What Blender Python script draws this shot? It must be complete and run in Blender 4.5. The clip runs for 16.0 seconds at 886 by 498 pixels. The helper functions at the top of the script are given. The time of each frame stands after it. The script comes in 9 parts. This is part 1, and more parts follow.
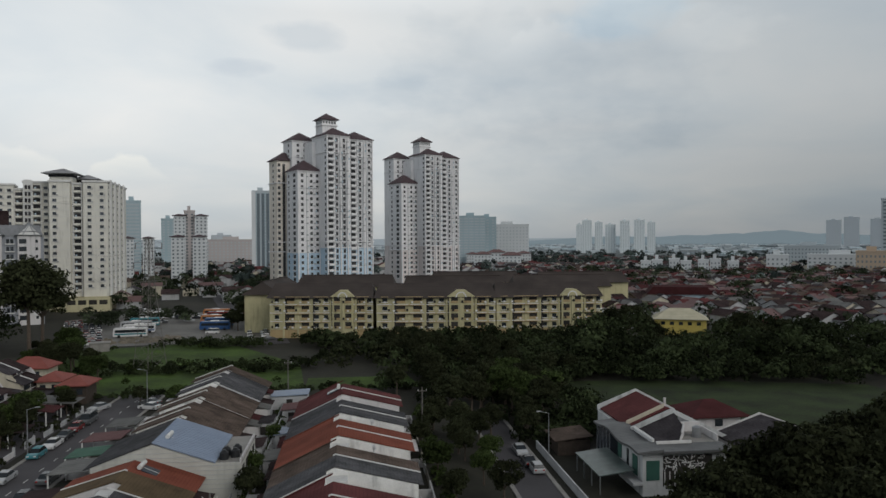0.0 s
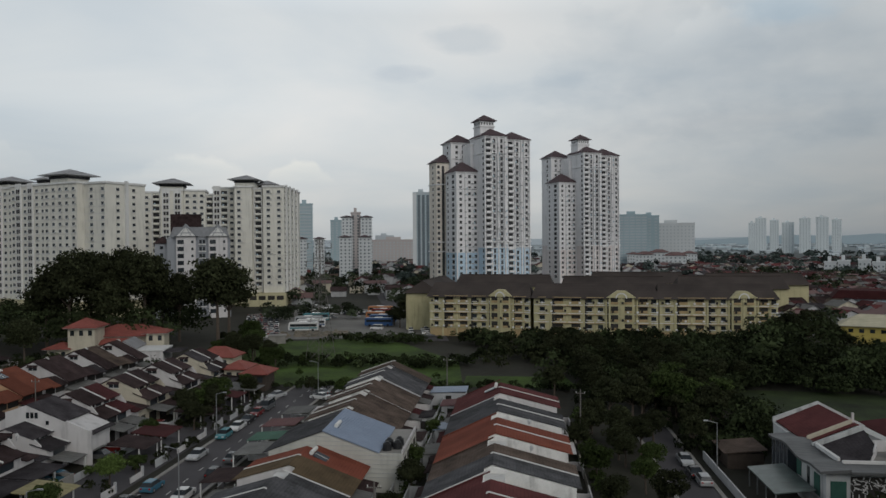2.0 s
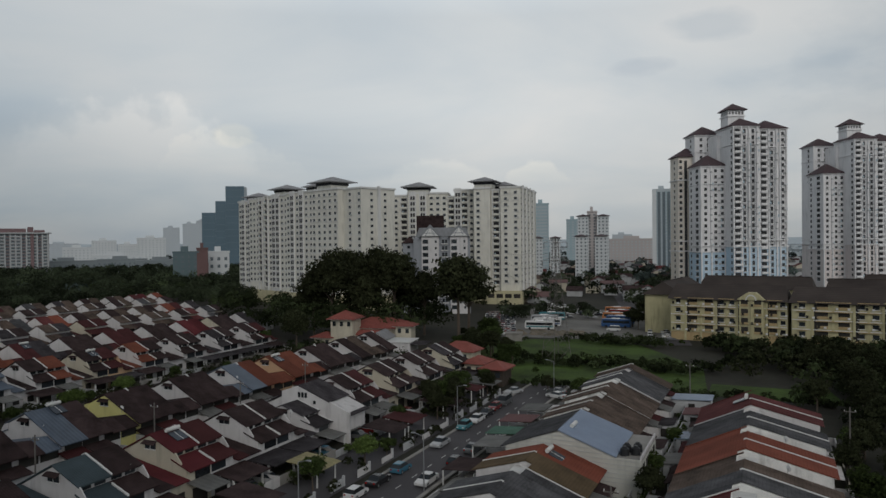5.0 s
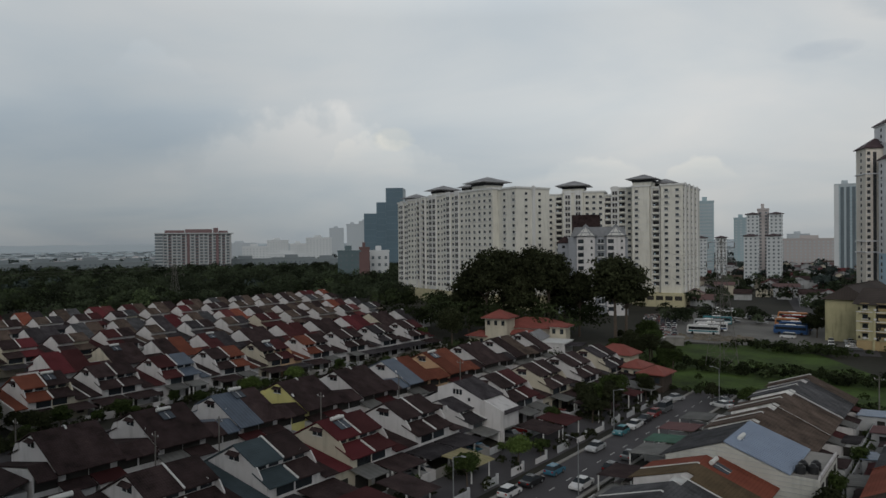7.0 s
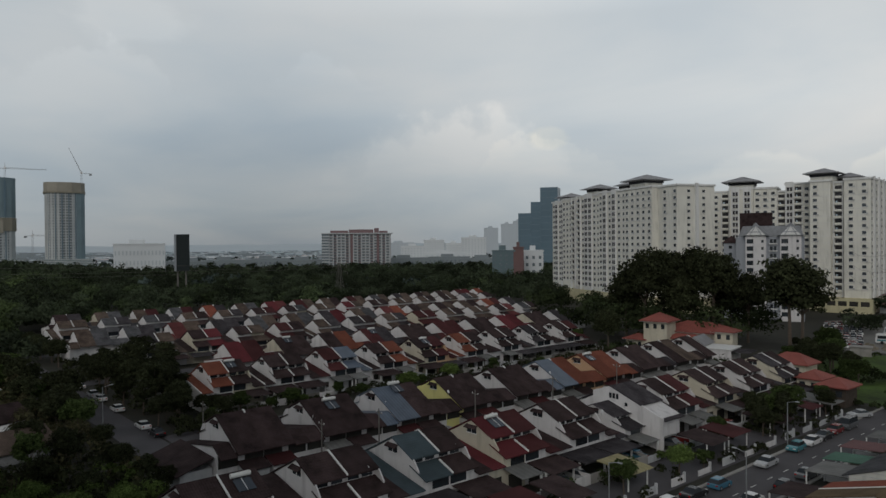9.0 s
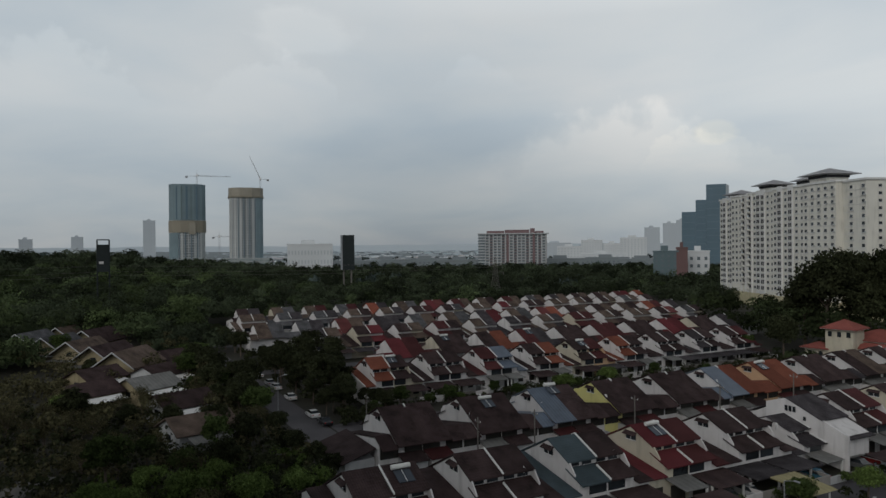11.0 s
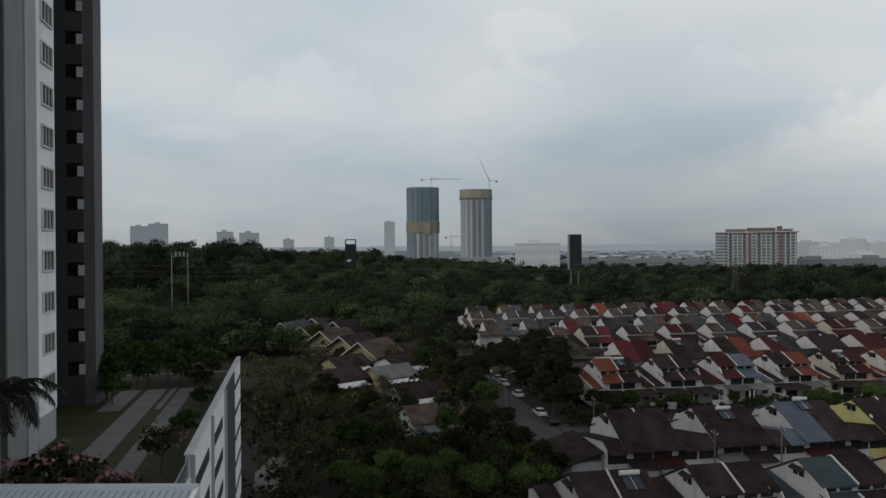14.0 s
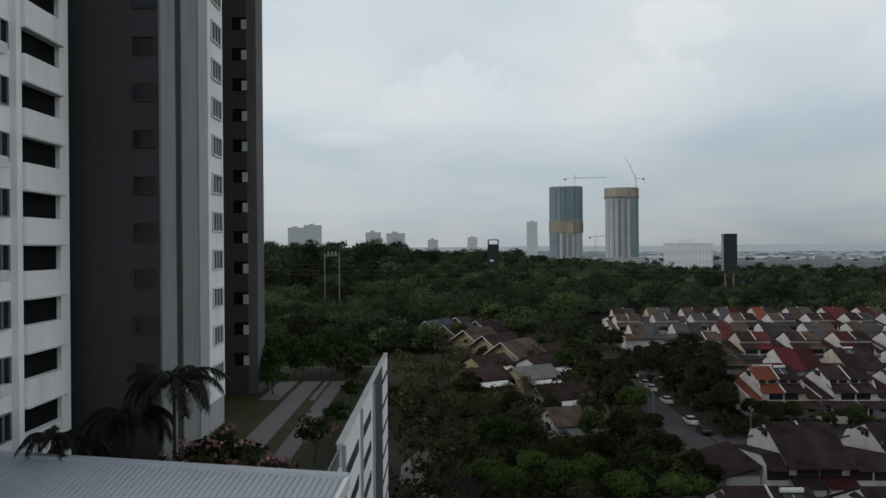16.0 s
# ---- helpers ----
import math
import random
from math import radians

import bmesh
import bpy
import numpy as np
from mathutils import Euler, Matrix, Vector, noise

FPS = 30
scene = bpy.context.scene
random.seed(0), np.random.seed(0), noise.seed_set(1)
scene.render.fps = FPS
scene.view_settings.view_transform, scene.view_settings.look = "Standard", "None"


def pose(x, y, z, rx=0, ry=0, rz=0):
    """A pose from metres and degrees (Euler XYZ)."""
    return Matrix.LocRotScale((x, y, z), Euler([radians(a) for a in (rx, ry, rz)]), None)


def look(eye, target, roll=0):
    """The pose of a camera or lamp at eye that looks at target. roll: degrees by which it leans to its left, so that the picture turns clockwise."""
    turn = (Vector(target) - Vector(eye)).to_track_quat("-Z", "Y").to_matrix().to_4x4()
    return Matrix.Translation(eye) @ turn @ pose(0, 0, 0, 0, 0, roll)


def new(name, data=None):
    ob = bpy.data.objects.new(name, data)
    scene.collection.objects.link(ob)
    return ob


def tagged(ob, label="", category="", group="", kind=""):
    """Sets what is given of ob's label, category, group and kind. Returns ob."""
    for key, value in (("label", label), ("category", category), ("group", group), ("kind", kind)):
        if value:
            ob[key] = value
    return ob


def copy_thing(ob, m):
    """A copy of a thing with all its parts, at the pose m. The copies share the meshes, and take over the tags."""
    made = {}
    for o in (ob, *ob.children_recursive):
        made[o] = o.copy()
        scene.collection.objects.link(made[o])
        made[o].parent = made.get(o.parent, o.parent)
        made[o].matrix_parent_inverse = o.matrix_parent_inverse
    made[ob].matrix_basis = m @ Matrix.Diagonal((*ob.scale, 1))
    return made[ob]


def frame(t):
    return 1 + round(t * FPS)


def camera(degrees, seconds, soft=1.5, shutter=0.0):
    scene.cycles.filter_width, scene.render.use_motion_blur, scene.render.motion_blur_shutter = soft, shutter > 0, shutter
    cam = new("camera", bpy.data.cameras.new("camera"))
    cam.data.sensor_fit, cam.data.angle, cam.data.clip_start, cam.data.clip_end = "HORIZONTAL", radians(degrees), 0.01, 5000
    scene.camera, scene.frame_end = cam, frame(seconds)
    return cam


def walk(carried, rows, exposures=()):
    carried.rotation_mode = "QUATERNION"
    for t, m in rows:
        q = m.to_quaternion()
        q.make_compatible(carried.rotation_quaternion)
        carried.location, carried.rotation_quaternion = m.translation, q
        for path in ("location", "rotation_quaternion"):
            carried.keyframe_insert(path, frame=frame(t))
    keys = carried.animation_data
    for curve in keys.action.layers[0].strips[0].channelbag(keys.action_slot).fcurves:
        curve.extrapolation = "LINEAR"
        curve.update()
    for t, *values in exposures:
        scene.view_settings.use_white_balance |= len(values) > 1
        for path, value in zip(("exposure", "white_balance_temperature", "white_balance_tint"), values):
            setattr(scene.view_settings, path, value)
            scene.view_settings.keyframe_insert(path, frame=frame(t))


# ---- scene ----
cam = camera(64.1, 16.0)
EYE = 34.0
TURNS = [
    (0.0, 0.000, -0.789, 0.273),
    (0.5, 2.976, -0.766, 0.285),
    (1.0, 6.339, -0.747, 0.366),
    (1.5, 9.714, -0.745, 0.375),
    (2.0, 12.684, -0.728, 0.425),
    (2.5, 16.054, -0.696, 0.440),
    (3.0, 19.012, -0.683, 0.423),
    (3.5, 22.360, -0.657, 0.495),
    (4.0, 25.308, -0.650, 0.532),
    (6.5, 41.150, -0.518, 0.609),
    (7.0, 44.053, -0.507, 0.553),
    (7.5, 47.402, -0.470, 0.596),
    (8.0, 50.293, -0.449, 0.569),
    (8.5, 53.598, -0.446, 0.477),
    (9.0, 56.488, -0.413, 0.477),
    (11.5, 72.139, -0.294, 0.470),
    (12.0, 75.011, -0.297, 0.473),
    (12.5, 77.873, -0.256, 0.431),
    (13.0, 81.136, -0.241, 0.458),
    (13.5, 84.426, -0.220, 0.458),
    (14.0, 87.285, -0.192, 0.435),
    (14.5, 90.160, -0.160, 0.523),
    (15.0, 93.419, -0.124, 0.448),
    (15.5, 96.186, -0.108, 0.518),
    (16.0, 98.779, -0.095, 0.449),
]
# the camera's own exposure drifts as more sky or more shade comes into view
DRIFT = [(0.0, 0.10), (1.5, 0.0), (4.0, -0.12), (6.5, -0.22), (8.0, -0.22), (9.5, -0.15), (11.5, -0.09), (13.0, -0.04), (14.5, 0.08), (16.0, 0.20)]
walk(cam, [(t, pose(0, 0, EYE, 90 + p, r, y)) for t, y, p, r in TURNS], DRIFT)

# ---- sky, sun ----
world = bpy.data.worlds.new("sky")
scene.world = world
world.use_nodes = True
wt = world.node_tree
wt.nodes.clear()


def wn(kind):
    return wt.nodes.new(kind)


def wmath(op, a, b=None, clamp=False):
    n = wn("ShaderNodeMath")
    n.operation, n.use_clamp = op, clamp
    for i, q in enumerate((a, b)):
        if q is None:
            continue
        if isinstance(q, (int, float)):
            n.inputs[i].default_value = q
        else:
            wt.links.new(q, n.inputs[i])
    return n.outputs[0]


def wramp(fac, stops):
    n = wn("ShaderNodeValToRGB")
    while len(n.color_ramp.elements) < len(stops):
        n.color_ramp.elements.new(0.5)
    for e, (p, c) in zip(n.color_ramp.elements, stops):
        e.position, e.color = p, (*c, 1)
    wt.links.new(fac, n.inputs[0])
    return n.outputs[0]


def wmix(fac, a, b, blend="MIX"):
    n = wn("ShaderNodeMix")
    n.data_type, n.blend_type = "RGBA", blend
    for i, q in ((0, fac), (6, a), (7, b)):
        if isinstance(q, (int, float)):
            n.inputs[i].default_value = q
        elif isinstance(q, tuple):
            n.inputs[i].default_value = (*q, 1)
        else:
            wt.links.new(q, n.inputs[i])
    return n.outputs[2]


SUN_ELEV, SUN_AZ = 34.0, 222.0     # the sun stands behind thick cloud, at the camera's back
nish = wn("ShaderNodeTexSky")
nish.sky_type, nish.sun_disc = "NISHITA", False
nish.sun_elevation, nish.sun_rotation = radians(SUN_ELEV), radians(-SUN_AZ)
way = wn("ShaderNodeTexCoord").outputs["Generated"]
sep = wn("ShaderNodeSeparateXYZ")
wt.links.new(way, sep.inputs[0])
wx, wy, wz = sep.outputs
up = wmath("MAXIMUM", wz, 0.0)
# cloud sheet seen in perspective
den = wmath("ADD", up, 0.20)
comb = wn("ShaderNodeCombineXYZ")
wt.links.new(wmath("DIVIDE", wx, den), comb.inputs[0])
wt.links.new(wmath("DIVIDE", wy, den), comb.inputs[1])
big = wn("ShaderNodeTexNoise")
big.inputs["Scale"].default_value, big.inputs["Detail"].default_value, big.inputs["Roughness"].default_value = 1.0, 7, 0.5
big.inputs["Distortion"].default_value = 0.4
wt.links.new(comb.outputs[0], big.inputs["Vector"])
soft_n = wn("ShaderNodeTexNoise")
soft_n.inputs["Scale"].default_value, soft_n.inputs["Detail"].default_value = 0.45, 3
wt.links.new(comb.outputs[0], soft_n.inputs["Vector"])
# colour of the cloud cover by height above the horizon: haze, bright layer, dull zenith
cover = wramp(up, [(0.0, (0.355, 0.382, 0.40)), (0.05, (0.43, 0.463, 0.482)), (0.18, (0.555, 0.595, 0.615)), (0.38, (0.625, 0.66, 0.675)), (0.68, (0.20, 0.215, 0.23)), (1.0, (0.10, 0.11, 0.12))])
patch = wramp(big.outputs[0], [(0.36, (0.885, 0.925, 0.96)), (0.50, (0.985, 0.995, 1.0)), (0.64, (1.075, 1.05, 1.03))])
broad = wramp(soft_n.outputs[0], [(0.32, (0.90, 0.92, 0.94)), (0.62, (1.06, 1.05, 1.04))])
cover = wmix(1.0, cover, patch, "MULTIPLY")
cover = wmix(1.0, cover, broad, "MULTIPLY")


def lobe(az, power):
    """1 towards az, falling off to 0 at right angles to it."""
    d = wmath("ADD", wmath("MULTIPLY", wx, -math.sin(radians(az))), wmath("MULTIPLY", wy, math.cos(radians(az))))
    return wmath("POWER", wmath("MAXIMUM", d, 0.0), power)


# the cloud is thin and bright to one side, thick and dull to the others
thin = wmath("ADD", wmath("MULTIPLY", lobe(24, 9.0), 0.34), wmath("MULTIPLY", lobe(118, 8.0), 0.06))
warm = lobe(18, 3.0)
thick = wmath("ADD", wmath("MULTIPLY", lobe(70, 30.0), 0.20), wmath("MULTIPLY", lobe(-34, 12.0), 0.30))
high = wramp(up, [(0.30, (0, 0, 0)), (0.62, (1, 1, 1))])
glow = wn("ShaderNodeSeparateColor")
wt.links.new(high, glow.inputs[0])
thin = wmath("ADD", thin, wmath("MULTIPLY", wmath("MULTIPLY", lobe(20, 2.0), glow.outputs[0]), 1.7))
level = wmath("SUBTRACT", wmath("ADD", thin, 0.98), thick)
grey = wn("ShaderNodeCombineColor")
for i in range(3):
    wt.links.new(level, grey.inputs[i])
cover = wmix(1.0, cover, grey.outputs[0], "MULTIPLY")
cover = wmix(warm, wmix(1.0, cover, (0.996, 1.0, 1.008), "MULTIPLY"), wmix(1.0, cover, (1.045, 1.0, 0.968), "MULTIPLY"))
cover = wmix(wmath("MULTIPLY", lobe(66, 8.0), 0.9), cover, wmix(1.0, cover, (0.962, 1.0, 1.035), "MULTIPLY"))
# separate clouds, each a soft-edged heap or streak
bear = wmath("MULTIPLY", wmath("ARCTAN2", wmath("MULTIPLY", wx, -1.0), wy), 57.2958)
rise_n = wmath("MULTIPLY", wmath("ARCSINE", wz, 0.0), 57.2958)
fluff_at = wn("ShaderNodeCombineXYZ")
wt.links.new(wmath("MULTIPLY", bear, 0.24), fluff_at.inputs[0])
wt.links.new(wmath("MULTIPLY", rise_n, 0.46), fluff_at.inputs[1])
fluff = wn("ShaderNodeTexNoise")
fluff.inputs["Scale"].default_value, fluff.inputs["Detail"].default_value, fluff.inputs["Roughness"].default_value = 1.0, 6, 0.52
wt.links.new(fluff_at.outputs[0], fluff.inputs["Vector"])
ragged = wmath("MULTIPLY", wmath("SUBTRACT", fluff.outputs[0], 0.5), 1.0)


def cloud(base, az, el, wide, tall, gain, soft, rag):
    """Lays one cloud over the cover: its middle, half sizes in degrees, colour gain, edge softness, raggedness."""
    u = wmath("DIVIDE", wmath("SUBTRACT", bear, az), wide)
    v = wmath("DIVIDE", wmath("SUBTRACT", rise_n, el), tall)
    f = wmath("SUBTRACT", 1.0, wmath("ADD", wmath("MULTIPLY", u, u), wmath("MULTIPLY", v, v)))
    f = wmath("ADD", f, wmath("MULTIPLY", ragged, rag))
    f = wmath("DIVIDE", f, soft, True)
    return wmix(f, base, wmix(1.0, base, gain, "MULTIPLY"))


def heap(base, az, el, wide, tall, gain, rag=0.9, edge=0.10):
    """A cumulus bank: a crisp billowing top over a base that fades into the haze."""
    u = wmath("DIVIDE", wmath("SUBTRACT", bear, az), wide)
    v = wmath("DIVIDE", wmath("SUBTRACT", rise_n, el), tall)
    top = wmath("ADD", wmath("SUBTRACT", 1.0, wmath("MULTIPLY", u, u)), wmath("MULTIPLY", billow, rag))
    f = wmath("DIVIDE", wmath("SUBTRACT", top, v), edge, True)
    f = wmath("MULTIPLY", f, wmath("POWER", wmath("MAXIMUM", wmath("MULTIPLY", v, 1.0, True), 0.0), 0.8))
    return wmix(f, base, wmix(1.0, base, gain, "MULTIPLY"))


bill_at = wn("ShaderNodeCombineXYZ")
wt.links.new(wmath("MULTIPLY", bear, 0.34), bill_at.inputs[0])
wt.links.new(wmath("MULTIPLY", rise_n, 0.30), bill_at.inputs[1])
bill = wn("ShaderNodeTexNoise")
bill.inputs["Scale"].default_value, bill.inputs["Detail"].default_value, bill.inputs["Roughness"].default_value = 1.0, 4, 0.5
wt.links.new(bill_at.outputs[0], bill.inputs["Vector"])
billow = wmath("MULTIPLY", wmath("SUBTRACT", bill.outputs[0], 0.5), 2.0)
cover = cloud(cover, -7, 12, 14, 7.5, (0.84, 0.87, 0.90), 1.2, 2.4)
cover = cloud(cover, -12, 8.6, 11, 1.8, (0.93, 0.945, 0.96), 0.9, 2.6)
cover = cloud(cover, 3, 11.5, 8, 1.6, (0.93, 0.95, 0.97), 0.9, 2.8)
cover = cloud(cover, -14, 17.0, 5.5, 2.2, (0.95, 1.02, 1.07), 0.8, 2.4)
cover = cloud(cover, -21, 15.5, 4.5, 1.8, (1.09, 1.075, 1.06), 0.7, 2.8)
cover = cloud(cover, -6, 16.0, 3.5, 2.6, (1.07, 1.06, 1.05), 0.7, 2.8)
cover = cloud(cover, 10.6, 15.7, 3.8, 1.3, (0.86, 0.89, 0.92), 0.8, 2.0)
cover = cloud(cover, 16.0, 13.2, 2.8, 0.8, (0.88, 0.90, 0.93), 0.8, 2.0)
cover = cloud(cover, 72, 10, 13, 10, (0.95, 0.97, 0.99), 1.3, 1.6)
cover = cloud(cover, 48.0, 8.3, 1.8, 0.9, (1.12, 1.08, 1.02), 0.6, 2.2)
cover = cloud(cover, 80.0, 16.6, 5.0, 2.2, (1.08, 1.07, 1.06), 0.6, 2.6)
cover = cloud(cover, 107.0, 8.7, 4.5, 0.7, (1.09, 1.06, 1.05), 0.6, 1.8)
cover = heap(cover, 55.0, 4.6, 12.0, 6.2, (1.20, 1.155, 1.115), 0.8, 0.26)
cover = heap(cover, 48.5, 5.2, 6.0, 3.6, (1.09, 1.07, 1.04), 0.9)
cover = heap(cover, 32.0, 4.2, 5.0, 2.6, (1.15, 1.115, 1.07), 0.8, 0.25)
cover = heap(cover, 23.7, 4.4, 3.2, 2.0, (1.2, 1.15, 1.08), 0.8, 0.2)
cover = heap(cover, 98.0, 9.8, 7.0, 5.2, (1.09, 1.08, 1.07), 0.9, 0.16)
cover = heap(cover, 82.0, 10.6, 6.5, 4.4, (1.08, 1.075, 1.07), 0.9, 0.16)
cover = heap(cover, 66.0, 12.0, 4.0, 3.0, (1.05, 1.05, 1.05), 0.9, 0.2)
cover = heap(cover, -8.5, 14.0, 5.0, 3.0, (1.08, 1.07, 1.06), 0.9, 0.2)
blue = wmix(1.0, nish.outputs[0], (0.09, 0.09, 0.09), "MULTIPLY")
both = wmix(0.95, blue, cover)
bg = wn("ShaderNodeBackground")
wt.links.new(both, bg.inputs[0])
bg.inputs[1].default_value = 1.0
wt.links.new(bg.outputs[0], wn("ShaderNodeOutputWorld").inputs[0])

sun = new("sun", bpy.data.lights.new("sun", "SUN"))
sun.data.energy, sun.data.angle, sun.data.color = 0.95, radians(40), (1.0, 0.96, 0.9)
sa, se = radians(SUN_AZ), radians(SUN_ELEV)
sun.matrix_world = look((-math.sin(sa) * math.cos(se) * 100, math.cos(sa) * math.cos(se) * 100, math.sin(se) * 100), (0, 0, 0))


# ---- materials ----
def mat(name, rgb, rough=0.8, metal=0.0, var=0.25, scale=0.5, fine=6.0, bump=0.25, rnd=0.0, streak=0.0, island=0.0,
        courses=None, spec=0.3, emit=None, squash=(1, 1, 1), trans=0.0, tint=False):
    m = bpy.data.materials.new(name)
    m.use_nodes = True
    nt = m.node_tree
    b = nt.nodes["Principled BSDF"]

    def nd(kind, op=None):
        n = nt.nodes.new(kind)
        if op:
            n.operation = op
        return n

    def mathn(op, a, c):
        n = nd("ShaderNodeMath", op)
        for i, q in enumerate((a, c)):
            if isinstance(q, (int, float)):
                n.inputs[i].default_value = q
            else:
                nt.links.new(q, n.inputs[i])
        return n.outputs[0]

    def noise_at(sc, vec, detail=4):
        n = nd("ShaderNodeTexNoise")
        n.inputs["Scale"].default_value, n.inputs["Detail"].default_value = sc, detail
        nt.links.new(vec, n.inputs["Vector"])
        return n.outputs[0]

    geo = nd("ShaderNodeTexCoord").outputs["Object"]
    info = nd("ShaderNodeObjectInfo").outputs["Random"]
    shift = nd("ShaderNodeVectorMath", "ADD")
    nt.links.new(geo, shift.inputs[0])
    off = nd("ShaderNodeCombineXYZ")
    nt.links.new(mathn("MULTIPLY", info, 71.0), off.inputs[0])
    nt.links.new(off.outputs[0], shift.inputs[1])
    mp = nd("ShaderNodeMapping")
    mp.inputs["Scale"].default_value = squash
    nt.links.new(shift.outputs[0], mp.inputs[0])
    vec = mp.outputs[0]
    n1, n2 = noise_at(scale, vec, 5), noise_at(fine, vec, 3)
    k = mathn("ADD", mathn("MULTIPLY", mathn("SUBTRACT", n1, 0.5), 2.6 * var), 1.0)
    k = mathn("ADD", k, mathn("MULTIPLY", mathn("SUBTRACT", n2, 0.5), 1.2 * var))
    if streak:
        ms = nd("ShaderNodeMapping")
        ms.inputs["Scale"].default_value = (0.5, 0.5, 0.07)
        nt.links.new(shift.outputs[0], ms.inputs[0])
        s = noise_at(1.6, ms.outputs[0], 5)
        dirt = mathn("MULTIPLY", mathn("MAXIMUM", mathn("SUBTRACT", s, 0.52), 0.0), 2.4 * streak)
        k = mathn("SUBTRACT", k, dirt)
    if rnd:
        k = mathn("MULTIPLY", k, mathn("ADD", mathn("MULTIPLY", info, 2 * rnd), 1 - rnd))
    if island:
        isl = nd("ShaderNodeNewGeometry").outputs["Random Per Island"]
        k = mathn("MULTIPLY", k, mathn("ADD", mathn("MULTIPLY", isl, 2 * island), 1 - island))
    if tint:
        at = nd("ShaderNodeAttribute")
        at.attribute_name = "tint"
        k = mathn("MULTIPLY", k, mathn("ADD", at.outputs["Fac"], 1.0))
    height = n2
    if courses:
        cx, cy, deep = courses
        sp = nd("ShaderNodeSeparateXYZ")
        nt.links.new(geo, sp.inputs[0])
        if cx:
            wv = mathn("FRACT", mathn("MULTIPLY", sp.outputs[0], 1.0 / cx), 0.0)
            line = mathn("LESS_THAN", wv, 0.16)
            k = mathn("MULTIPLY", k, mathn("SUBTRACT", 1.0, mathn("MULTIPLY", line, deep)))
            height = mathn("ADD", height, mathn("MULTIPLY", wv, 1.5))
        if cy:
            wy2 = mathn("SINE", mathn("MULTIPLY", sp.outputs[1], 6.2832 / cy), 0.0)
            k = mathn("MULTIPLY", k, mathn("ADD", mathn("MULTIPLY", wy2, deep * 0.5), 1.0))
            height = mathn("ADD", height, mathn("MULTIPLY", wy2, 0.8))
    mix = nd("ShaderNodeVectorMath", "SCALE")
    mix.inputs[0].default_value = rgb
    nt.links.new(mathn("MAXIMUM", k, 0.08), mix.inputs["Scale"])
    nt.links.new(mix.outputs[0], b.inputs["Base Color"])
    b.inputs["Roughness"].default_value, b.inputs["Metallic"].default_value = rough, metal
    b.inputs["Specular IOR Level"].default_value = spec
    if bump:
        bp = nd("ShaderNodeBump")
        bp.inputs["Strength"].default_value, bp.inputs["Distance"].default_value = bump, 0.05
        nt.links.new(height, bp.inputs["Height"])
        nt.links.new(bp.outputs[0], b.inputs["Normal"])
    if trans:
        out = nt.nodes["Material Output"]
        tr = nd("ShaderNodeBsdfTranslucent")
        nt.links.new(mix.outputs[0], tr.inputs[0])
        ms2 = nd("ShaderNodeMixShader")
        ms2.inputs[0].default_value = trans
        nt.links.new(b.outputs[0], ms2.inputs[1])
        nt.links.new(tr.outputs[0], ms2.inputs[2])
        nt.links.new(ms2.outputs[0], out.inputs[0])
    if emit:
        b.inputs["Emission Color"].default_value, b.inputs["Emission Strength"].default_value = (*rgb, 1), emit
    return m


white = mat("white_paint", (0.57, 0.555, 0.555), streak=0.5, var=0.10, rnd=0.05)
cream = mat("cream_paint", (0.50, 0.46, 0.37), streak=0.5, var=0.12)
yellow = mat("yellow_paint", (0.62, 0.58, 0.24), streak=0.3, var=0.10)
peach = mat("peach_paint", (0.52, 0.35, 0.22), streak=0.3, var=0.10)
paleblue = mat("pale_blue_paint", (0.42, 0.52, 0.58), streak=0.3, var=0.12)
greywall = mat("grey_plaster", (0.42, 0.43, 0.44), streak=0.5, var=0.15)
trim = mat("white_trim", (0.64, 0.64, 0.63), streak=0.3, var=0.08)
TILE = (0.40, 0.30, 0.22)
roof_brown = mat("brown_tile", (0.041, 0.0275, 0.0275), courses=TILE, spec=0.10, rough=0.95, var=0.75, scale=0.45, fine=3.5, rnd=0.25)
roof_grey = mat("grey_tile", (0.048, 0.043, 0.047), courses=TILE, spec=0.10, rough=0.95, var=0.75, scale=0.45, fine=3.5, rnd=0.25)
roof_red = mat("red_tile", (0.100, 0.024, 0.028), courses=TILE, spec=0.10, rough=0.95, var=0.30, scale=0.3, rnd=0.2)
roof_orange = mat("orange_tile", (0.15, 0.052, 0.034), courses=TILE, spec=0.10, rough=0.95, var=0.35, scale=0.3, rnd=0.15)
roof_maroon = mat("maroon_tile", (0.064, 0.022, 0.023), courses=TILE, spec=0.10, rough=0.95, var=0.4, scale=0.3, rnd=0.2)
roof_blue = mat("blue_metal_roof", (0.085, 0.108, 0.145), courses=(0, 0.6, 0.2), var=0.3, rough=0.5, rnd=0.15)
roof_teal = mat("teal_tile", (0.055, 0.074, 0.084), courses=TILE, spec=0.10, rough=0.95, var=0.4, rnd=0.1)
roof_pale = mat("fibre_cement_sheet", (0.13, 0.13, 0.125), courses=(0, 0.9, 0.15), var=0.4, rnd=0.25)
faded_brown = mat("faded_brown_tile", (0.090, 0.067, 0.055), courses=TILE, spec=0.10, rough=0.95, var=0.75, scale=0.45, fine=3.5, rnd=0.2)
faded_grey = mat("faded_grey_tile", (0.074, 0.074, 0.079), courses=TILE, spec=0.10, rough=0.95, var=0.7, scale=0.45, fine=3.5, rnd=0.2)
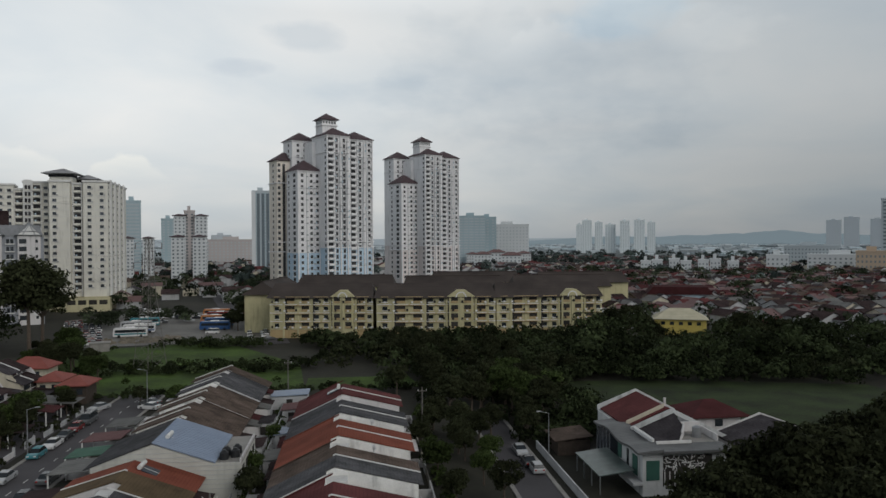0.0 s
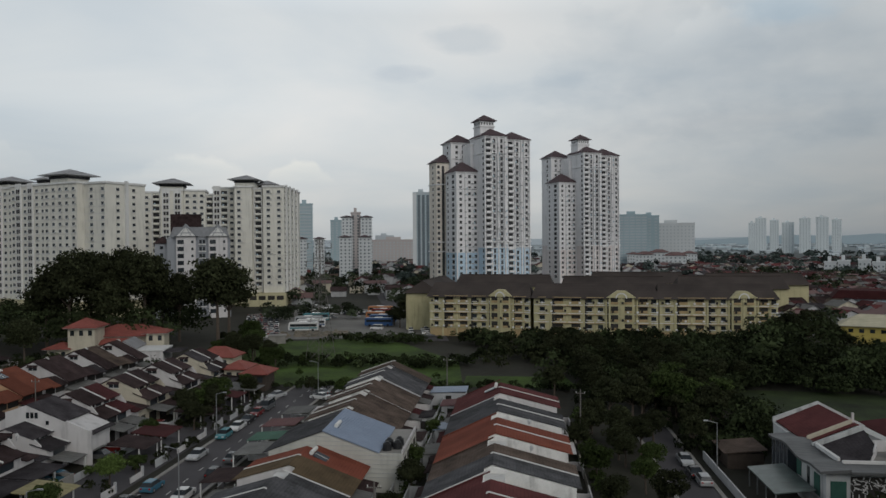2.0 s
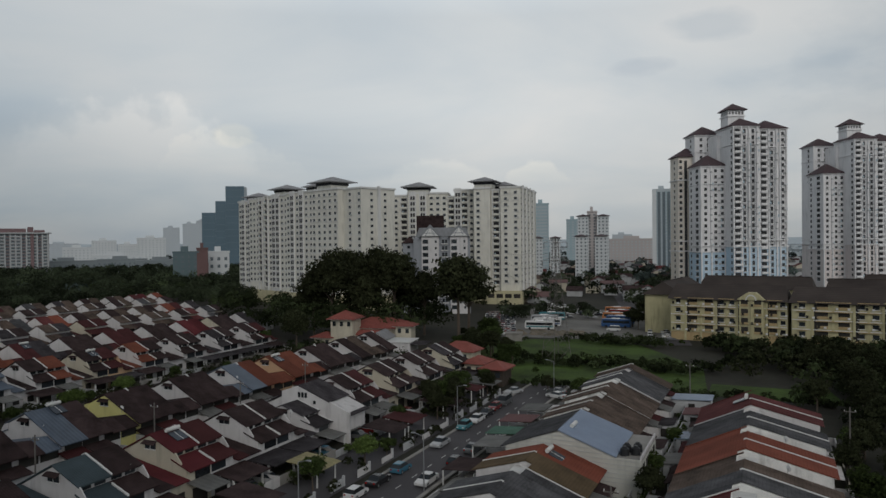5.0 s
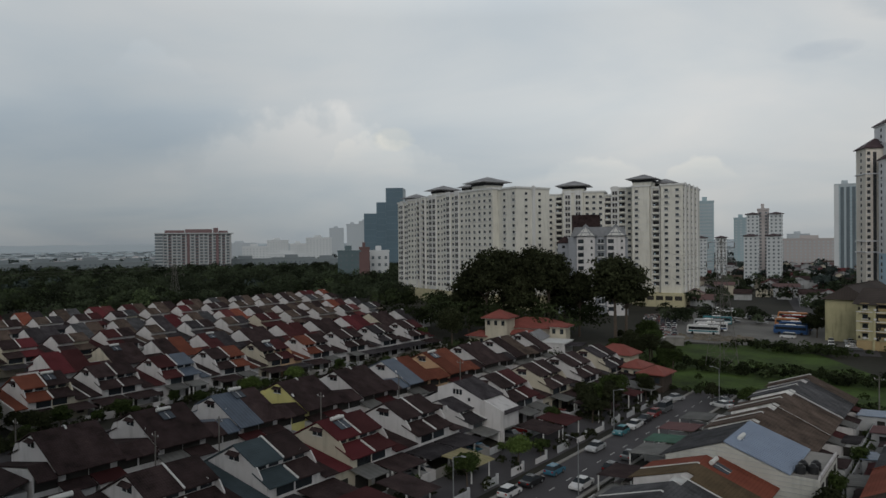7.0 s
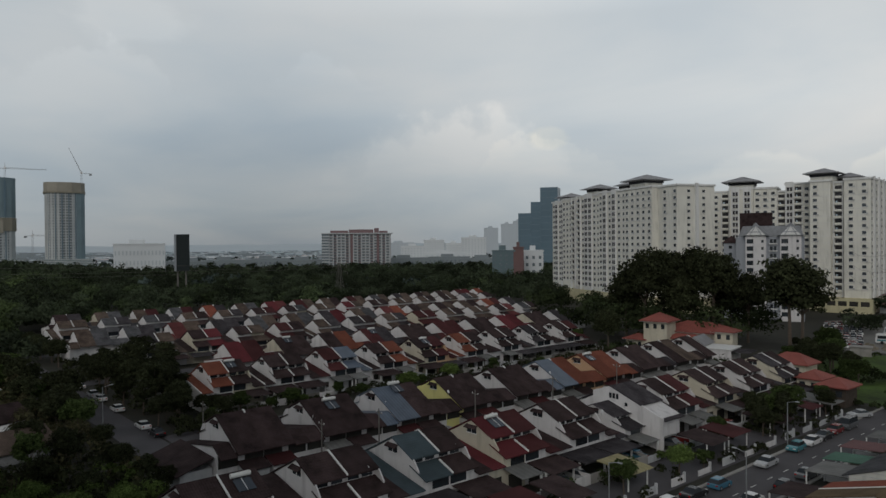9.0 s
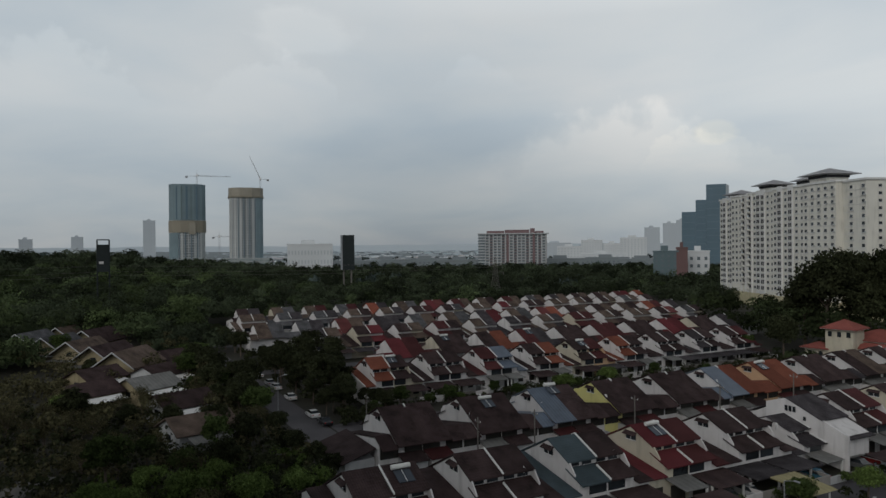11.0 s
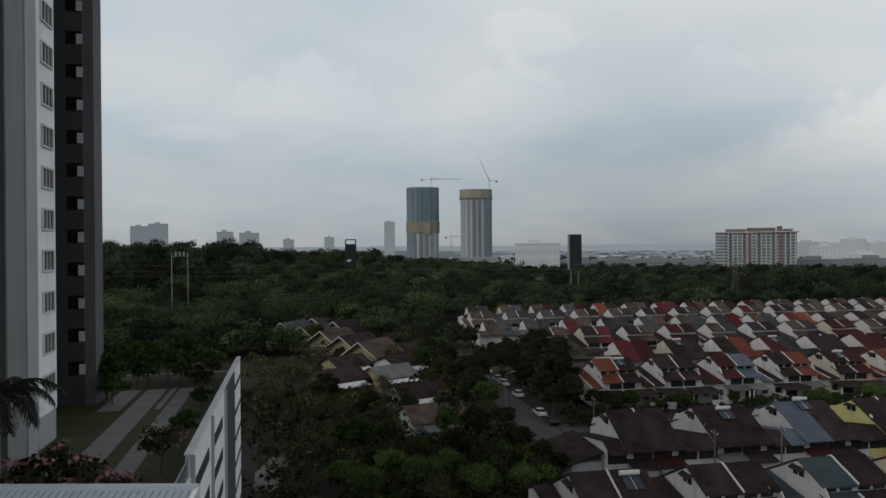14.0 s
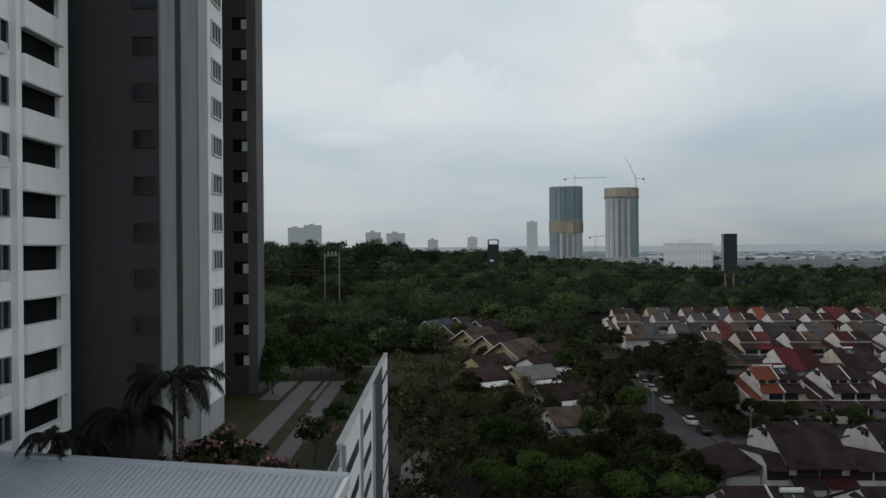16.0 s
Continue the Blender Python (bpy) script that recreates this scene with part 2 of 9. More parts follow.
faded_orange = mat("bright_orange_tile", (0.20, 0.064, 0.043), courses=TILE, spec=0.10, rough=0.95, var=0.35, scale=0.3, rnd=0.12)
faded_maroon = mat("faded_maroon_tile", (0.115, 0.038, 0.038), courses=TILE, spec=0.10, rough=0.95, var=0.5, scale=0.3, rnd=0.15)
blue_sheet = mat("sky_blue_metal_sheet", (0.23, 0.285, 0.38), courses=(0, 0.6, 0.15), var=0.2, rough=0.45)
olive_tile = mat("olive_brown_tile", (0.105, 0.076, 0.046), courses=TILE, spec=0.10, rough=0.95, var=0.5, scale=0.4, rnd=0.1)
siding = mat("pale_painted_siding", (0.50, 0.50, 0.46), streak=0.5, var=0.15, scale=0.4)
grimy = mat("grimy_white_plaster", (0.74, 0.74, 0.72), streak=0.9, var=0.25, scale=0.6)
roof_mustard = mat("mustard_sheet", (0.26,0.23,0.12), courses=(0, 0.9, 0.12), var=0.3)
glass = mat("dark_glass", (0.025, 0.03, 0.035), rough=0.12, var=0.3, bump=0.0, spec=0.5, rnd=0.4)
glass_far = mat("grey_window_glass", (0.045, 0.052, 0.062), rough=0.25, var=0.3, bump=0.0, spec=0.5, rnd=0.45)
# flat darks painted for the shade inside openings; void also colours loose clutter
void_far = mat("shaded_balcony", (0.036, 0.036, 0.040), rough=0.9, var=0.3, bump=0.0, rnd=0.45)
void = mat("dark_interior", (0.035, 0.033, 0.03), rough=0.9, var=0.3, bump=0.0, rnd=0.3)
concrete = mat("concrete", (0.26,0.25,0.235), streak=0.3, var=0.25)
asphalt = mat("asphalt", (0.066, 0.062, 0.067), var=0.35, scale=0.12, fine=4, rough=0.85)
lot_m = mat("worn_lot_concrete", (0.155, 0.15, 0.14), var=0.5, scale=0.08, fine=1.5)
paint_line = mat("road_paint", (0.55, 0.55, 0.53), var=0.4, scale=2)
grass = mat("grass", (0.040, 0.072, 0.009), var=0.9, scale=0.09, fine=0.9, bump=0.6, rough=0.95)
soil = mat("mixed_ground", (0.026, 0.025, 0.018), var=0.7, scale=0.03, fine=0.6, bump=0.4, rough=0.95)
def haze_land(m, r0, r1, rgb):
    """Far from the estate the ground colour turns to a grey painted as haze."""
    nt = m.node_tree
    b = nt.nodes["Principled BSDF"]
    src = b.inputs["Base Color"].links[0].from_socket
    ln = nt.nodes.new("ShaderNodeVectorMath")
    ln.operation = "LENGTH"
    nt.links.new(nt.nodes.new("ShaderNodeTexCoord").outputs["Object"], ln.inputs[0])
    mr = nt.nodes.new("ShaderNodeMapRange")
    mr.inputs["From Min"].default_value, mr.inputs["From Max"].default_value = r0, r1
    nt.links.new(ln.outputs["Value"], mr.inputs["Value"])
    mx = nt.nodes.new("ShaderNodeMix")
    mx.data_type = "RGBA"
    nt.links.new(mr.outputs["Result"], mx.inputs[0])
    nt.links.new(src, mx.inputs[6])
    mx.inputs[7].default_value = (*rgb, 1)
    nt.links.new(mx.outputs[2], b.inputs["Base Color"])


haze_land(soil, 900, 2200, (0.17, 0.20, 0.21))
leaf = mat("leaves", (0.046, 0.066, 0.022), var=0.5, scale=0.25, fine=2, island=0.6, rnd=0.35, bump=0, spec=0.05, rough=0.85, trans=0.25)
leaf_dark = mat("dark_leaves", (0.031, 0.036, 0.018), var=0.5, scale=0.25, fine=2, island=0.6, rnd=0.3, bump=0, spec=0.05, rough=0.85, trans=0.2)
leaf_light = mat("fresh_leaves", (0.096, 0.138, 0.040), var=0.5, scale=0.25, fine=2, island=0.6, rnd=0.3, bump=0, spec=0.05, rough=0.85, trans=0.3)
leaf_dry = mat("sparse_brownish_leaves", (0.072, 0.068, 0.036), var=0.5, scale=0.25, fine=2, island=0.6, rnd=0.3, bump=0, spec=0.05, rough=0.85, trans=0.2)
wood_mid = mat("woodland_leaves", (0.056, 0.076, 0.036), var=0.35, scale=0.085, fine=0.6, island=0.22, bump=0, tint=True, spec=0.05, rough=0.85, trans=0.08)
wood_dark = mat("dark_woodland_leaves", (0.041, 0.053, 0.031), var=0.35, scale=0.085, fine=0.6, island=0.22, bump=0, tint=True, spec=0.05, rough=0.85, trans=0.08)
wood_light = mat("light_woodland_leaves", (0.069, 0.095, 0.039), var=0.35, scale=0.085, fine=0.6, island=0.22, bump=0, tint=True, spec=0.05, rough=0.85, trans=0.08)
# far trees: haze is put into the leaf colour as a bluer, greyer green
wood_far = mat("hazed_woodland_leaves", (0.058, 0.076, 0.070), var=0.4, scale=0.05, fine=0.4, island=0.2, bump=0, tint=True, spec=0.05, rough=0.85, trans=0.08)
wood_near = mat("near_woodland_leaves", (0.030, 0.040, 0.018), var=0.4, scale=0.12, fine=0.8, island=0.3, bump=0, spec=0.05, rough=0.85, trans=0.08, tint=True)
bark = mat("bark", (0.09, 0.07, 0.055), var=0.4, scale=2, fine=12, bump=0.6)
pink = mat("pink_blossom", (0.27, 0.14, 0.15), var=0.3, island=0.4, bump=0, trans=0.3)
metal = mat("galvanised_steel", (0.30, 0.31, 0.32), metal=0.6, rough=0.5, var=0.2)
steel_white = mat("white_steel", (0.7, 0.7, 0.7), rough=0.35, var=0.1)
pole_mat = mat("weathered_pole", (0.14, 0.13, 0.12), var=0.3, scale=1.5)
rubber = mat("tyre_rubber", (0.02, 0.02, 0.02), rough=0.8, var=0.2)


# ---- mesh tools ----
class M:
    """Gathers vertices and faces for one mesh."""

    def __init__(self):
        self.v, self.f, self.slot, self.cur = [], [], [], 0

    def use(self, i):
        self.cur = i
        return self

    def add(self, vs, fs):
        n = len(self.v)
        self.v += [tuple(p) for p in vs]
        self.f += [tuple(i + n for i in f) for f in fs]
        self.slot += [self.cur] * len(fs)
        return self

    def box(self, x0, x1, y0, y1, z0, z1):
        return self.add([(x0, y0, z0), (x1, y0, z0), (x1, y1, z0), (x0, y1, z0), (x0, y0, z1), (x1, y0, z1), (x1, y1, z1), (x0, y1, z1)],
                        [(0, 3, 2, 1), (4, 5, 6, 7), (0, 1, 5, 4), (1, 2, 6, 5), (2, 3, 7, 6), (3, 0, 4, 7)])

    def taper(self, x0, x1, y0, y1, z0, z1, ix, iy):
        return self.add([(x0, y0, z0), (x1, y0, z0), (x1, y1, z0), (x0, y1, z0), (x0 + ix, y0 + iy, z1), (x1 - ix, y0 + iy, z1), (x1 - ix, y1 - iy, z1), (x0 + ix, y1 - iy, z1)],
                        [(0, 3, 2, 1), (4, 5, 6, 7), (0, 1, 5, 4), (1, 2, 6, 5), (2, 3, 7, 6), (3, 0, 4, 7)])

    def extrude_y(self, poly, y0, y1):
        """poly: (x, z) points, anticlockwise seen from -y."""
        n = len(poly)
        vs = [(x, y0, z) for x, z in poly] + [(x, y1, z) for x, z in poly]
        fs = [tuple(range(n)), tuple(range(2 * n - 1, n - 1, -1))]
        fs += [(i, i + n, (i + 1) % n + n, (i + 1) % n) for i in range(n)]
        return self.add(vs, fs)

    def extrude_z(self, poly, z0, z1):
        n = len(poly)
        vs = [(x, y, z0) for x, y in poly] + [(x, y, z1) for x, y in poly]
        fs = [tuple(range(n - 1, -1, -1)), tuple(range(n, 2 * n))]
        fs += [(i, (i + 1) % n, (i + 1) % n + n, i + n) for i in range(n)]
        return self.add(vs, fs)

    def rod(self, a, b, r0, r1=None, n=6):
        a, b = Vector(a), Vector(b)
        r1 = r0 if r1 is None else r1
        d = (b - a).normalized()
        s = d.orthogonal().normalized()
        t = d.cross(s)
        vs = []
        for p, r in ((a, r0), (b, r1)):
            for i in range(n):
                q = 2 * math.pi * i / n
                vs.append(p + (s * math.cos(q) + t * math.sin(q)) * r)
        fs = [(i, (i + 1) % n, (i + 1) % n + n, i + n) for i in range(n)] + [tuple(range(n - 1, -1, -1)), tuple(range(n, 2 * n))]
        return self.add(vs, fs)

    def hip(self, x0, x1, y0, y1, z0, z1, over=0.8, drop=0.25):
        x0, x1, y0, y1 = x0 - over, x1 + over, y0 - over, y1 + over
        w, d = x1 - x0, y1 - y0
        if w >= d:
            r = [(x0 + d / 2, (y0 + y1) / 2, z1), (x1 - d / 2, (y0 + y1) / 2, z1)]
            top = [(0, 1, 5, 4), (1, 2, 5), (2, 3, 4, 5), (3, 0, 4)]
        else:
            r = [((x0 + x1) / 2, y0 + w / 2, z1), ((x0 + x1) / 2, y1 - w / 2, z1)]
            top = [(0, 1, 4), (1, 2, 5, 4), (2, 3, 5), (3, 0, 4, 5)]
        if abs(w - d) < 0.02:
            r = [(r[0][0] - 0.05, r[0][1], z1), (r[1][0] + 0.05, r[1][1], z1)]
        base = [(x0, y0, z0), (x1, y0, z0), (x1, y1, z0), (x0, y1, z0)]
        self.add(base + r, top)
        return self.box(x0, x1, y0, y1, z0 - drop, z0 - 0.01)

    def mesh(self, name, material=None, smooth=False):
        me = bpy.data.meshes.new(name)
        me.from_pydata(self.v, [], self.f)
        for q in material if isinstance(material, (list, tuple)) else [material] if material else []:
            me.materials.append(q)
        if max(self.slot, default=0):
            me.polygons.foreach_set("material_index", self.slot)
        if smooth:
            me.polygons.foreach_set("use_smooth", [True] * len(me.polygons))
        me.update()
        return me


def part(name, src, material, parent, label="", at=None, turn=0.0):
    """One mesh object under a thing or a part."""
    me = src.mesh(name, material) if isinstance(src, M) else src
    ob = new(name, me)
    ob.parent = parent
    if at is not None:
        ob.matrix_basis = pose(*at, 0, 0, turn)
    if label:
        ob["label"] = label
    return ob


def thing(name, label, category, m=None, group="", kind=""):
    ob = new(name)
    ob.empty_display_size = 0.5
    if m is not None:
        ob.matrix_basis = m
    return tagged(ob, label, category, group, kind)


def solo(name, src, material, label, category, m=None, group="", kind="", smooth=False):
    me = src.mesh(name, material, smooth) if isinstance(src, M) else src
    ob = new(name, me)
    if m is not None:
        ob.matrix_basis = m
    return tagged(ob, label, category, group, kind)


GRID = 6.8                                    # the streets' turn
GU = Vector((-math.sin(radians(GRID)), math.cos(radians(GRID)), 0))
GV = Vector((math.cos(radians(GRID)), math.sin(radians(GRID)), 0))


def gp(s, r, z=0.0):
    """A place s along the terraces and r across them."""
    p = GU * s + GV * r
    return (p.x, p.y, z)


def polar(az, d, z=0.0):
    return (-math.sin(radians(az)) * d, math.cos(radians(az)) * d, z)


STORE = {}


def stored(key, make):
    if key not in STORE:
        STORE[key] = make()
    return STORE[key]


def window_mesh(w, h, material, deep=0.12, rim=0.0):
    def make():
        b = M().box(-w / 2, w / 2, -0.05, deep, -h / 2, h / 2)
        me = b.mesh("window", material)
        return me
    return stored(("win", w, h, material.name, deep), make)


def smooth(a, b, x):
    t = min(1.0, max(0.0, (x - a) / (b - a)))
    return t * t * (3 - 2 * t)


def ground_z(x, y):
    d = math.hypot(x, y)
    az = math.degrees(math.atan2(-x, y))
    if az < -150:
        az += 360
    return 15.0 * smooth(300, 560, d) * smooth(78, 98, az) * (1 - smooth(150, 190, az))


def build_ground():
    radii = [0, 20, 40, 60, 80, 110, 140, 170, 200, 240, 280, 320, 360, 400, 450, 500, 560, 640, 760, 900, 1200, 1600, 2200, 3200, 4700]
    n = 120
    b = M()
    vs, fs = [(0, 0, 0)], []
    for r in radii[1:]:
        for i in range(n):
            q = 2 * math.pi * i / n
            x, y = -r * math.sin(q), r * math.cos(q)
            vs.append((x, y, ground_z(x, y) - 0.02))
    for i in range(n):
        fs.append((0, 1 + i, 1 + (i + 1) % n))
    for k in range(len(radii) - 2):
        for i in range(n):
            a, c = 1 + k * n + i, 1 + k * n + (i + 1) % n
            fs.append((a, a + n, c + n, c))
    b.add(vs, fs)
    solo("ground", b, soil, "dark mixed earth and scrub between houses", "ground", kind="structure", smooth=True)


build_ground()


def strip(name, pts, width, material, label, z=0.02, category="road"):
    """A road that follows points, with its own thickness."""
    b = M()
    L, R_ = [], []
    P = [Vector((p[0], p[1], 0)) for p in pts]
    for i, p in enumerate(P):
        d = (P[min(i + 1, len(P) - 1)] - P[max(i - 1, 0)]).normalized()
        s = Vector((d.y, -d.x, 0)) * width / 2
        L.append(p - s)
        R_.append(p + s)
    for i in range(len(P) - 1):
        q = [L[i], R_[i], R_[i + 1], L[i + 1]]
        b.add([(v.x, v.y, z) for v in q] + [(v.x, v.y, z - 0.15) for v in q], [(0, 1, 2, 3), (0, 3, 7, 4), (1, 5, 6, 2), (0, 4, 5, 1), (3, 2, 6, 7)])
    return solo(name, b, material, label, category, kind="structure")


def patch_of(name, pts, material, label, z=0.03, category="ground"):
    b = M().extrude_z([(p[0], p[1]) for p in pts], z - 0.12, z)
    return solo(name, b, material, label, category, kind="structure")


# streets between the terraces
strip("road", [gp(s, -47.0) for s in (-10, 40, 80, 120, 150, 163)], 8.6, asphalt, "grey asphalt street between terraced houses", 0.03)
strip("road", [gp(s, 23.8) for s in (20, 60, 100, 130)], 5.6, asphalt, "grey asphalt side street with parked cars", 0.03)
strip("road", [gp(s, -125.0) for s in (43, 100, 150, 185)], 7.5, asphalt, "asphalt street behind the terraces", 0.03)
strip("road", [gp(39.4, r) for r in (-108, -150, -200, -240)], 6.2, asphalt, "asphalt street shaded by trees", 0.05)
strip("road", [gp(s, -192.0) for s in (43.5, 100, 200, 235)], 7.0, asphalt, "asphalt street behind the terraces", 0.03)
strip("road", [gp(s, -250.0) for s in (40, 100, 200, 260)], 7.0, asphalt, "asphalt street behind the terraces", 0.03)
strip("road", [polar(13.2 + 4.5 * smooth(250, 420, d), d) for d in (238, 300, 380, 460, 600, 760)], 8.0, asphalt, "access road past the bus lot", 0.03)
patch_of("car_park", [polar(14.5, 247), polar(27, 252), polar(28.6, 262), polar(28.0, 340), polar(24, 362), polar(14.5, 345)], lot_m, "worn grey concrete bus lot", 0.06, "car park")
patch_of("lawn", [gp(163, -58), gp(160, -12), gp(196, -16), gp(232, -38), gp(240, -60), gp(226, -92), gp(168, -88)], grass, "open green grass field", 0.04, "lawn")
patch_of("lawn", [gp(163, -12.5), gp(163, 14), gp(176, 12), gp(176, -12.5)], grass, "green grass verge behind terraces", 0.04, "lawn")
rough_grass = mat("rough_dark_grass", (0.020, 0.032, 0.008), var=0.9, scale=0.15, fine=1.6, bump=0.6, rough=0.95)
patch_of("lawn", [gp(122, 52), gp(118, 80), gp(122, 120), gp(150, 116), gp(158, 86), gp(163, 60), gp(164, 34), gp(150, 34), gp(146, 48)], rough_grass, "long strip of green grass", 0.04, "lawn")
for r_ in (-42.4, -51.6):
    strip("pavement", [gp(s, r_) for s in (-10, 40, 80, 120, 150, 161)], 0.6, concrete, "raised concrete kerb along the street", 0.16, "kerb")
for r_ in (20.7, 26.9):
    strip("pavement", [gp(s, r_) for s in (20, 60, 100, 132)], 0.6, concrete, "raised concrete kerb along the street", 0.16, "kerb")
for i in range(26):
    solo("lane_mark", stored("dash", lambda: M().box(-0.07, 0.07, -0.8, 0.8, 0.0, 0.006).mesh("lane_mark", paint_line)), None, "short white road dash", "road marking",
         pose(*gp(36 + i * 5.0, -47.0, 0.035), 0, 0, GRID), group="white road dashes", kind="structure")


strip("road", [gp(-4, -121), gp(-7, -116.5), gp(-8.6, -110), gp(-8.2, -103), gp(-5.5, -97), gp(-1, -93)], 4.0, lot_m, "pale curved drive under thin trees", 0.03)


# ---- vegetation ----
def quad_mesh(name, v, material):
    """v: an array of n x corners x 3 places."""
    n, c = v.shape[:2]
    me = bpy.data.meshes.new(name)
    me.vertices.add(n * c)
    me.vertices.foreach_set("co", np.ascontiguousarray(v, dtype=np.float32).ravel())
    me.loops.add(n * c)
    me.loops.foreach_set("vertex_index", np.arange(n * c, dtype=np.int32))
    me.polygons.add(n)
    me.polygons.foreach_set("loop_start", np.arange(0, n * c, c, dtype=np.int32))
    me.update(calc_edges=True)
    me.materials.append(material)
    return me


def leaf_quads(rng, centres, size, out=None, wild=0.5):
    """A leaf clump at each centre, facing out of its bough or turned at random."""
    n = len(centres)
    nrm = rng.normal(size=(n, 3)) * wild
    nrm[:, 2] += 0.25
    if out is not None:
        nrm += out
    nrm /= np.linalg.norm(nrm, axis=1)[:, None] + 1e-9
    t = np.cross(nrm, rng.normal(size=(n, 3)))
    t /= np.linalg.norm(t, axis=1)[:, None] + 1e-9
    b = np.cross(nrm, t)
    s = size * rng.uniform(0.55, 1.3, (n, 1))
    w = s * rng.uniform(0.6, 1.0, (n, 1))
    return np.stack([centres - t * s * 1.1, centres + t * s * 0.6 + b * w, centres + t * s * 0.6 - b * w], axis=1)


def crown_points(rng, rx, rz, clumps, per, spread=0.34, hollow=0.45):
    """Leaf places on the outside of rounded boughs over an uneven crown: bough centres, places, outward ways."""
    a = rng.uniform(0, 2 * math.pi, clumps)
    c = rng.uniform(-0.8, 1.0, clumps)
    rad = rng.uniform(hollow, 0.92, clumps) * (0.85 + 0.22 * np.sin(a * 3 + rng.uniform(0, 6)) * rng.uniform(0.4, 1, clumps))
    sq = np.sqrt(np.maximum(0, 1 - c * c))
    cen = np.stack([np.cos(a) * sq * rad * rx, np.sin(a) * sq * rad * rx, c * rad * rz], axis=1)
    k = rx * spread * rng.uniform(0.6, 1.2, clumps)
    way = rng.normal(size=(clumps, per, 3))
    way[:, :, 2] = np.abs(way[:, :, 2]) - 0.45
    way /= np.linalg.norm(way, axis=2)[:, :, None] + 1e-9
    r = k[:, None, None] * rng.uniform(0.65, 1.05, (clumps, per, 1))
    pts = cen[:, None, :] + way * r * np.array([1.0, 1.0, 0.72])
    return cen, pts.reshape(-1, 3), way.reshape(-1, 3)


def tree_kind(key, rx, rz, height, clumps, per, size, material, label, trunk=0.22, spread=0.34, limbs=7, hollow=0.45):
    rng = np.random.default_rng(sum(map(ord, key)))
    cen, pts, out = crown_points(rng, rx, rz, clumps, per, spread, hollow)
    zc = height - rz * 0.9
    crown = leaf_quads(rng, pts, size, out)
    crown[:, :, 2] += zc
    t = M()
    fork = max(zc - rz * 0.75, height * 0.25)
    t.rod((0, 0, -0.1), (0.15, 0.1, fork), trunk * 1.3, trunk * 0.85, 8)
    for i in range(limbs):
        e = cen[(i * 7) % len(cen)]
        m = (e[0] * 0.45, e[1] * 0.45, fork + (zc + e[2] - fork) * 0.55)
        t.rod((0.15, 0.1, fork - 0.2), m, trunk * 0.55, trunk * 0.32, 6)
        t.rod(m, (e[0] * 0.92, e[1] * 0.92, zc + e[2]), trunk * 0.32, trunk * 0.1, 5)
    return quad_mesh("crown", crown, material), t.mesh("trunk", bark), label


KINDS = {}


def tree(key, x, y, scale=1.0, turn=0.0, z=None, group="", sz=None):
    args = KINDS[key]
    z = ground_z(x, y) if z is None else z
    m = pose(x, y, z, 0, 0, turn) @ Matrix.Diagonal((scale, scale, sz or scale, 1))
    if ("tree", key) not in STORE:
        crown, trunk, label = tree_kind(key, **args)
        ob = thing("tree", label, "tree", m, group or "trees")
        part("trunk", trunk, None, ob)
        part("crown", crown, None, ob)
        STORE[("tree", key)] = ob
        return ob
    return copy_thing(STORE[("tree", key)], m)


for i in range(3):
    KINDS["round%d" % i] = dict(rx=4.2 - 0.3 * i, rz=3.4 + 0.3 * i, height=9.0 + i, clumps=60, per=70, size=0.29, material=leaf, label="leafy green broadleaf tree beside houses")
    KINDS["dark%d" % i] = dict(rx=5.0, rz=4.6 + 0.4 * i, height=12.0 + i, clumps=62, per=80, size=0.33, material=leaf_dark, label="dense dark green broadleaf tree", trunk=0.3)
    KINDS["light%d" % i] = dict(rx=5.2, rz=3.2, height=10.0, clumps=80, per=75, size=0.26, material=leaf_light, label="spreading fresh green tree crown", trunk=0.28)
    KINDS["dry%d" % i] = dict(rx=4.2, rz=3.4, height=10.0, clumps=44, per=22, size=0.20, material=leaf_dry, label="thin half-bare brownish tree", limbs=16, hollow=0.3)
    KINDS["tall%d" % i] = dict(rx=9.0, rz=9.5, height=27.0 + 2 * i, clumps=120, per=70, size=0.55, material=leaf_dark, label="tall dark spreading tree before apartments", trunk=0.5)
    KINDS["shrub%d" % i] = dict(rx=1.3, rz=1.0, height=1.9, clumps=24, per=16, size=0.22, material=leaf, label="small garden shrub", trunk=0.06)


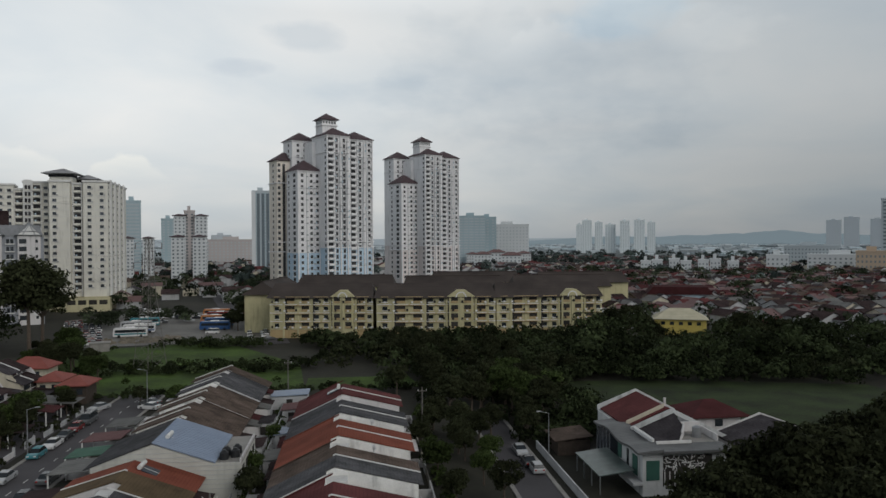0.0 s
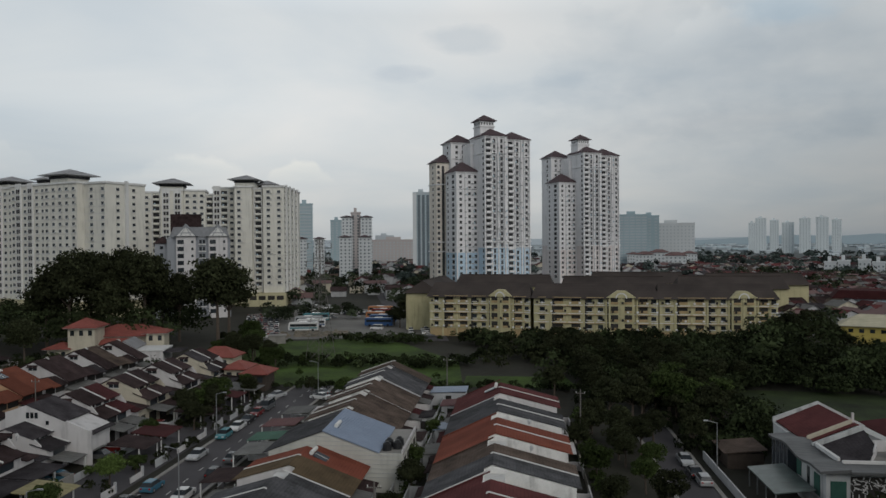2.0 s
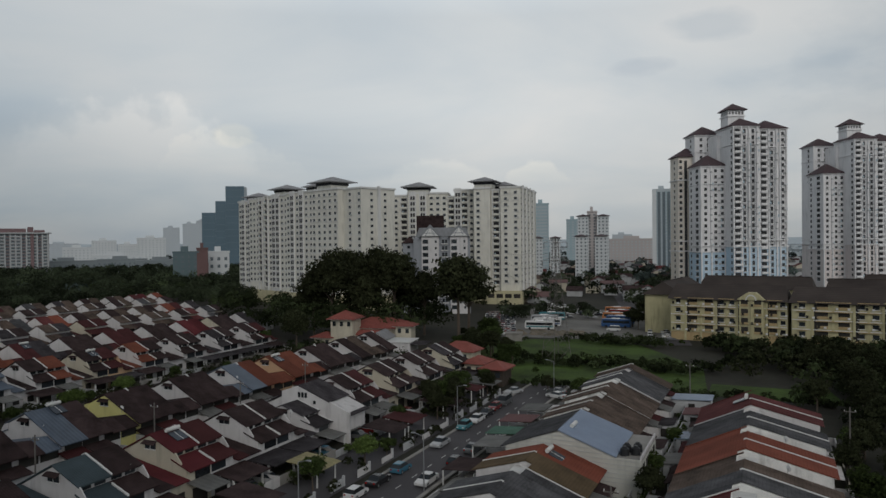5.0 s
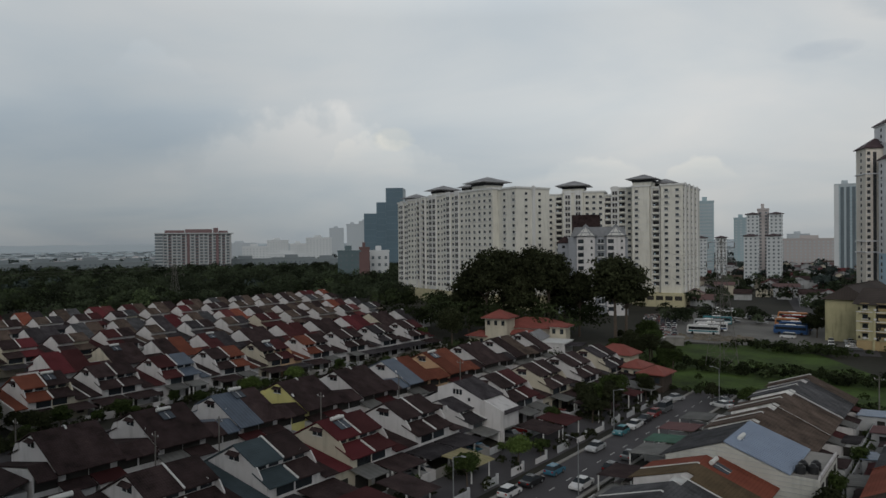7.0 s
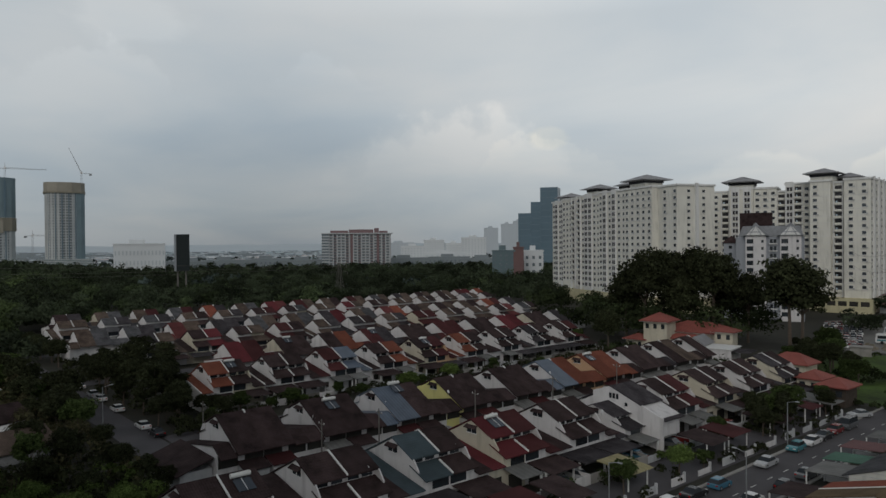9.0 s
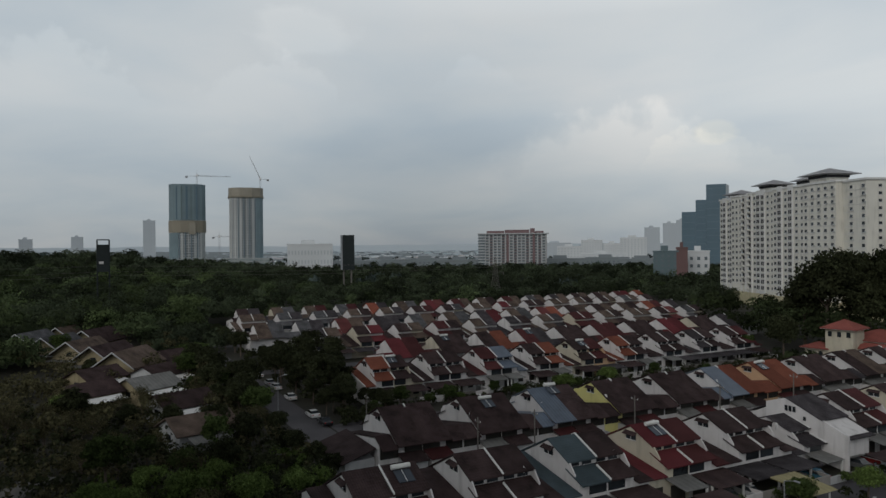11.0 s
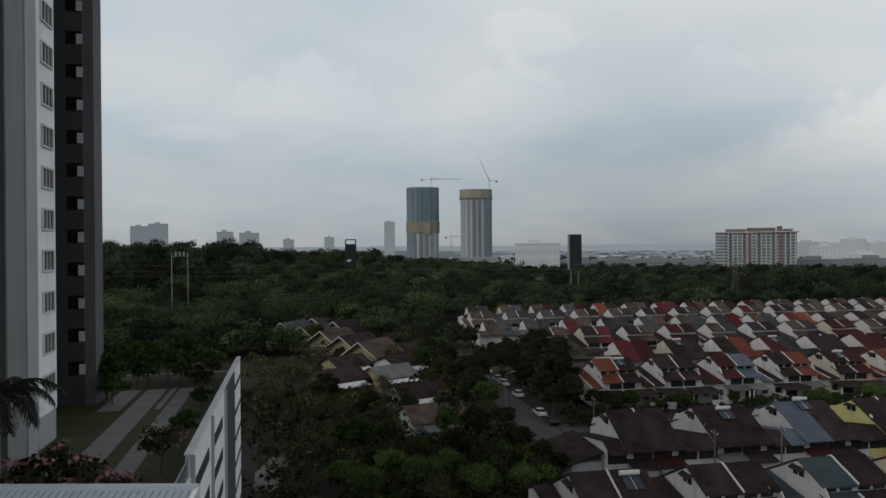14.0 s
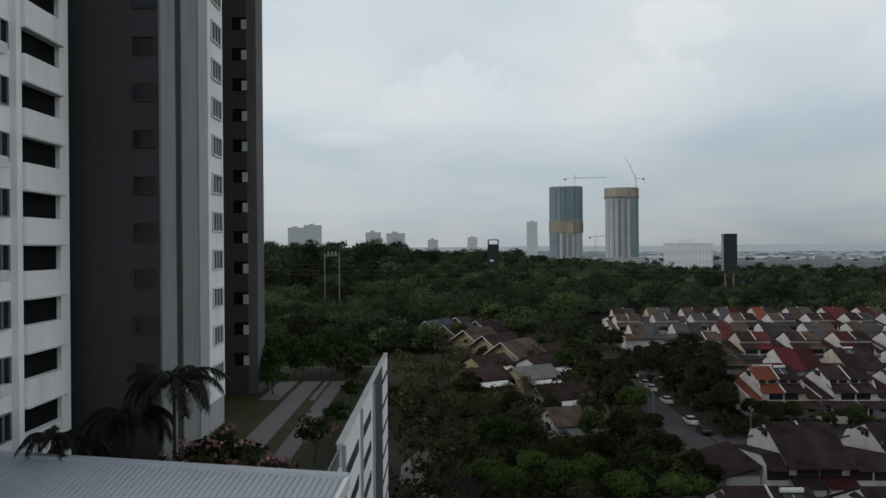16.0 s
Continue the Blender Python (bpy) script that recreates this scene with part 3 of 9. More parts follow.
def wood(name, label, spots, material, leaves, size):
    """Far trees joined: spots of (x, y, z, radius, height), each a dome of rounded boughs with its own shade of green."""
    rng = np.random.default_rng(len(name) * 31 + len(spots))
    out, shade = [], []
    for x, y, z, r, h in spots:
        n = 18
        a = rng.uniform(0, 2 * math.pi, n)
        up = rng.uniform(-0.1, 1.0, n)
        q = np.sqrt(1 - up * up) * rng.uniform(0.55, 0.78, n)
        cen = np.stack([np.cos(a) * q * r, np.sin(a) * q * r, h * (0.34 + 0.46 * up * rng.uniform(0.8, 1.0, n))], axis=1)
        k = r * rng.uniform(0.28, 0.46, n)
        per = max(4, leaves // n)
        way = rng.normal(size=(n, per, 3))
        way[:, :, 2] = np.abs(way[:, :, 2]) - 0.45
        way /= np.linalg.norm(way, axis=2)[:, :, None] + 1e-9
        pts = cen[:, None, :] + way * k[:, None, None] * rng.uniform(0.75, 1.02, (n, per, 1)) * np.array([1.0, 1.0, 0.72])
        t = leaf_quads(rng, pts.reshape(-1, 3), size * rng.uniform(0.9, 1.25), way.reshape(-1, 3), 0.3)
        t += np.array([x, y, z])
        out.append(t)
        shade += [rng.choice((-0.62, -0.5, -0.4, -0.2, 0.0, 0.1, 0.25, 0.5)) + rng.uniform(-0.1, 0.1)] * len(t)
    me = quad_mesh(name, np.concatenate(out), material)
    me.attributes.new("tint", "FLOAT", "FACE").data.foreach_set("value", np.array(shade, dtype=np.float32))
    solo(name, me, None, label, "woods", kind="stuff")


# ---- terraced houses ----
UNIT = 7.0
RAISED, LOWER = 4.3, 2.7


def slab(b, x0, z0, x1, z1, y0, y1, thick=0.16):
    """A sloping roof slab from (x0, z0) to (x1, z1), lower x first."""
    return b.extrude_y([(x0, z0 - thick), (x1, z1 - thick), (x1, z1), (x0, z0)], y0, y1)


def house_parts(key):
    """A terraced unit; local x is towards the street, y along the row."""
    flip, wall_m, roof_m, low_m, style, full, deep = key

    def yy(a, b):
        return (a, b) if flip > 0 else (-b, -a)
    ob = thing("terraced_house", "two-storey terraced house with stepped tiled roof", "house", group="terraced houses")
    if deep:
        fx, fz = (10.2, 6.15) if deep == 2 else (7.3, 6.1)
        w = M()
        w.extrude_y([(-6.8, 0), (fx - 0.6, 0), (fx - 0.6, fz - 0.05), (0, 8.65), (-6.8, 5.25)], *yy(0, RAISED))
        w.extrude_y([(-6.8, 0), (6.4, 0), (6.4, 3.2), (-0.5, 5.6), (-0.9, 8.2), (-6.8, 5.25)], *yy(RAISED, UNIT))
        part("wall", w, wall_m, ob)
        r = M()
        slab(r, -8.2, 4.8, 0.06, 8.95, *yy(0.0, RAISED + 0.08))
        slab(r, 0.0, 8.95, fx, fz, *yy(0.0, RAISED + 0.08))
        part("upper_roof", r, roof_m, ob)
        r = M()
        slab(r, -8.2, 4.79, -0.9, 8.48, *yy(RAISED + 0.09, UNIT))
        part("back_roof", r, roof_m, ob)
        part("lower_roof", slab(M(), -0.55, 5.8, fx - 0.8, 3.0, *yy(RAISED + 0.09, UNIT)), low_m, ob)
        part("gutter_slab", M().box(-0.85, 1.5, *yy(RAISED + 0.12, UNIT - 0.5), 5.6, 7.7), trim, ob)
        part("back_rake", M().extrude_y([(-8.2, 4.85), (-0.1, 8.9), (-0.1, 9.06), (-8.2, 5.0)], *yy(UNIT - 0.16, UNIT - 0.02)), (trim, roof_m, greywall)[style], ob)
        if flip > 0:
            part("party_wall_cap", M().extrude_y([(-0.3, 8.7), (0, 8.85), (fx, fz - 0.1), (fx, fz + 0.15), (0, 9.08), (-0.3, 8.95)], -0.08, 0.08), trim, ob)
    else:
        w = M()
        w.extrude_y([(-6.8, 0), (6.4, 0), (6.4, 4.95), (3.8, 5.9), (3.8, 6.95), (0, 8.65), (-6.8, 5.25)], *yy(0, RAISED))
        w.extrude_y([(-6.8, 0), (6.4, 0), (6.4, 3.75), (-5.2, 5.65), (-6.8, 4.95)], *yy(RAISED, UNIT))
        part("wall", w, wall_m, ob)
        r = M()
        slab(r, -8.2, 4.8, 0.06, 8.95, *yy(0.0, RAISED + 0.2))
        slab(r, 0.0, 8.95, 4.5, 6.95, *yy(0.0, RAISED + 0.2))
        part("upper_roof", r, roof_m, ob)
        r = M()
        slab(r, 3.85, 6.1, 7.2, 4.82, *yy(0, RAISED + 0.2))
        part("front_roof", r, roof_m, ob)
        r = M()
        slab(r, -8.2, 4.5, -5.14, 6.0, *yy(RAISED + 0.21, UNIT))
        slab(r, -5.2, 6.0, 7.2, 3.8, *yy(RAISED + 0.21, UNIT))
        part("lower_roof", r, low_m, ob)
        # white capping on the party wall
        if flip > 0:
            c = M()
            c.extrude_y([(-0.6, 8.5), (0, 8.8), (4.4, 6.85), (4.4, 7.15), (0, 9.1), (-0.6, 8.82)], -0.10, 0.10)
            part("party_wall_cap", c, trim, ob)
            c = M().extrude_y([(4.4, 5.8), (7.1, 4.75), (7.1, 5.05), (4.4, 6.1)], -0.10, 0.10)
            if full:
                part("lower_wall_cap", c, trim, ob)
        elif style == 0:
            c = M().extrude_y([(-5.2, 5.85), (7.1, 3.66), (7.1, 3.98), (-5.2, 6.2)], -UNIT - 0.1, -UNIT + 0.1)
            part("party_wall_cap", c, trim, ob)
    # openings
    gy = RAISED * flip
    if not full:
        part("window", stored("far_front", lambda: M().box(-1.7, 1.7, -0.05, 0.06, -0.7, 0.6).mesh("window", glass)), None, ob, at=(6.4, 2.1 * flip, 4.0), turn=90)
        part("porch_roof", slab(M(), 6.45, 3.1, 11.2, 2.55, *yy(0.3, 6.6), 0.1), (roof_brown, roof_pale, roof_grey)[style], ob)
        return ob
    me = stored("gable_win", lambda: M().box(-0.95, 0.95, -0.05, 0.06, -0.42, 0.36).use(1).add([(-1.15, -0.62, 0.34), (1.15, -0.62, 0.34), (1.15, 0.0, 0.72), (-1.15, 0.0, 0.72), (-1.15, -0.62, 0.26), (1.15, -0.62, 0.26), (1.15, 0.0, 0.62), (-1.15, 0.0, 0.62)], [(0, 1, 2, 3), (4, 7, 6, 5), (0, 4, 5, 1), (1, 5, 6, 2), (3, 7, 4, 0)]).use(2).box(-0.04, 0.04, -0.08, 0.0, -0.42, 0.36).box(-1.0, 1.0, -0.16, 0.0, -0.52, -0.42).mesh("gable_window", (glass, roof_brown, trim)))
    if not deep:
        part("gable_window", me, None, ob, at=(0.1, gy, 7.35), turn=0 if flip < 0 else 180)
    me = window_mesh(1.5, 0.6, glass, 0.06)
    if not deep:
        for y in (1.15, 3.1):
            part("window", me, None, ob, at=(3.8, y * flip, 6.45), turn=90)
    me = window_mesh(2.7, 1.5, glass, 0.06)
    for y in (1.5, 5.4):
        if deep or y < 5:
            part("window", me, None, ob, at=(6.4, y * flip, 4.05), turn=90)
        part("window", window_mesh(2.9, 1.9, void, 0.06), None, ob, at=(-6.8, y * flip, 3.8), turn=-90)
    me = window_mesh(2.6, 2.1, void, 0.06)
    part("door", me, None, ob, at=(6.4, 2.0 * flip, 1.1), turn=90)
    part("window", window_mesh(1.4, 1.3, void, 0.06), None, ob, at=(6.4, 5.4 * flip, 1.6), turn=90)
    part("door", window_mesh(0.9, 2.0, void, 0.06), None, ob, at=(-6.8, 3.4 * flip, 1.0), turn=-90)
    # cheeks of the upper roof's front
    if not deep:
        c = M().extrude_y([(3.8, 5.9), (5.6, 5.25), (5.6, 5.65), (4.6, 6.9), (3.8, 6.95)], *yy(RAISED - 0.05, RAISED + 0.13))
        part("cheek_wall", c, wall_m, ob)
    # porch, garden and yard walls
    p = M()
    if style == 0:
        slab(p, 6.45, 3.1, 11.2, 2.55, *yy(0.3, 6.6), 0.1)
    elif style == 1:
        slab(p, 6.45, 3.3, 10.2, 2.7, *yy(0.3, 4.4), 0.1)
    else:
        slab(p, 6.45, 2.9, 11.6, 2.7, *yy(0.2, 6.8), 0.14)
    part("porch_roof", p, (roof_pale, concrete, white)[style] if deep else (roof_brown, roof_pale, roof_grey)[style], ob)
    for y in (0.5, 6.3):
        if style != 1 or y < 5:
            part("porch_post", stored("post", lambda: M().box(-0.12, 0.12, -0.12, 0.12, 0, 2.55).mesh("porch_post", trim)), None, ob, at=(9.9, y * flip, 0))
    f = M().extrude_z([(6.4, UNIT * flip), (6.4, (UNIT - 0.12) * flip), (12.2, (UNIT - 0.12) * flip), (12.2, 3.4 * flip), (12.4, 3.4 * flip), (12.4, UNIT * flip)][::-flip], 0, 1.4)
    part("garden_wall", f, (white, white if deep else greywall, cream if deep else concrete)[style], ob)
    part("gate", stored(("gate", flip), lambda: M().box(12.26, 12.34, *yy(0.1, 3.3), 0.15, 1.5).mesh("gate", pole_mat)), None, ob)
    k = M().box(-9.3, -6.8, *yy(0.3, 4.0), 0, 2.7)
    part("kitchen", k, (white, greywall, white)[style], ob)
    k = M()
    slab(k, -9.7, 2.7, -6.8, 3.5, *yy(0.1, 4.2), 0.1)
    part("kitchen_roof", k, (roof_pale, roof_brown, roof_maroon)[style], ob)
    k = M().extrude_z([(-6.8, UNIT * flip), (-11.4, UNIT * flip), (-11.4, 0), (-11.25, 0), (-11.25, (UNIT - 0.12) * flip), (-6.8, (UNIT - 0.12) * flip)][::flip], 0, 1.8)
    part("yard_wall", k, greywall, ob)
    return ob


HOUSE = {}
ROOFS = {"n": roof_brown, "g": roof_grey, "r": roof_red, "o": roof_orange, "m": roof_maroon, "b": roof_blue, "t": roof_teal,
         "N": faded_brown, "G": faded_grey, "O": faded_orange, "M": faded_maroon, "L": olive_tile}
WALLS = {"w": white, "g": grimy, "c": cream, "y": yellow, "p": peach, "b": paleblue}
NAMES = {"n": "weathered brown", "g": "dark grey", "r": "bright red", "o": "orange", "m": "maroon", "b": "blue-grey metal", "t": "teal",
         "N": "faded brown", "G": "faded grey", "O": "bright orange", "M": "faded maroon", "L": "olive brown"}
WNAMES = {"w": "white", "g": "grimy white", "c": "cream", "y": "yellow", "p": "peach", "b": "pale blue"}


def terrace(r, s0, units, front, text="", walls="", full=True, k=1.0, deep=False, lift=()):
    """A row of units from s0 on; front is +1 where its street lies at larger r."""
    rnd = random.Random(int(abs(r) * 10))
    for i in range(units):
        if i < len(text) and text[i] == "-":
            continue
        # far rows draw more pale roofs; there the faded tiles stand in for haze
        roof = text[i] if i < len(text) and text[i] != "." else rnd.choice("nnnnnnnngggggmmmmrobn" if full else "nnNNNNngGGGgnnNMmrON")
        wall = walls[i] if i < len(walls) and walls[i] != "." else rnd.choice("wwwwwwwc")
        low = roof if rnd.random() < 0.8 or not full or deep else rnd.choice("ngn")
        style = rnd.randrange(3)
        flip = 1 if i % 2 else -1              # raised halves meet in pairs
        if front < 0:
            flip = -flip
        s = s0 + UNIT * k * (i + (0 if i % 2 else 1))
        m = pose(*gp(s, r), 0, 0, GRID + (0 if front > 0 else 180)) @ Matrix.Diagonal((1, k, lift[i // 2] if lift else 1, 1))
        key = (flip, WALLS[wall], ROOFS[roof], ROOFS[low], style, full, deep)
        name = (flip, wall, roof, low, style, full, deep)
        if name not in HOUSE:
            HOUSE[name] = house_parts(key)
            HOUSE[name]["label"] = "two-storey %s terraced house with stepped %s roof" % (WNAMES[wall], NAMES[roof])
            HOUSE[name].matrix_basis = m
        else:
            first = HOUSE[name]
            keep = first.matrix_basis.copy()
            first.matrix_basis = Matrix.Identity(4)
            copy_thing(first, m)
            first.matrix_basis = keep


terrace(-2.9, 52.4, 12, 1, "MMMMGNOOGGMM", "gwggggggggww", k=0.936, deep=2, lift=(0.915, 0.915, 0.93, 0.93, 0.91, 0.905))
terrace(-27.9, 56.8, 6, -1, "GGGGLO", "wwwwww", k=0.893, deep=1, lift=(0.76, 0.75, 0.74))
terrace(-26.3, 106.8, 7, -1, "NNNNGGN", "ggggggw", k=0.893, deep=1, lift=(0.915, 0.915, 0.92, 0.90))
terrace(-74.8, 23.8, 20, 1, "nnnntnrmnnggnmnnnngn", "wwwwwwcwwwwwwwccwwcw", lift=(1, 1, 1, 1, 1, 0.76, 1, 1, 1, 1))
terrace(-102.0, 39.3, 19, -1, "nnnnbnnnnnbooonnnNn", "wwwwwwywwwwppwwwwgw")
terrace(-149.0, 55.5, 18, 1, "onnnmbnonmonnngnnmnnnn", "wcwwwwwwcpw")
terrace(-176.0, 72.0, 19, -1, "rmnnnomgnnmmnnrrnnggnnn", full=False)
terrace(-209.0, 61.0, 24, 1, full=False)
terrace(-234.0, 50.0, 27, -1, full=False)
terrace(-266.0, 52.0, 29, 1, full=False)
terrace(-291.0, 56.0, 31, -1, full=False)


# the extended house with a blue metal roof, between its older neighbours
ob = thing("extended_house", "extended terraced house, blue metal roof, pale siding", "house", pose(*gp(93.6, -26.3), 0, 0, GRID))
w = part("side_wall", M().extrude_y([(-7.6, 0), (11.0, 0), (11.0, 5.3), (7.6, 5.3), (0, 8.0), (-7.6, 5.4)], 0, 0.2), siding, ob, "pale ribbed siding wall")
for i in range(10):
    z = 2.0 + i * 0.6
    x1 = 11.0 if z < 5.2 else 7.6 * (8.0 - z) / 2.7
    x0 = -7.6 if z < 5.3 else -7.6 * (8.0 - z) / 2.6
    part("siding_rib", M().box(x0 + 0.1, max(x0 + 0.3, x1 - 0.1), -0.06, 0.0, z, z + 0.05), greywall, w)
part("body", M().box(-7.6, 11.0, 0.2, 12.6, 0, 5.0), siding, ob)
part("attic", M().extrude_y([(-7.6, 5.01), (7.6, 5.01), (7.6, 5.2), (0, 7.9), (-7.6, 5.2)], 0.2, 12.6), siding, ob)
part("street_roof", slab(M(), -8.4, 5.15, 0.05, 8.3, -0.1, 12.7), faded_grey, ob, "grey tiled slope")
part("roof", slab(M(), 0.0, 8.3, 7.8, 5.5, -0.15, 12.7), blue_sheet, ob)
for i in range(20):
    part("roof_rib", stored("brib", lambda: M().extrude_y([(0, 8.3), (7.8, 5.5), (7.8, 5.57), (0, 8.37)], -0.03, 0.03).mesh("roof_rib", blue_sheet)), None, ob, at=(0, 0.2 + i * 0.63, 0))
part("roof_deck", M().box(7.6, 11.0, 0.2, 12.6, 5.0, 5.25), concrete, ob)
part("parapet", M().box(10.8, 11.02, 0.2, 12.6, 5.25, 5.7), white, ob)
for i in range(4):
    part("window", window_mesh(1.6, 1.2, void, 0.06), None, ob, at=(11.0, 1.8 + i * 2.9, 3.9), turn=90)
    part("air_conditioner", stored("acx", lambda: M().box(0, 0.4, -0.45, 0.45, -0.3, 0.3).mesh("air_conditioner", steel_white)), None, ob, at=(11.0, 3.2 + i * 2.6, 3.2))
tank_black = mat("black_plastic_tank", (0.02, 0.021, 0.023), rough=0.5, var=0.2)
for i, (x, y) in enumerate(((8.6, 1.6), (8.6, 3.3), (9.9, 2.4), (9.9, 4.1))):
    q = pose(*gp(93.6, -26.3, 5.25), 0, 0, GRID) @ Matrix.Translation((x, y, 0))
    if i == 0:
        tk = thing("water_tank", "black plastic water tank on flat roof deck", "water tank", q, "black water tanks")
        part("barrel", M().rod((0, 0, 0), (0, 0, 0.95), 0.62, 0.58, 14).rod((0, 0, 0.95), (0, 0, 1.2), 0.58, 0.25, 14), tank_black, tk)
        part("lid", M().rod((0, 0, 1.2), (0, 0, 1.28), 0.28, 0.28, 12), tank_black, tk)
        part("base_ring", M().rod((0, 0, 0.0), (0, 0, 0.08), 0.66, 0.66, 14), concrete, tk)
    else:
        copy_thing(tk, q)

# added porches along the side of the road
porch_pink = mat("faded_maroon_sheet", (0.12, 0.055, 0.055), var=0.3, courses=(0, 0.5, 0.15))
porch_green = mat("green_sheet", (0.05, 0.12, 0.085), var=0.3, courses=(0, 0.5, 0.15))
for s_, r_, w_, d_, mt, lb in ((117.7, -40.0, 5.4, 6.0, porch_pink, "car porch with faded maroon sheet roof"), (109.3, -39.6, 4.8, 5.4, porch_green, "car porch with green sheet roof"), (102.6, -38.6, 6.4, 6.0, roof_pale, "car porch with grey sheet roof"), (126.5, -39.8, 6.0, 5.2, roof_pale, "car porch with pale sheet roof"), (90.5, -38.6, 6.0, 5.0, roof_brown, "car porch with brown tiled roof")):
    ob = thing("car_porch", lb, "porch", pose(*gp(s_, r_), 0, 0, GRID), "car porches")
    part("roof_sheet", M().extrude_y([(-d_ / 2, 2.7), (d_ / 2, 3.1), (d_ / 2, 3.2), (-d_ / 2, 2.8)], -w_ / 2, w_ / 2), mt, ob)
    for y in (-w_ / 2 + 0.2, w_ / 2 - 0.2):
        for x in (-d_ / 2 + 0.2, d_ / 2 - 0.2):
            part("post", stored("cpost", lambda: M().box(-0.08, 0.08, -0.08, 0.08, 0, 2.72).mesh("post", trim)), None, ob, at=(x, y, 0))
    part("low_wall", M().box(-d_ / 2, d_ / 2, w_ / 2 - 0.09, w_ / 2 + 0.06, 0, 1.3), white, ob)
# sheds and lean-tos in the back lane between the two rows
for s_, r_, w_, d_, h_, mt, lb in ((147.0, -14.0, 5.0, 7.0, 2.9, blue_sheet, "lean-to shed with blue sheet roof"), (136.0, -12.6, 5.0, 3.4, 2.7, porch_pink, "back yard shed with maroon roof"), (126.0, -16.6, 4.5, 3.2, 2.8, roof_grey, "back yard shed with grey roof"), (119.0, -12.4, 4.0, 2.6, 2.6, blue_sheet, "back yard lean-to with blue roof"), (112.0, -16.4, 4.5, 3.0, 2.7, roof_brown, "back yard shed with brown roof"), (105.5, -12.4, 5.0, 2.8, 2.7, roof_pale, "back yard shed with pale roof")):
    ob = thing("shed", lb, "shed", pose(*gp(s_, r_), 0, 0, GRID), "back yard sheds")
    part("wall", M().box(-d_ / 2, d_ / 2, -w_ / 2, w_ / 2, 0, h_ - 0.35), greywall, ob)
    part("roof_sheet", M().extrude_y([(-d_ / 2 - 0.3, h_ - 0.3), (d_ / 2 + 0.3, h_), (d_ / 2 + 0.3, h_ + 0.08), (-d_ / 2 - 0.3, h_ - 0.22)], -w_ / 2 - 0.3, w_ / 2 + 0.3), mt, ob)
    part("opening", window_mesh(1.2, 1.4, void, 0.06), None, ob, at=(0, -w_ / 2, 1.3))
patch_of("pavement", [gp(30, -62.3), gp(30, -53.6), gp(150, -53.6), gp(150, -62.3)], asphalt, "worn dark forecourts along the road", 0.04, "pavement")
rk = random.Random(21)
for i in range(14):
    s_ = 52 + i * 7.0
    mt = (roof_brown, roof_grey, roof_pale, roof_maroon, roof_brown, roof_mustard)[rk.randrange(6)]
    nm = {roof_brown.name: "brown tiled", roof_grey.name: "grey tiled", roof_pale.name: "pale sheet", roof_maroon.name: "maroon tiled", roof_mustard.name: "mustard sheet"}[mt.name]
    ob = thing("garden_wall", "low white front garden wall with open gateway", "wall", pose(*gp(s_, -54.2), 0, 0, GRID), "front garden walls")
    part("wall_panel", M().box(-0.08, 0.08, 0.1, 3.2, 0, rk.uniform(0.8, 1.3)), (greywall, greywall, white)[rk.randrange(3)], ob)
    part("gate_post", M().box(-0.16, 0.16, 3.2, 3.5, 0, 1.5), greywall, ob)
    if rk.random() < 0.72:
        ob = thing("car_porch", "car porch with %s roof along the road" % nm, "porch", pose(*gp(s_ + 3.4, -58.8), 0, 0, GRID), "car porches")
        w_ = rk.uniform(2.4, 3.3)
        part("roof_sheet", M().extrude_y([(-3.4, 3.1), (rk.uniform(2.0, 4.2), 2.6), (2.0, 2.75), (-3.4, 3.25)], -w_, w_), mt, ob)
        for x, y in ((1.7, -w_ + 0.2), (1.7, w_ - 0.2)):
            part("post", stored("cpost", lambda: M().box(-0.08, 0.08, -0.08, 0.08, 0, 2.72).mesh("post", trim)), None, ob, at=(x, y, 0))
# side extension on the end house of the third row
ob = thing("side_extension", "low side extension with brown roof on end house", "annex", pose(*gp(39.2, -102.0), 0, 0, GRID))
part("wall", M().box(-6.0, 5.5, -4.6, -0.05, 0, 2.9), greywall, ob)
part("roof", M().add([(-6.6, -5.3, 2.8), (6.1, -5.3, 2.8), (6.1, -0.05, 4.5), (-6.6, -0.05, 4.5), (-6.6, -5.3, 2.65), (6.1, -5.3, 2.65), (6.1, -0.05, 4.3), (-6.6, -0.05, 4.3)], [(0, 1, 2, 3), (4, 7, 6, 5), (0, 4, 5, 1), (1, 5, 6, 2), (3, 7, 4, 0)]), roof_brown, ob)
for x in (-3.5, 2.0):
    part("window", window_mesh(1.6, 1.2, void, 0.06), None, ob, at=(x, -4.6, 1.6))


# ---- yellow walk-up flats ----
flat_yellow = mat("pale_yellow_plaster", (0.47, 0.43, 0.26), streak=0.6, var=0.15)
flat_ochre = mat("ochre_plaster", (0.40, 0.30, 0.16), streak=0.5, var=0.15)
flat_roof = mat("dark_brown_tile_roof", (0.050, 0.040, 0.036), var=0.5, scale=0.12, courses=(0, 0.8, 0.15))


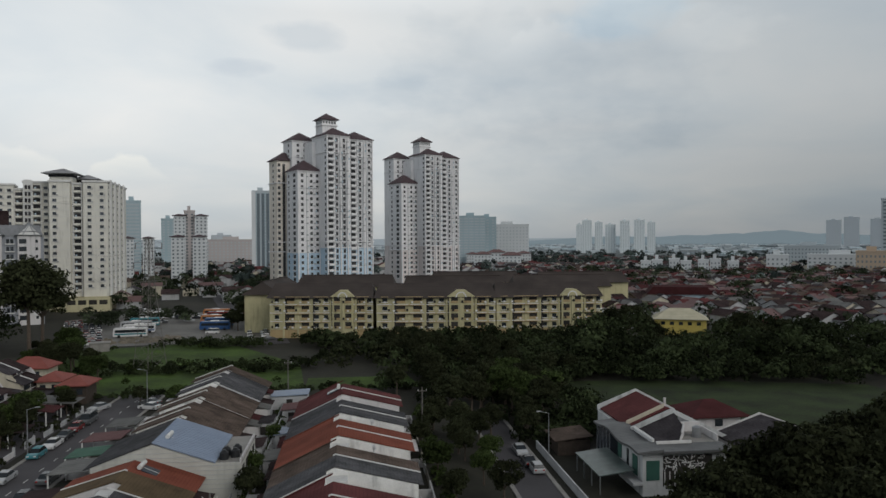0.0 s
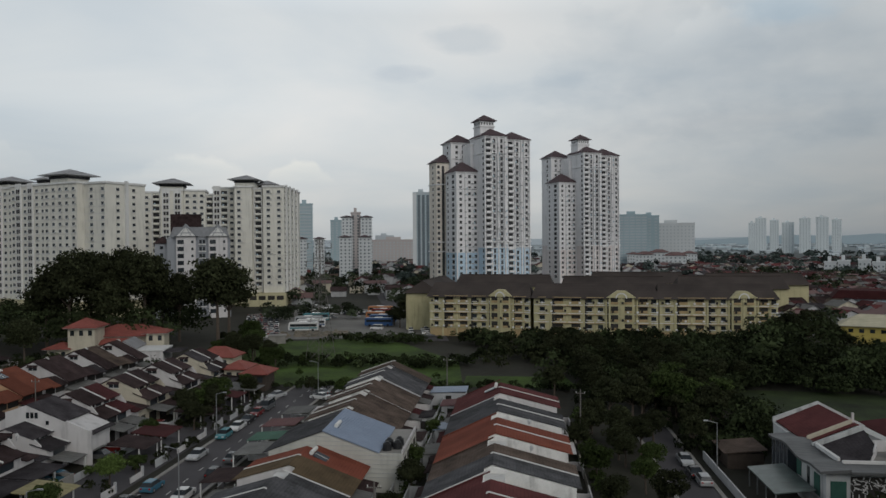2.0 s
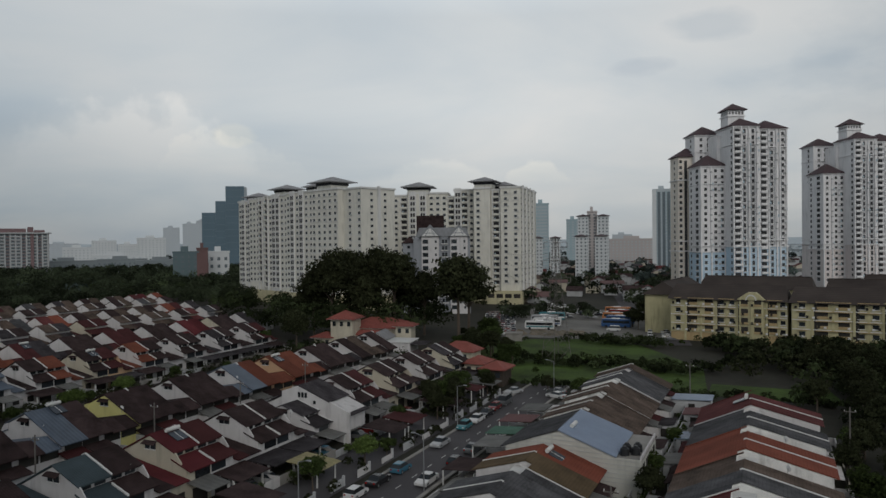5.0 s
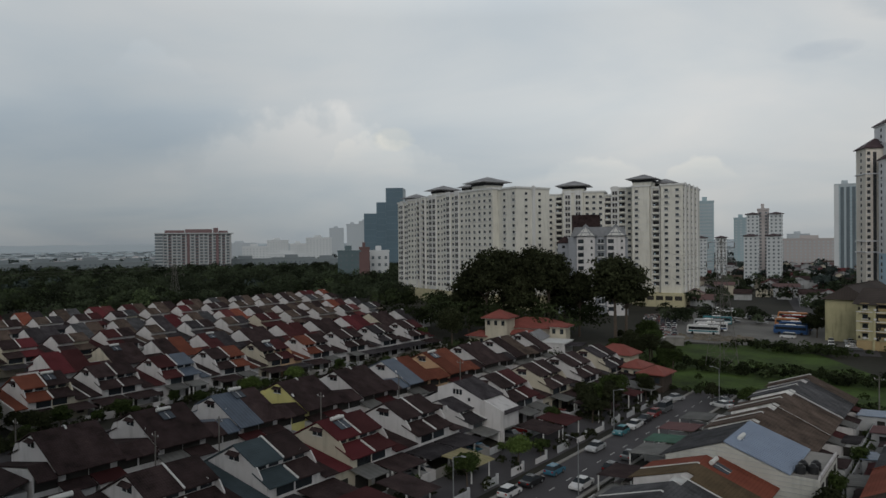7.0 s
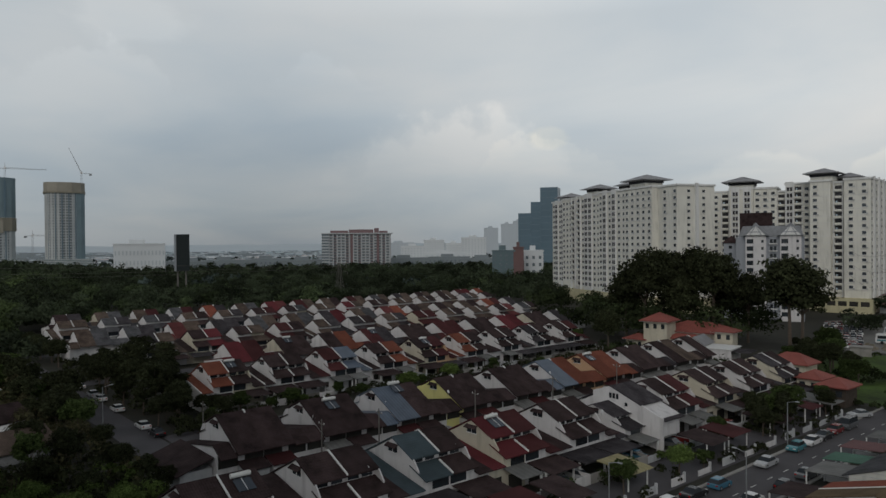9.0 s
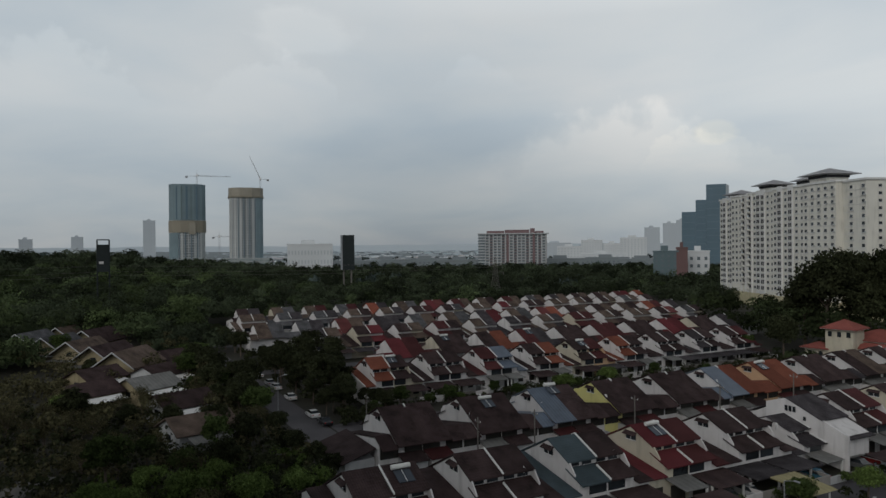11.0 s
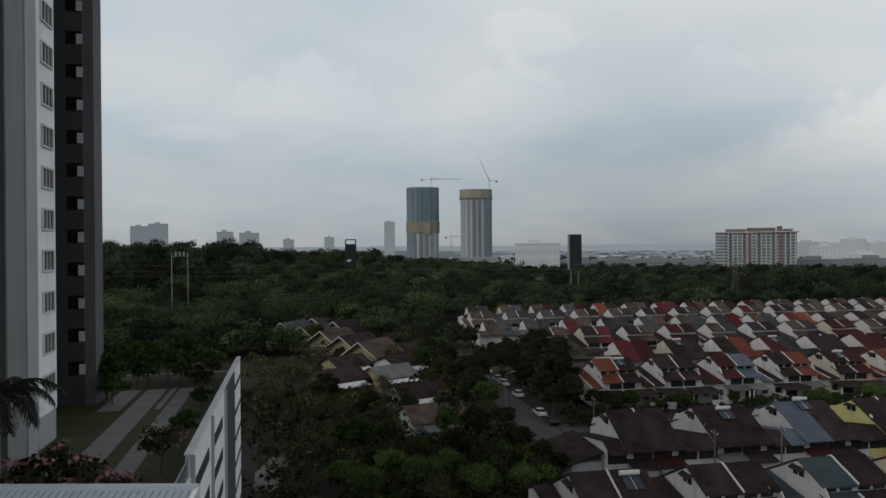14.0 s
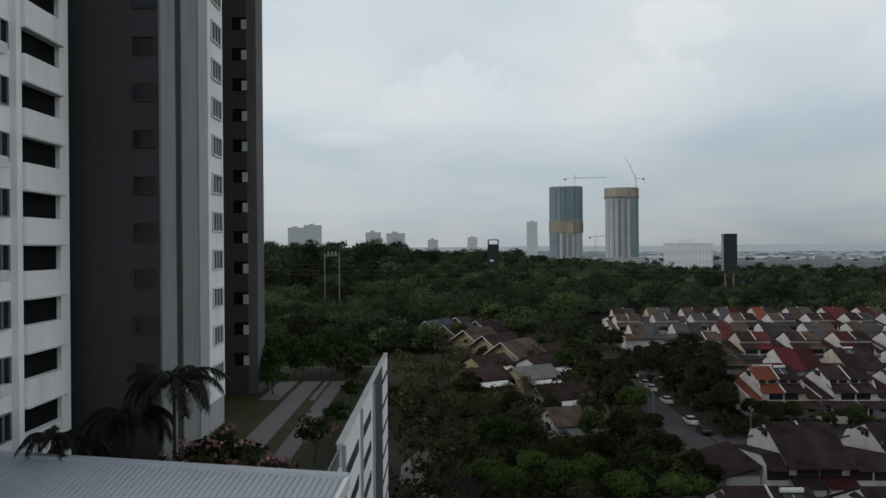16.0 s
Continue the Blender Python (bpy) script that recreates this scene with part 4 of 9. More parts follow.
def flats(m, width=41.0, label="five-storey yellow apartment block with brown tiled roof"):
    ob = thing("apartment_block", label, "apartment building", m, "yellow apartment blocks")
    part("wall", M().box(0, width, 0, 13, 2.9, 14.2), flat_yellow, ob)
    part("ground_floor", M().box(0.1, width - 0.1, 0.1, 13, 0, 2.89), flat_ochre, ob)
    r = M()
    r.add([(-1, -1.2, 13.9), (width + 0.4, -1.2, 13.9), (width + 0.4, 14.2, 13.9), (-1, 14.2, 13.9), (-1 + 1.5, 6.5, 18.6), (width - 1, 6.5, 18.6)],
          [(0, 1, 5, 4), (1, 2, 5), (2, 3, 4, 5), (3, 0, 4), (3, 2, 1, 0)])
    part("roof", r, flat_roof, ob)
    for z in (5.9, 8.8, 11.7):
        part("string_course", stored(("band", width), lambda: M().box(0, width, -0.12, 0.0, -0.12, 0.12).mesh("string_course", trim)), None, ob, at=(0, 0, z - 0.1))
    # gabled bay
    g0, g1 = 0.61 * width, 0.81 * width
    part("bay", M().box(g0, g1, -1.0, 0, 0, 14.6), flat_yellow, ob)
    part("pediment", M().extrude_y([(g0 - 0.8, 14.3), (g1 + 0.8, 14.3), ((g0 + g1) / 2 + 1.4, 16.5), ((g0 + g1) / 2 - 1.4, 16.5)], -1.3, 3.0), flat_yellow, ob)
    arch = M()
    cx = (g0 + g1) / 2
    for i in range(10):
        a, c = math.pi * i / 10, math.pi * (i + 1) / 10
        arch.extrude_y([(cx + 1.5 * math.cos(a), 14.1 + 1.5 * math.sin(a)), (cx + 1.9 * math.cos(a), 14.1 + 1.9 * math.sin(a)), (cx + 1.9 * math.cos(c), 14.1 + 1.9 * math.sin(c)), (cx + 1.5 * math.cos(c), 14.1 + 1.5 * math.sin(c))], -1.36, -1.28)
    part("arch_moulding", arch, trim, ob)
    for k in range(1, 5):
        z = 1.5 + k * 2.9
        for x, w, y in ((0.07, 1.7, 0), (0.455, 1.7, 0), (0.545, 1.7, 0), (0.965, 1.6, 0)):
            part("window", stored(("sillwin", w), lambda: M().box(-w / 2, w / 2, -0.05, 0.06, -0.62, 0.62).use(1).box(-w / 2 - 0.2, w / 2 + 0.2, -0.4, 0, -0.85, -0.68).mesh("window", (glass, trim))), None, ob, at=(x * width, y, z))
        for x, w, y in ((0.205, 3.0, 0), (0.345, 3.0, 0), (0.655, 2.4, -1.0), (0.765, 2.4, -1.0), (0.885, 2.6, 0)):
            part("balcony", stored(("rail", w), lambda: M().box(-w / 2, w / 2, -0.05, 0.05, -1.0, 1.2).use(1).box(-w / 2, w / 2, -0.22, -0.08, -1.0, -0.25).mesh("balcony", (void, flat_ochre))), None, ob, at=(x * width, y, z))
    rb = random.Random(31)
    b = M()
    for k in range(1, 5):
        z = 1.5 + k * 2.9
        for i in range(13):
            x = width * (i + 0.5) / 13
            y = -1.0 if 0.61 < x / width < 0.81 else 0
            if rb.random() < 0.5:
                b.use(0).box(x + 0.9, x + 1.6, y - 0.6, y, z - 1.0, z - 0.45)
            if rb.random() < 0.35:
                b.use(1).box(x - 0.8, x - 0.1, y - 0.5, y - 0.4, z - 0.9, z - 0.1)
    part("facade_clutter", b, (steel_white, void), ob)["kind"] = "stuff"
    for x in (0.135, 0.275, 0.41, 0.50, 0.59, 0.71, 0.835, 0.935):
        part("pilaster", stored("pil", lambda: M().box(-0.35, 0.35, -0.3, 0, 0, 14.0).mesh("pilaster", flat_yellow)), None, ob, at=(x * width, -1.0 if 0.61 < x < 0.81 else 0, 0))
    # no recess is cut: dark strips on the wall carry the stairwell shade
    for x in (0.14, 0.405, 0.57, 0.815):
        part("stair_recess", stored("recess", lambda: M().box(-0.55, 0.55, -0.06, 0.05, 2.9, 13.6).mesh("stair_recess", void)), None, ob, at=(x * width + 0.95, 0, 0))
    for k in range(1, 5):
        for x, w in ((0.07, 2.6), (0.275, 9.4), (0.50, 5.6), (0.90, 5.0)):
            part("hood", stored(("hood", w), lambda: M().extrude_y([(-w / 2, 0), (w / 2, 0), (w / 2, 0.22), (-w / 2, 0.22)], -0.75, 0).mesh("hood", flat_ochre)), None, ob, at=(x * width, 0, 2.55 + k * 2.9))
    for k in range(4):
        part("window", window_mesh(1.4, 1.2, glass, 0.06), None, ob, at=(0, 4.0, 4.4 + k * 2.9), turn=-90)
        part("window", window_mesh(1.4, 1.2, glass, 0.06), None, ob, at=(0, 9.5, 4.4 + k * 2.9), turn=-90)
    return ob


flats(pose(-60.2, 245.0, 0, 0, 0, -0.5) @ Matrix.Diagonal((0.875, 1, 1, 1)))
bare = flats(pose(-23.0, 243.5, 0, 0, 0, 0.5))
copy_thing(bare, pose(18.4, 244.5, 0, 0, 0, 5.0) @ Matrix.Diagonal((0.91, 1, 1, 1)))


def plain_flats(m, width=41.0):
    """A block behind the front ones, of which little but the roof stands clear."""
    ob = thing("apartment_block", "apartment block behind, with long brown tiled roof", "apartment building", m, "rear apartment blocks")
    part("wall", M().box(0, width, 0, 13, 0, 14.2), flat_yellow, ob)
    r = M()
    r.add([(-1, -1.2, 13.9), (width + 0.4, -1.2, 13.9), (width + 0.4, 14.2, 13.9), (-1, 14.2, 13.9), (0.5, 6.5, 18.6), (width - 1, 6.5, 18.6)],
          [(0, 1, 5, 4), (1, 2, 5), (2, 3, 4, 5), (3, 0, 4), (3, 2, 1, 0)])
    part("roof", r, flat_roof, ob)
    part("ridge_cap", M().rod((0.5, 6.5, 18.6), (width - 1, 6.5, 18.6), 0.25, 0.25, 6), flat_roof, ob)


plain_flats(pose(-60, 259.5, 0, 0, 0, 90))
plain_flats(pose(-62, 302.0, 0, 0, 0, 0))
plain_flats(pose(-16, 292.0, 0, 0, 0, 1))
plain_flats(pose(30, 296.0, 0, 0, 0, 4))
plain_flats(pose(-5, 330.0, 0, 0, 0, 1))
plain_flats(pose(44, 322.0, 0, 0, 0, 4))


# ---- white condominium towers ----
tower_white = mat("white_tower_paint", (0.76, 0.755, 0.765), streak=0.45, var=0.10, scale=0.15)
tower_blue = mat("pale_blue_tower_paint", (0.52, 0.66, 0.78), streak=0.4, var=0.12, scale=0.15)
tower_rose = mat("pale_rose_tower_paint", (0.72, 0.67, 0.66), streak=0.4, var=0.12, scale=0.15)
tower_warm = mat("warm_cream_tower_paint", (0.74, 0.685, 0.61), streak=0.4, var=0.12, scale=0.15)
tower_roof = mat("plum_tile_roof", (0.078, 0.054, 0.060), var=0.3, courses=(0, 0.7, 0.15))


# flat shade painted for balcony and window depth; tower_void is lifted for haze
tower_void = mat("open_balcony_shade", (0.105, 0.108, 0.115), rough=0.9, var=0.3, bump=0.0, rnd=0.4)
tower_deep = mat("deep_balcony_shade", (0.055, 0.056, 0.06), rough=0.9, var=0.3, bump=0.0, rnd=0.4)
tower_line = mat("grey_drain_shadow", (0.34, 0.36, 0.38), var=0.25, scale=0.2, streak=0.3)


def stack(parent, name, mesh, places):
    """The same opening on every storey of one bay."""
    for x, y, z, turn in places:
        part(name, mesh, None, parent, at=(x, y, z), turn=turn)


def tower(m, low_paint, label, side_wing=True):
    """A stepped tower of four shafts round a core; local x runs along the main front, y goes back."""
    ob = thing("condominium_tower", label, "tower block", m, "white towers")
    fh, cut = 3.05, 30.2
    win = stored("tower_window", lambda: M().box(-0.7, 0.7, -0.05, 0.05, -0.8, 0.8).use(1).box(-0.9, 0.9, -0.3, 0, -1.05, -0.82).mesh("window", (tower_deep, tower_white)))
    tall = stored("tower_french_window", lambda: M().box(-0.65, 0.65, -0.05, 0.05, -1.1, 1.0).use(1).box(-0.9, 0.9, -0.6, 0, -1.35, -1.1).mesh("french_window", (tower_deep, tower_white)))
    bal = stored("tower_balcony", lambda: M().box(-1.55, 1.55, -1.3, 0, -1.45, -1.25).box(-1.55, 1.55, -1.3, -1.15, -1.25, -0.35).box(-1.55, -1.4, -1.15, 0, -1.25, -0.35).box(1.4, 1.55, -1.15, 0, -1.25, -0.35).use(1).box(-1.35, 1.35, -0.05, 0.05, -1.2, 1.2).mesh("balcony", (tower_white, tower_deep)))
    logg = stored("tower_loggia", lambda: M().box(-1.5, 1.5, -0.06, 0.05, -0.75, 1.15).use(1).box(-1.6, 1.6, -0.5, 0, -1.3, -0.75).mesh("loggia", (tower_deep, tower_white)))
    blocks = [("central_wing", 0, 13.2, 0, 19, 88.7, 93.4), ("end_wing", 13.25, 27, 1.4, 17, 87.6, 92.6), ("low_wing", -12.2, -0.05, 9.5, 24.5, 70.4, 76.2), ("rear_wing", -9, 4.5, 24.6, 37, 88.0, 93.0)]
    for name, x0, x1, y0, y1, top, apex in blocks:
        base_top = 27.6 if name == "low_wing" else cut
        w = part(name, M().box(x0, x1, y0, y1, base_top, top), tower_white, ob)
        part("painted_base", M().box(x0 - 0.02, x1 + 0.02, y0 - 0.25, y1, 0, base_top - 0.5), low_paint, w)
        for z, o, h in ((base_top - 0.5, 0.9, 0.5), (base_top + 2.6, 0.8, 0.45), (top - 9.2, 0.55, 0.4), (top - 0.6, 0.7, 0.6)):
            part("cornice", M().box(x0 - o, x1 + (o if name == "end_wing" else 0), y0 - o, y1, z, z + h), tower_white, w)
        part("roof", M().hip(x0, x1, y0, y1, top + 0.1, apex, 1.0), tower_roof, w)
        fl = int((top - 3.0) / fh)
        L = x1 - x0

        def rows(fx, turn=0, skip=0):
            out = []
            for k in range(fl - skip):
                z = top - 2.6 - k * fh
                if z < 9:
                    break
                out.append((x0 + fx * L, y0 - (0.25 if z < base_top - 0.5 else 0), z, 0) if turn == 0 else (x0, y0 + fx * (y1 - y0), z, -90))
            return out
        if name == "central_wing":
            stack(w, "balcony", bal, rows(0.15))
            stack(w, "french_window", tall, rows(0.42))
            stack(w, "french_window", tall, rows(0.74))
            stack(w, "window", win, rows(0.10, -90))
        elif name == "end_wing":
            stack(w, "balcony", bal, rows(0.18))
            stack(w, "french_window", tall, rows(0.48))
            stack(w, "window", win, rows(0.88))
        elif name == "low_wing":
            stack(w, "window", win, rows(0.20))
            stack(w, "window", win, rows(0.62))
            stack(w, "window", win, rows(0.90))
            stack(w, "loggia", logg, rows(0.30, -90))
            stack(w, "window", win, rows(0.80, -90))
        else:
            stack(w, "window", win, rows(0.25)[:8])
            stack(w, "loggia", logg, rows(0.60)[:8])
            stack(w, "window", win, rows(0.40, -90)[:7])
        fins = {"central_wing": (0.0, 0.30, 0.57, 0.88), "end_wing": (0.02, 0.35, 0.64, 0.76, 1.0), "low_wing": (0.0, 0.42, 1.0), "rear_wing": (0.0,)}[name]
        for f in fins:
            part("fin", stored(("fin", top, base_top), lambda: M().box(-0.28, 0.28, -0.75, 0, base_top, top - 0.6).mesh("fin", tower_white)), None, w, at=(x0 + f * L, y0, 0))
            part("fin", stored(("low_fin", base_top), lambda: M().box(-0.28, 0.28, -0.75, 0, 0, base_top - 0.5).mesh("fin", tower_white)), None, w, at=(x0 + f * L, y0 - 0.25, 0))
        # thin grey strips on the front, painted as the shadow beside drains
        for f in {"central_wing": (0.36, 0.51, 0.66, 0.81), "end_wing": (0.41, 0.57, 0.82)}.get(name, ()):
            part("drain_shadow", stored(("drain", top), lambda: M().box(-0.2, 0.2, -0.12, 0, 5, top - 9.6).mesh("drain_shadow", tower_line)), None, w, "grey strip painted as drain shadow", at=(x0 + f * L, y0 - 0.02, 0))
        rb = random.Random(int(abs(x0) * 7 + top))
        b = M()
        for k in range(fl):
            z = top - 2.6 - k * fh
            for f in {"central_wing": (0.30, 0.57, 0.88), "end_wing": (0.35, 0.64, 0.94), "low_wing": (0.42, 0.76), "rear_wing": (0.42,)}[name]:
                if rb.random() < 0.6:
                    b.use(0).box(x0 + L * f - 0.45, x0 + L * f + 0.45, y0 - 0.95, y0, z - 1.0, z - 0.4)
                if rb.random() < 0.3:
                    b.use(1).box(x0 + L * f + 0.5, x0 + L * f + 1.2, y0 - 0.7, y0 - 0.6, z - 0.9, z + 0.2)
        part("facade_clutter", b, (greywall, paleblue), w)["kind"] = "stuff"
    part("core", M().box(-2, 24, 14, 27, 0, 86), tower_white, ob)
    drum = part("roof_pavilion", M().box(1.4, 9.6, 8.5, 16.7, 86, 98.0), tower_white, ob)
    part("roof", M().hip(1.4, 9.6, 8.5, 16.7, 98.1, 101.8, 1.3), tower_roof, drum)
    part("sill_band", M().box(0.9, 10.1, 8.0, 17.2, 94.6, 95.1), tower_white, drum)
    for i in range(5):
        part("window", window_mesh(0.75, 1.3, tower_void, 0.05), None, drum, at=(2.3 + i * 1.6, 8.5, 96.4))
        part("window", window_mesh(0.75, 1.3, tower_void, 0.05), None, drum, at=(1.4, 9.4 + i * 1.6, 96.4), turn=-90)
    if side_wing:
        side = part("side_wing", M().box(-16.5, -4, 27.5, 39, 0, 77), tower_warm, ob, "cream painted side wing")
        part("roof", M().hip(-16.5, -4, 27.5, 39, 77.1, 82, 1.0), tower_roof, side)
        for z in (27.4, 32.6, 64.5):
            part("cornice", M().box(-17.2, -4, 26.8, 39, z, z + 0.5), tower_white, side)
        # thin dark panel painted as a strip of shade
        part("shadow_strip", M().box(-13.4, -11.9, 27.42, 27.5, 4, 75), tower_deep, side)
        for k in range(22):
            part("window", win, None, side, at=(-15.3, 27.5, 74.4 - k * fh))
            part("window", win, None, side, at=(-16.5, 33, 74.4 - k * fh), turn=-90)
    return ob


def faced(az, d, half, extra=0.0, z=0.0):
    """A pose whose local x runs to the right across the view, with its middle at half metres."""
    x, y, _ = polar(az, d)
    m = pose(x, y, z, 0, 0, az + extra)
    return m @ Matrix.Translation((-half, 0, 0))


tower(pose(*polar(9.27, 372), 0, 0, 34.3), tower_blue, "tall white tower with plum hipped roofs, blue base")
tower(pose(*polar(1.42, 455), 0, 0, 34.3), tower_rose, "tall white tower with plum hipped roofs, rose base", False)


# ---- cream condominium blocks ----
cond_cream = mat("cream_condo_paint", (0.665, 0.65, 0.59), streak=0.45, var=0.12, scale=0.15)
cond_roof = mat("grey_metal_cap_roof", (0.23, 0.23, 0.24), var=0.2, rough=0.6)


def condo(m, boxes, label, fh=3.2):
    """boxes: (x0, x1, y0, y1, top, bays, side bays, caps); a bay is w window, b balcony, d pair of dark openings, s plain shaft."""
    ob = thing("condominium_block", label, "apartment building", m, "cream condominium blocks")
    me = {"w": stored("cwin", lambda: M().box(-0.85, 0.85, -0.05, 0.05, -0.7, 0.7).use(1).box(-1.05, 1.05, -0.35, 0.0, -0.95, -0.72).mesh("window", (glass_far, trim))),
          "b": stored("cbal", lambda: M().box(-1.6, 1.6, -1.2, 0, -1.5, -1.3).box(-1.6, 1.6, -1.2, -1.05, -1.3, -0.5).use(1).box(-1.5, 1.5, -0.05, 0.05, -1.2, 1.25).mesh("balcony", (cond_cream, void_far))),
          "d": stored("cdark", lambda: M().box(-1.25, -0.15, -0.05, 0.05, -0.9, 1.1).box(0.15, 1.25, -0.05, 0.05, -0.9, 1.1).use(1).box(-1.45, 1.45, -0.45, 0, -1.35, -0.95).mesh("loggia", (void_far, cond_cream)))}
    names = {"w": "window", "b": "balcony", "d": "loggia"}
    for x0, x1, y0, y1, top, bays, sides, caps in boxes:
        w = part("wing", M().box(x0, x1, y0, y1, 0, top), cond_cream, ob)
        part("parapet", M().box(x0 - 0.5, x1 + 0.5, y0 - 0.5, y1 + 0.3, top, top + 0.9), trim, w)
        part("plinth", M().box(x0 - 0.25, x1 + 0.25, y0 - 0.25, y1, 0, 7.0), cond_base, w)
        n = int((top - 9) / fh)
        L = (x1 - x0) / max(1, len(bays))
        b = M()
        rb = random.Random(int(abs(x0) * 7 + top))
        for c, q in enumerate(bays):
            x = x0 + L * (c + 0.5)
            if q == "b":
                part("bay_shaft", M().box(x - 2.1, x - 1.7, y0 - 0.9, y0, 7, top + 0.6).box(x + 1.7, x + 2.1, y0 - 0.9, y0, 7, top + 0.6), trim, w)
            if q == "d":
                part("bay_front", M().box(x - 1.9, x + 1.9, y0 - 0.6, y0, 7, top + 1.4), trim, w)
            for k in range(n):
                z = top - 2.4 - k * fh
                if q in me:
                    part(names[q], me[q], None, w, at=(x, y0 - (0.6 if q == "d" else 0), z))
                if q == "w" and rb.random() < 0.5:
                    b.use(1).box(x + 0.95, x + 1.6, y0 - 0.65, y0, z - 0.9, z - 0.35)
                if q == "b" and rb.random() < 0.5:
                    b.use(2).box(x - 0.9, x - 0.2, y0 - 1.0, y0 - 0.9, z - 0.45, z + 0.4)
        for k in range(n):
            z = top - 2.4 - k * fh
            b.use(0).box(x0, x1, y0 - 0.12, y0, z - 1.5, z - 1.36)
            for q in sides:
                b.use(3).box(x1 - 0.05, x1 + 0.06, y0 + (y1 - y0) * q - 0.8, y0 + (y1 - y0) * q + 0.8, z - 0.6, z + 0.6)
                b.use(0).box(x1, x1 + 0.3, y0 + (y1 - y0) * q - 1.0, y0 + (y1 - y0) * q + 1.0, z - 0.85, z - 0.65)
        part("ledge_and_clutter", b, (trim, greywall, paleblue, glass_far), w)["kind"] = "stuff"
        for i in range(len(sides) // 2):
            f = (sides[2 * i] + sides[2 * i + 1]) / 2
            part("side_pier", M().box(x1, x1 + 0.9, y0 + (y1 - y0) * f - 0.8, y0 + (y1 - y0) * f + 0.8, 7, top + 1.5), trim, w)
        for hx, hy, r, up in caps:
            cw = part("lift_room", M().box(hx - r * 0.62, hx + r * 0.62, hy - r * 0.55, hy + r * 0.55, top, top + up), cond_cream, w)
            # dark band painted as the shade below the cap roof
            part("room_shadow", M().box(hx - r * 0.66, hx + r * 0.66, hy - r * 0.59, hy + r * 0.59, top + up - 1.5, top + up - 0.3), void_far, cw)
            part("cap_roof", M().hip(hx - r * 0.62, hx + r * 0.62, hy - r * 0.55, hy + r * 0.55, top + up + 0.2, top + up + 0.28 * r + 0.6, r * 0.38), cond_roof, cw)
    return ob


cond_base = mat("yellowish_base_paint", (0.50, 0.46, 0.30), streak=0.4, var=0.15)
cx, cy, _ = polar(48.0, 452)
condo(pose(cx, cy, 0, 0, 0, -13.0), [(0, 15, 3, 20, 59, "wdwd", (), ()), (15.05, 34, 1.4, 20, 60, "wwwbw", (), ((11, 10, 8, 2.0),)), (34.05, 58, 0.4, 20, 60.5, "bwddww", (), ((44, 9, 8.5, 4.2),)), (58.05, 84, -0.8, 20, 61, "wdwdww", (), ((66, 14, 6.5, 4.2),)), (84.05, 107, -2.0, 18, 61, "wwwww", (), ((89, 8, 10, 4.6),)), (107.05, 112, 1.5, 18, 60.5, "s", (), ()), (112.05, 123, 0.2, 22, 60.5, "wsw", (0.3, 0.7), ())],
      "long cream condominium slab with flat hipped caps")
condo(faced(36.7, 480, 11, -8), [(0, 26, 0, 16, 59, "wwwwww", (), ((5, 8, 9, 3.0),))], "cream condominium block set behind its neighbours")
condo(pose(*polar(35.8, 402), 0, 0, 26.0), [(0, 9.5, 3.5, 20, 60, "wb", (), ()), (9.55, 21, 1.2, 20, 61, "dd", (), ((15, 9, 9.5, 4.0),)), (21.05, 32, 2.4, 20, 61, "www", (), ()), (32.05, 36, 4.5, 20, 59, "b", (), ()), (36.05, 47.5, 2.0, 20, 62.5, "dbw", (), ())], "cream condominium wing with flat hipped cap")
condo(pose(*polar(29.1, 388), 0, 0, 14.8), [(0, 9, 0.8, 30, 62.5, "ws", (), ((5, 6, 8, 4.0),)), (9.05, 15, 2.6, 30, 61.5, "b", (), ((14, 16, 7, 3.2),)), (15.05, 26, 0, 50, 62.5, "ww", (0.05, 0.15, 0.27, 0.37, 0.5, 0.6, 0.74, 0.84), ())],
      "cream condominium block with stacked dark balconies")
ob = thing("car_park_block", "low cream car park with dark openings below condominium", "car park", pose(*polar(29.1, 386.5), 0, 0, 14.8))
part("wall", M().box(7, 27, -3, 1.2, 0, 6.6), cond_base, ob)
for i in range(4):
    part("opening", stored("cpo", lambda: M().box(0, 3.6, -0.06, 0.1, 3.4, 5.6).mesh("opening", void)), None, ob, at=(8.2 + i * 4.7, -3, 0))


# ---- grey and white flats with gables before the cream blocks ----
slate_wall = mat("blue_grey_plaster", (0.27, 0.285, 0.31), streak=0.4, var=0.12)


slate_roof = mat("grey_slate_roof", (0.24, 0.25, 0.265), courses=(0, 0.6, 0.15), var=0.3)


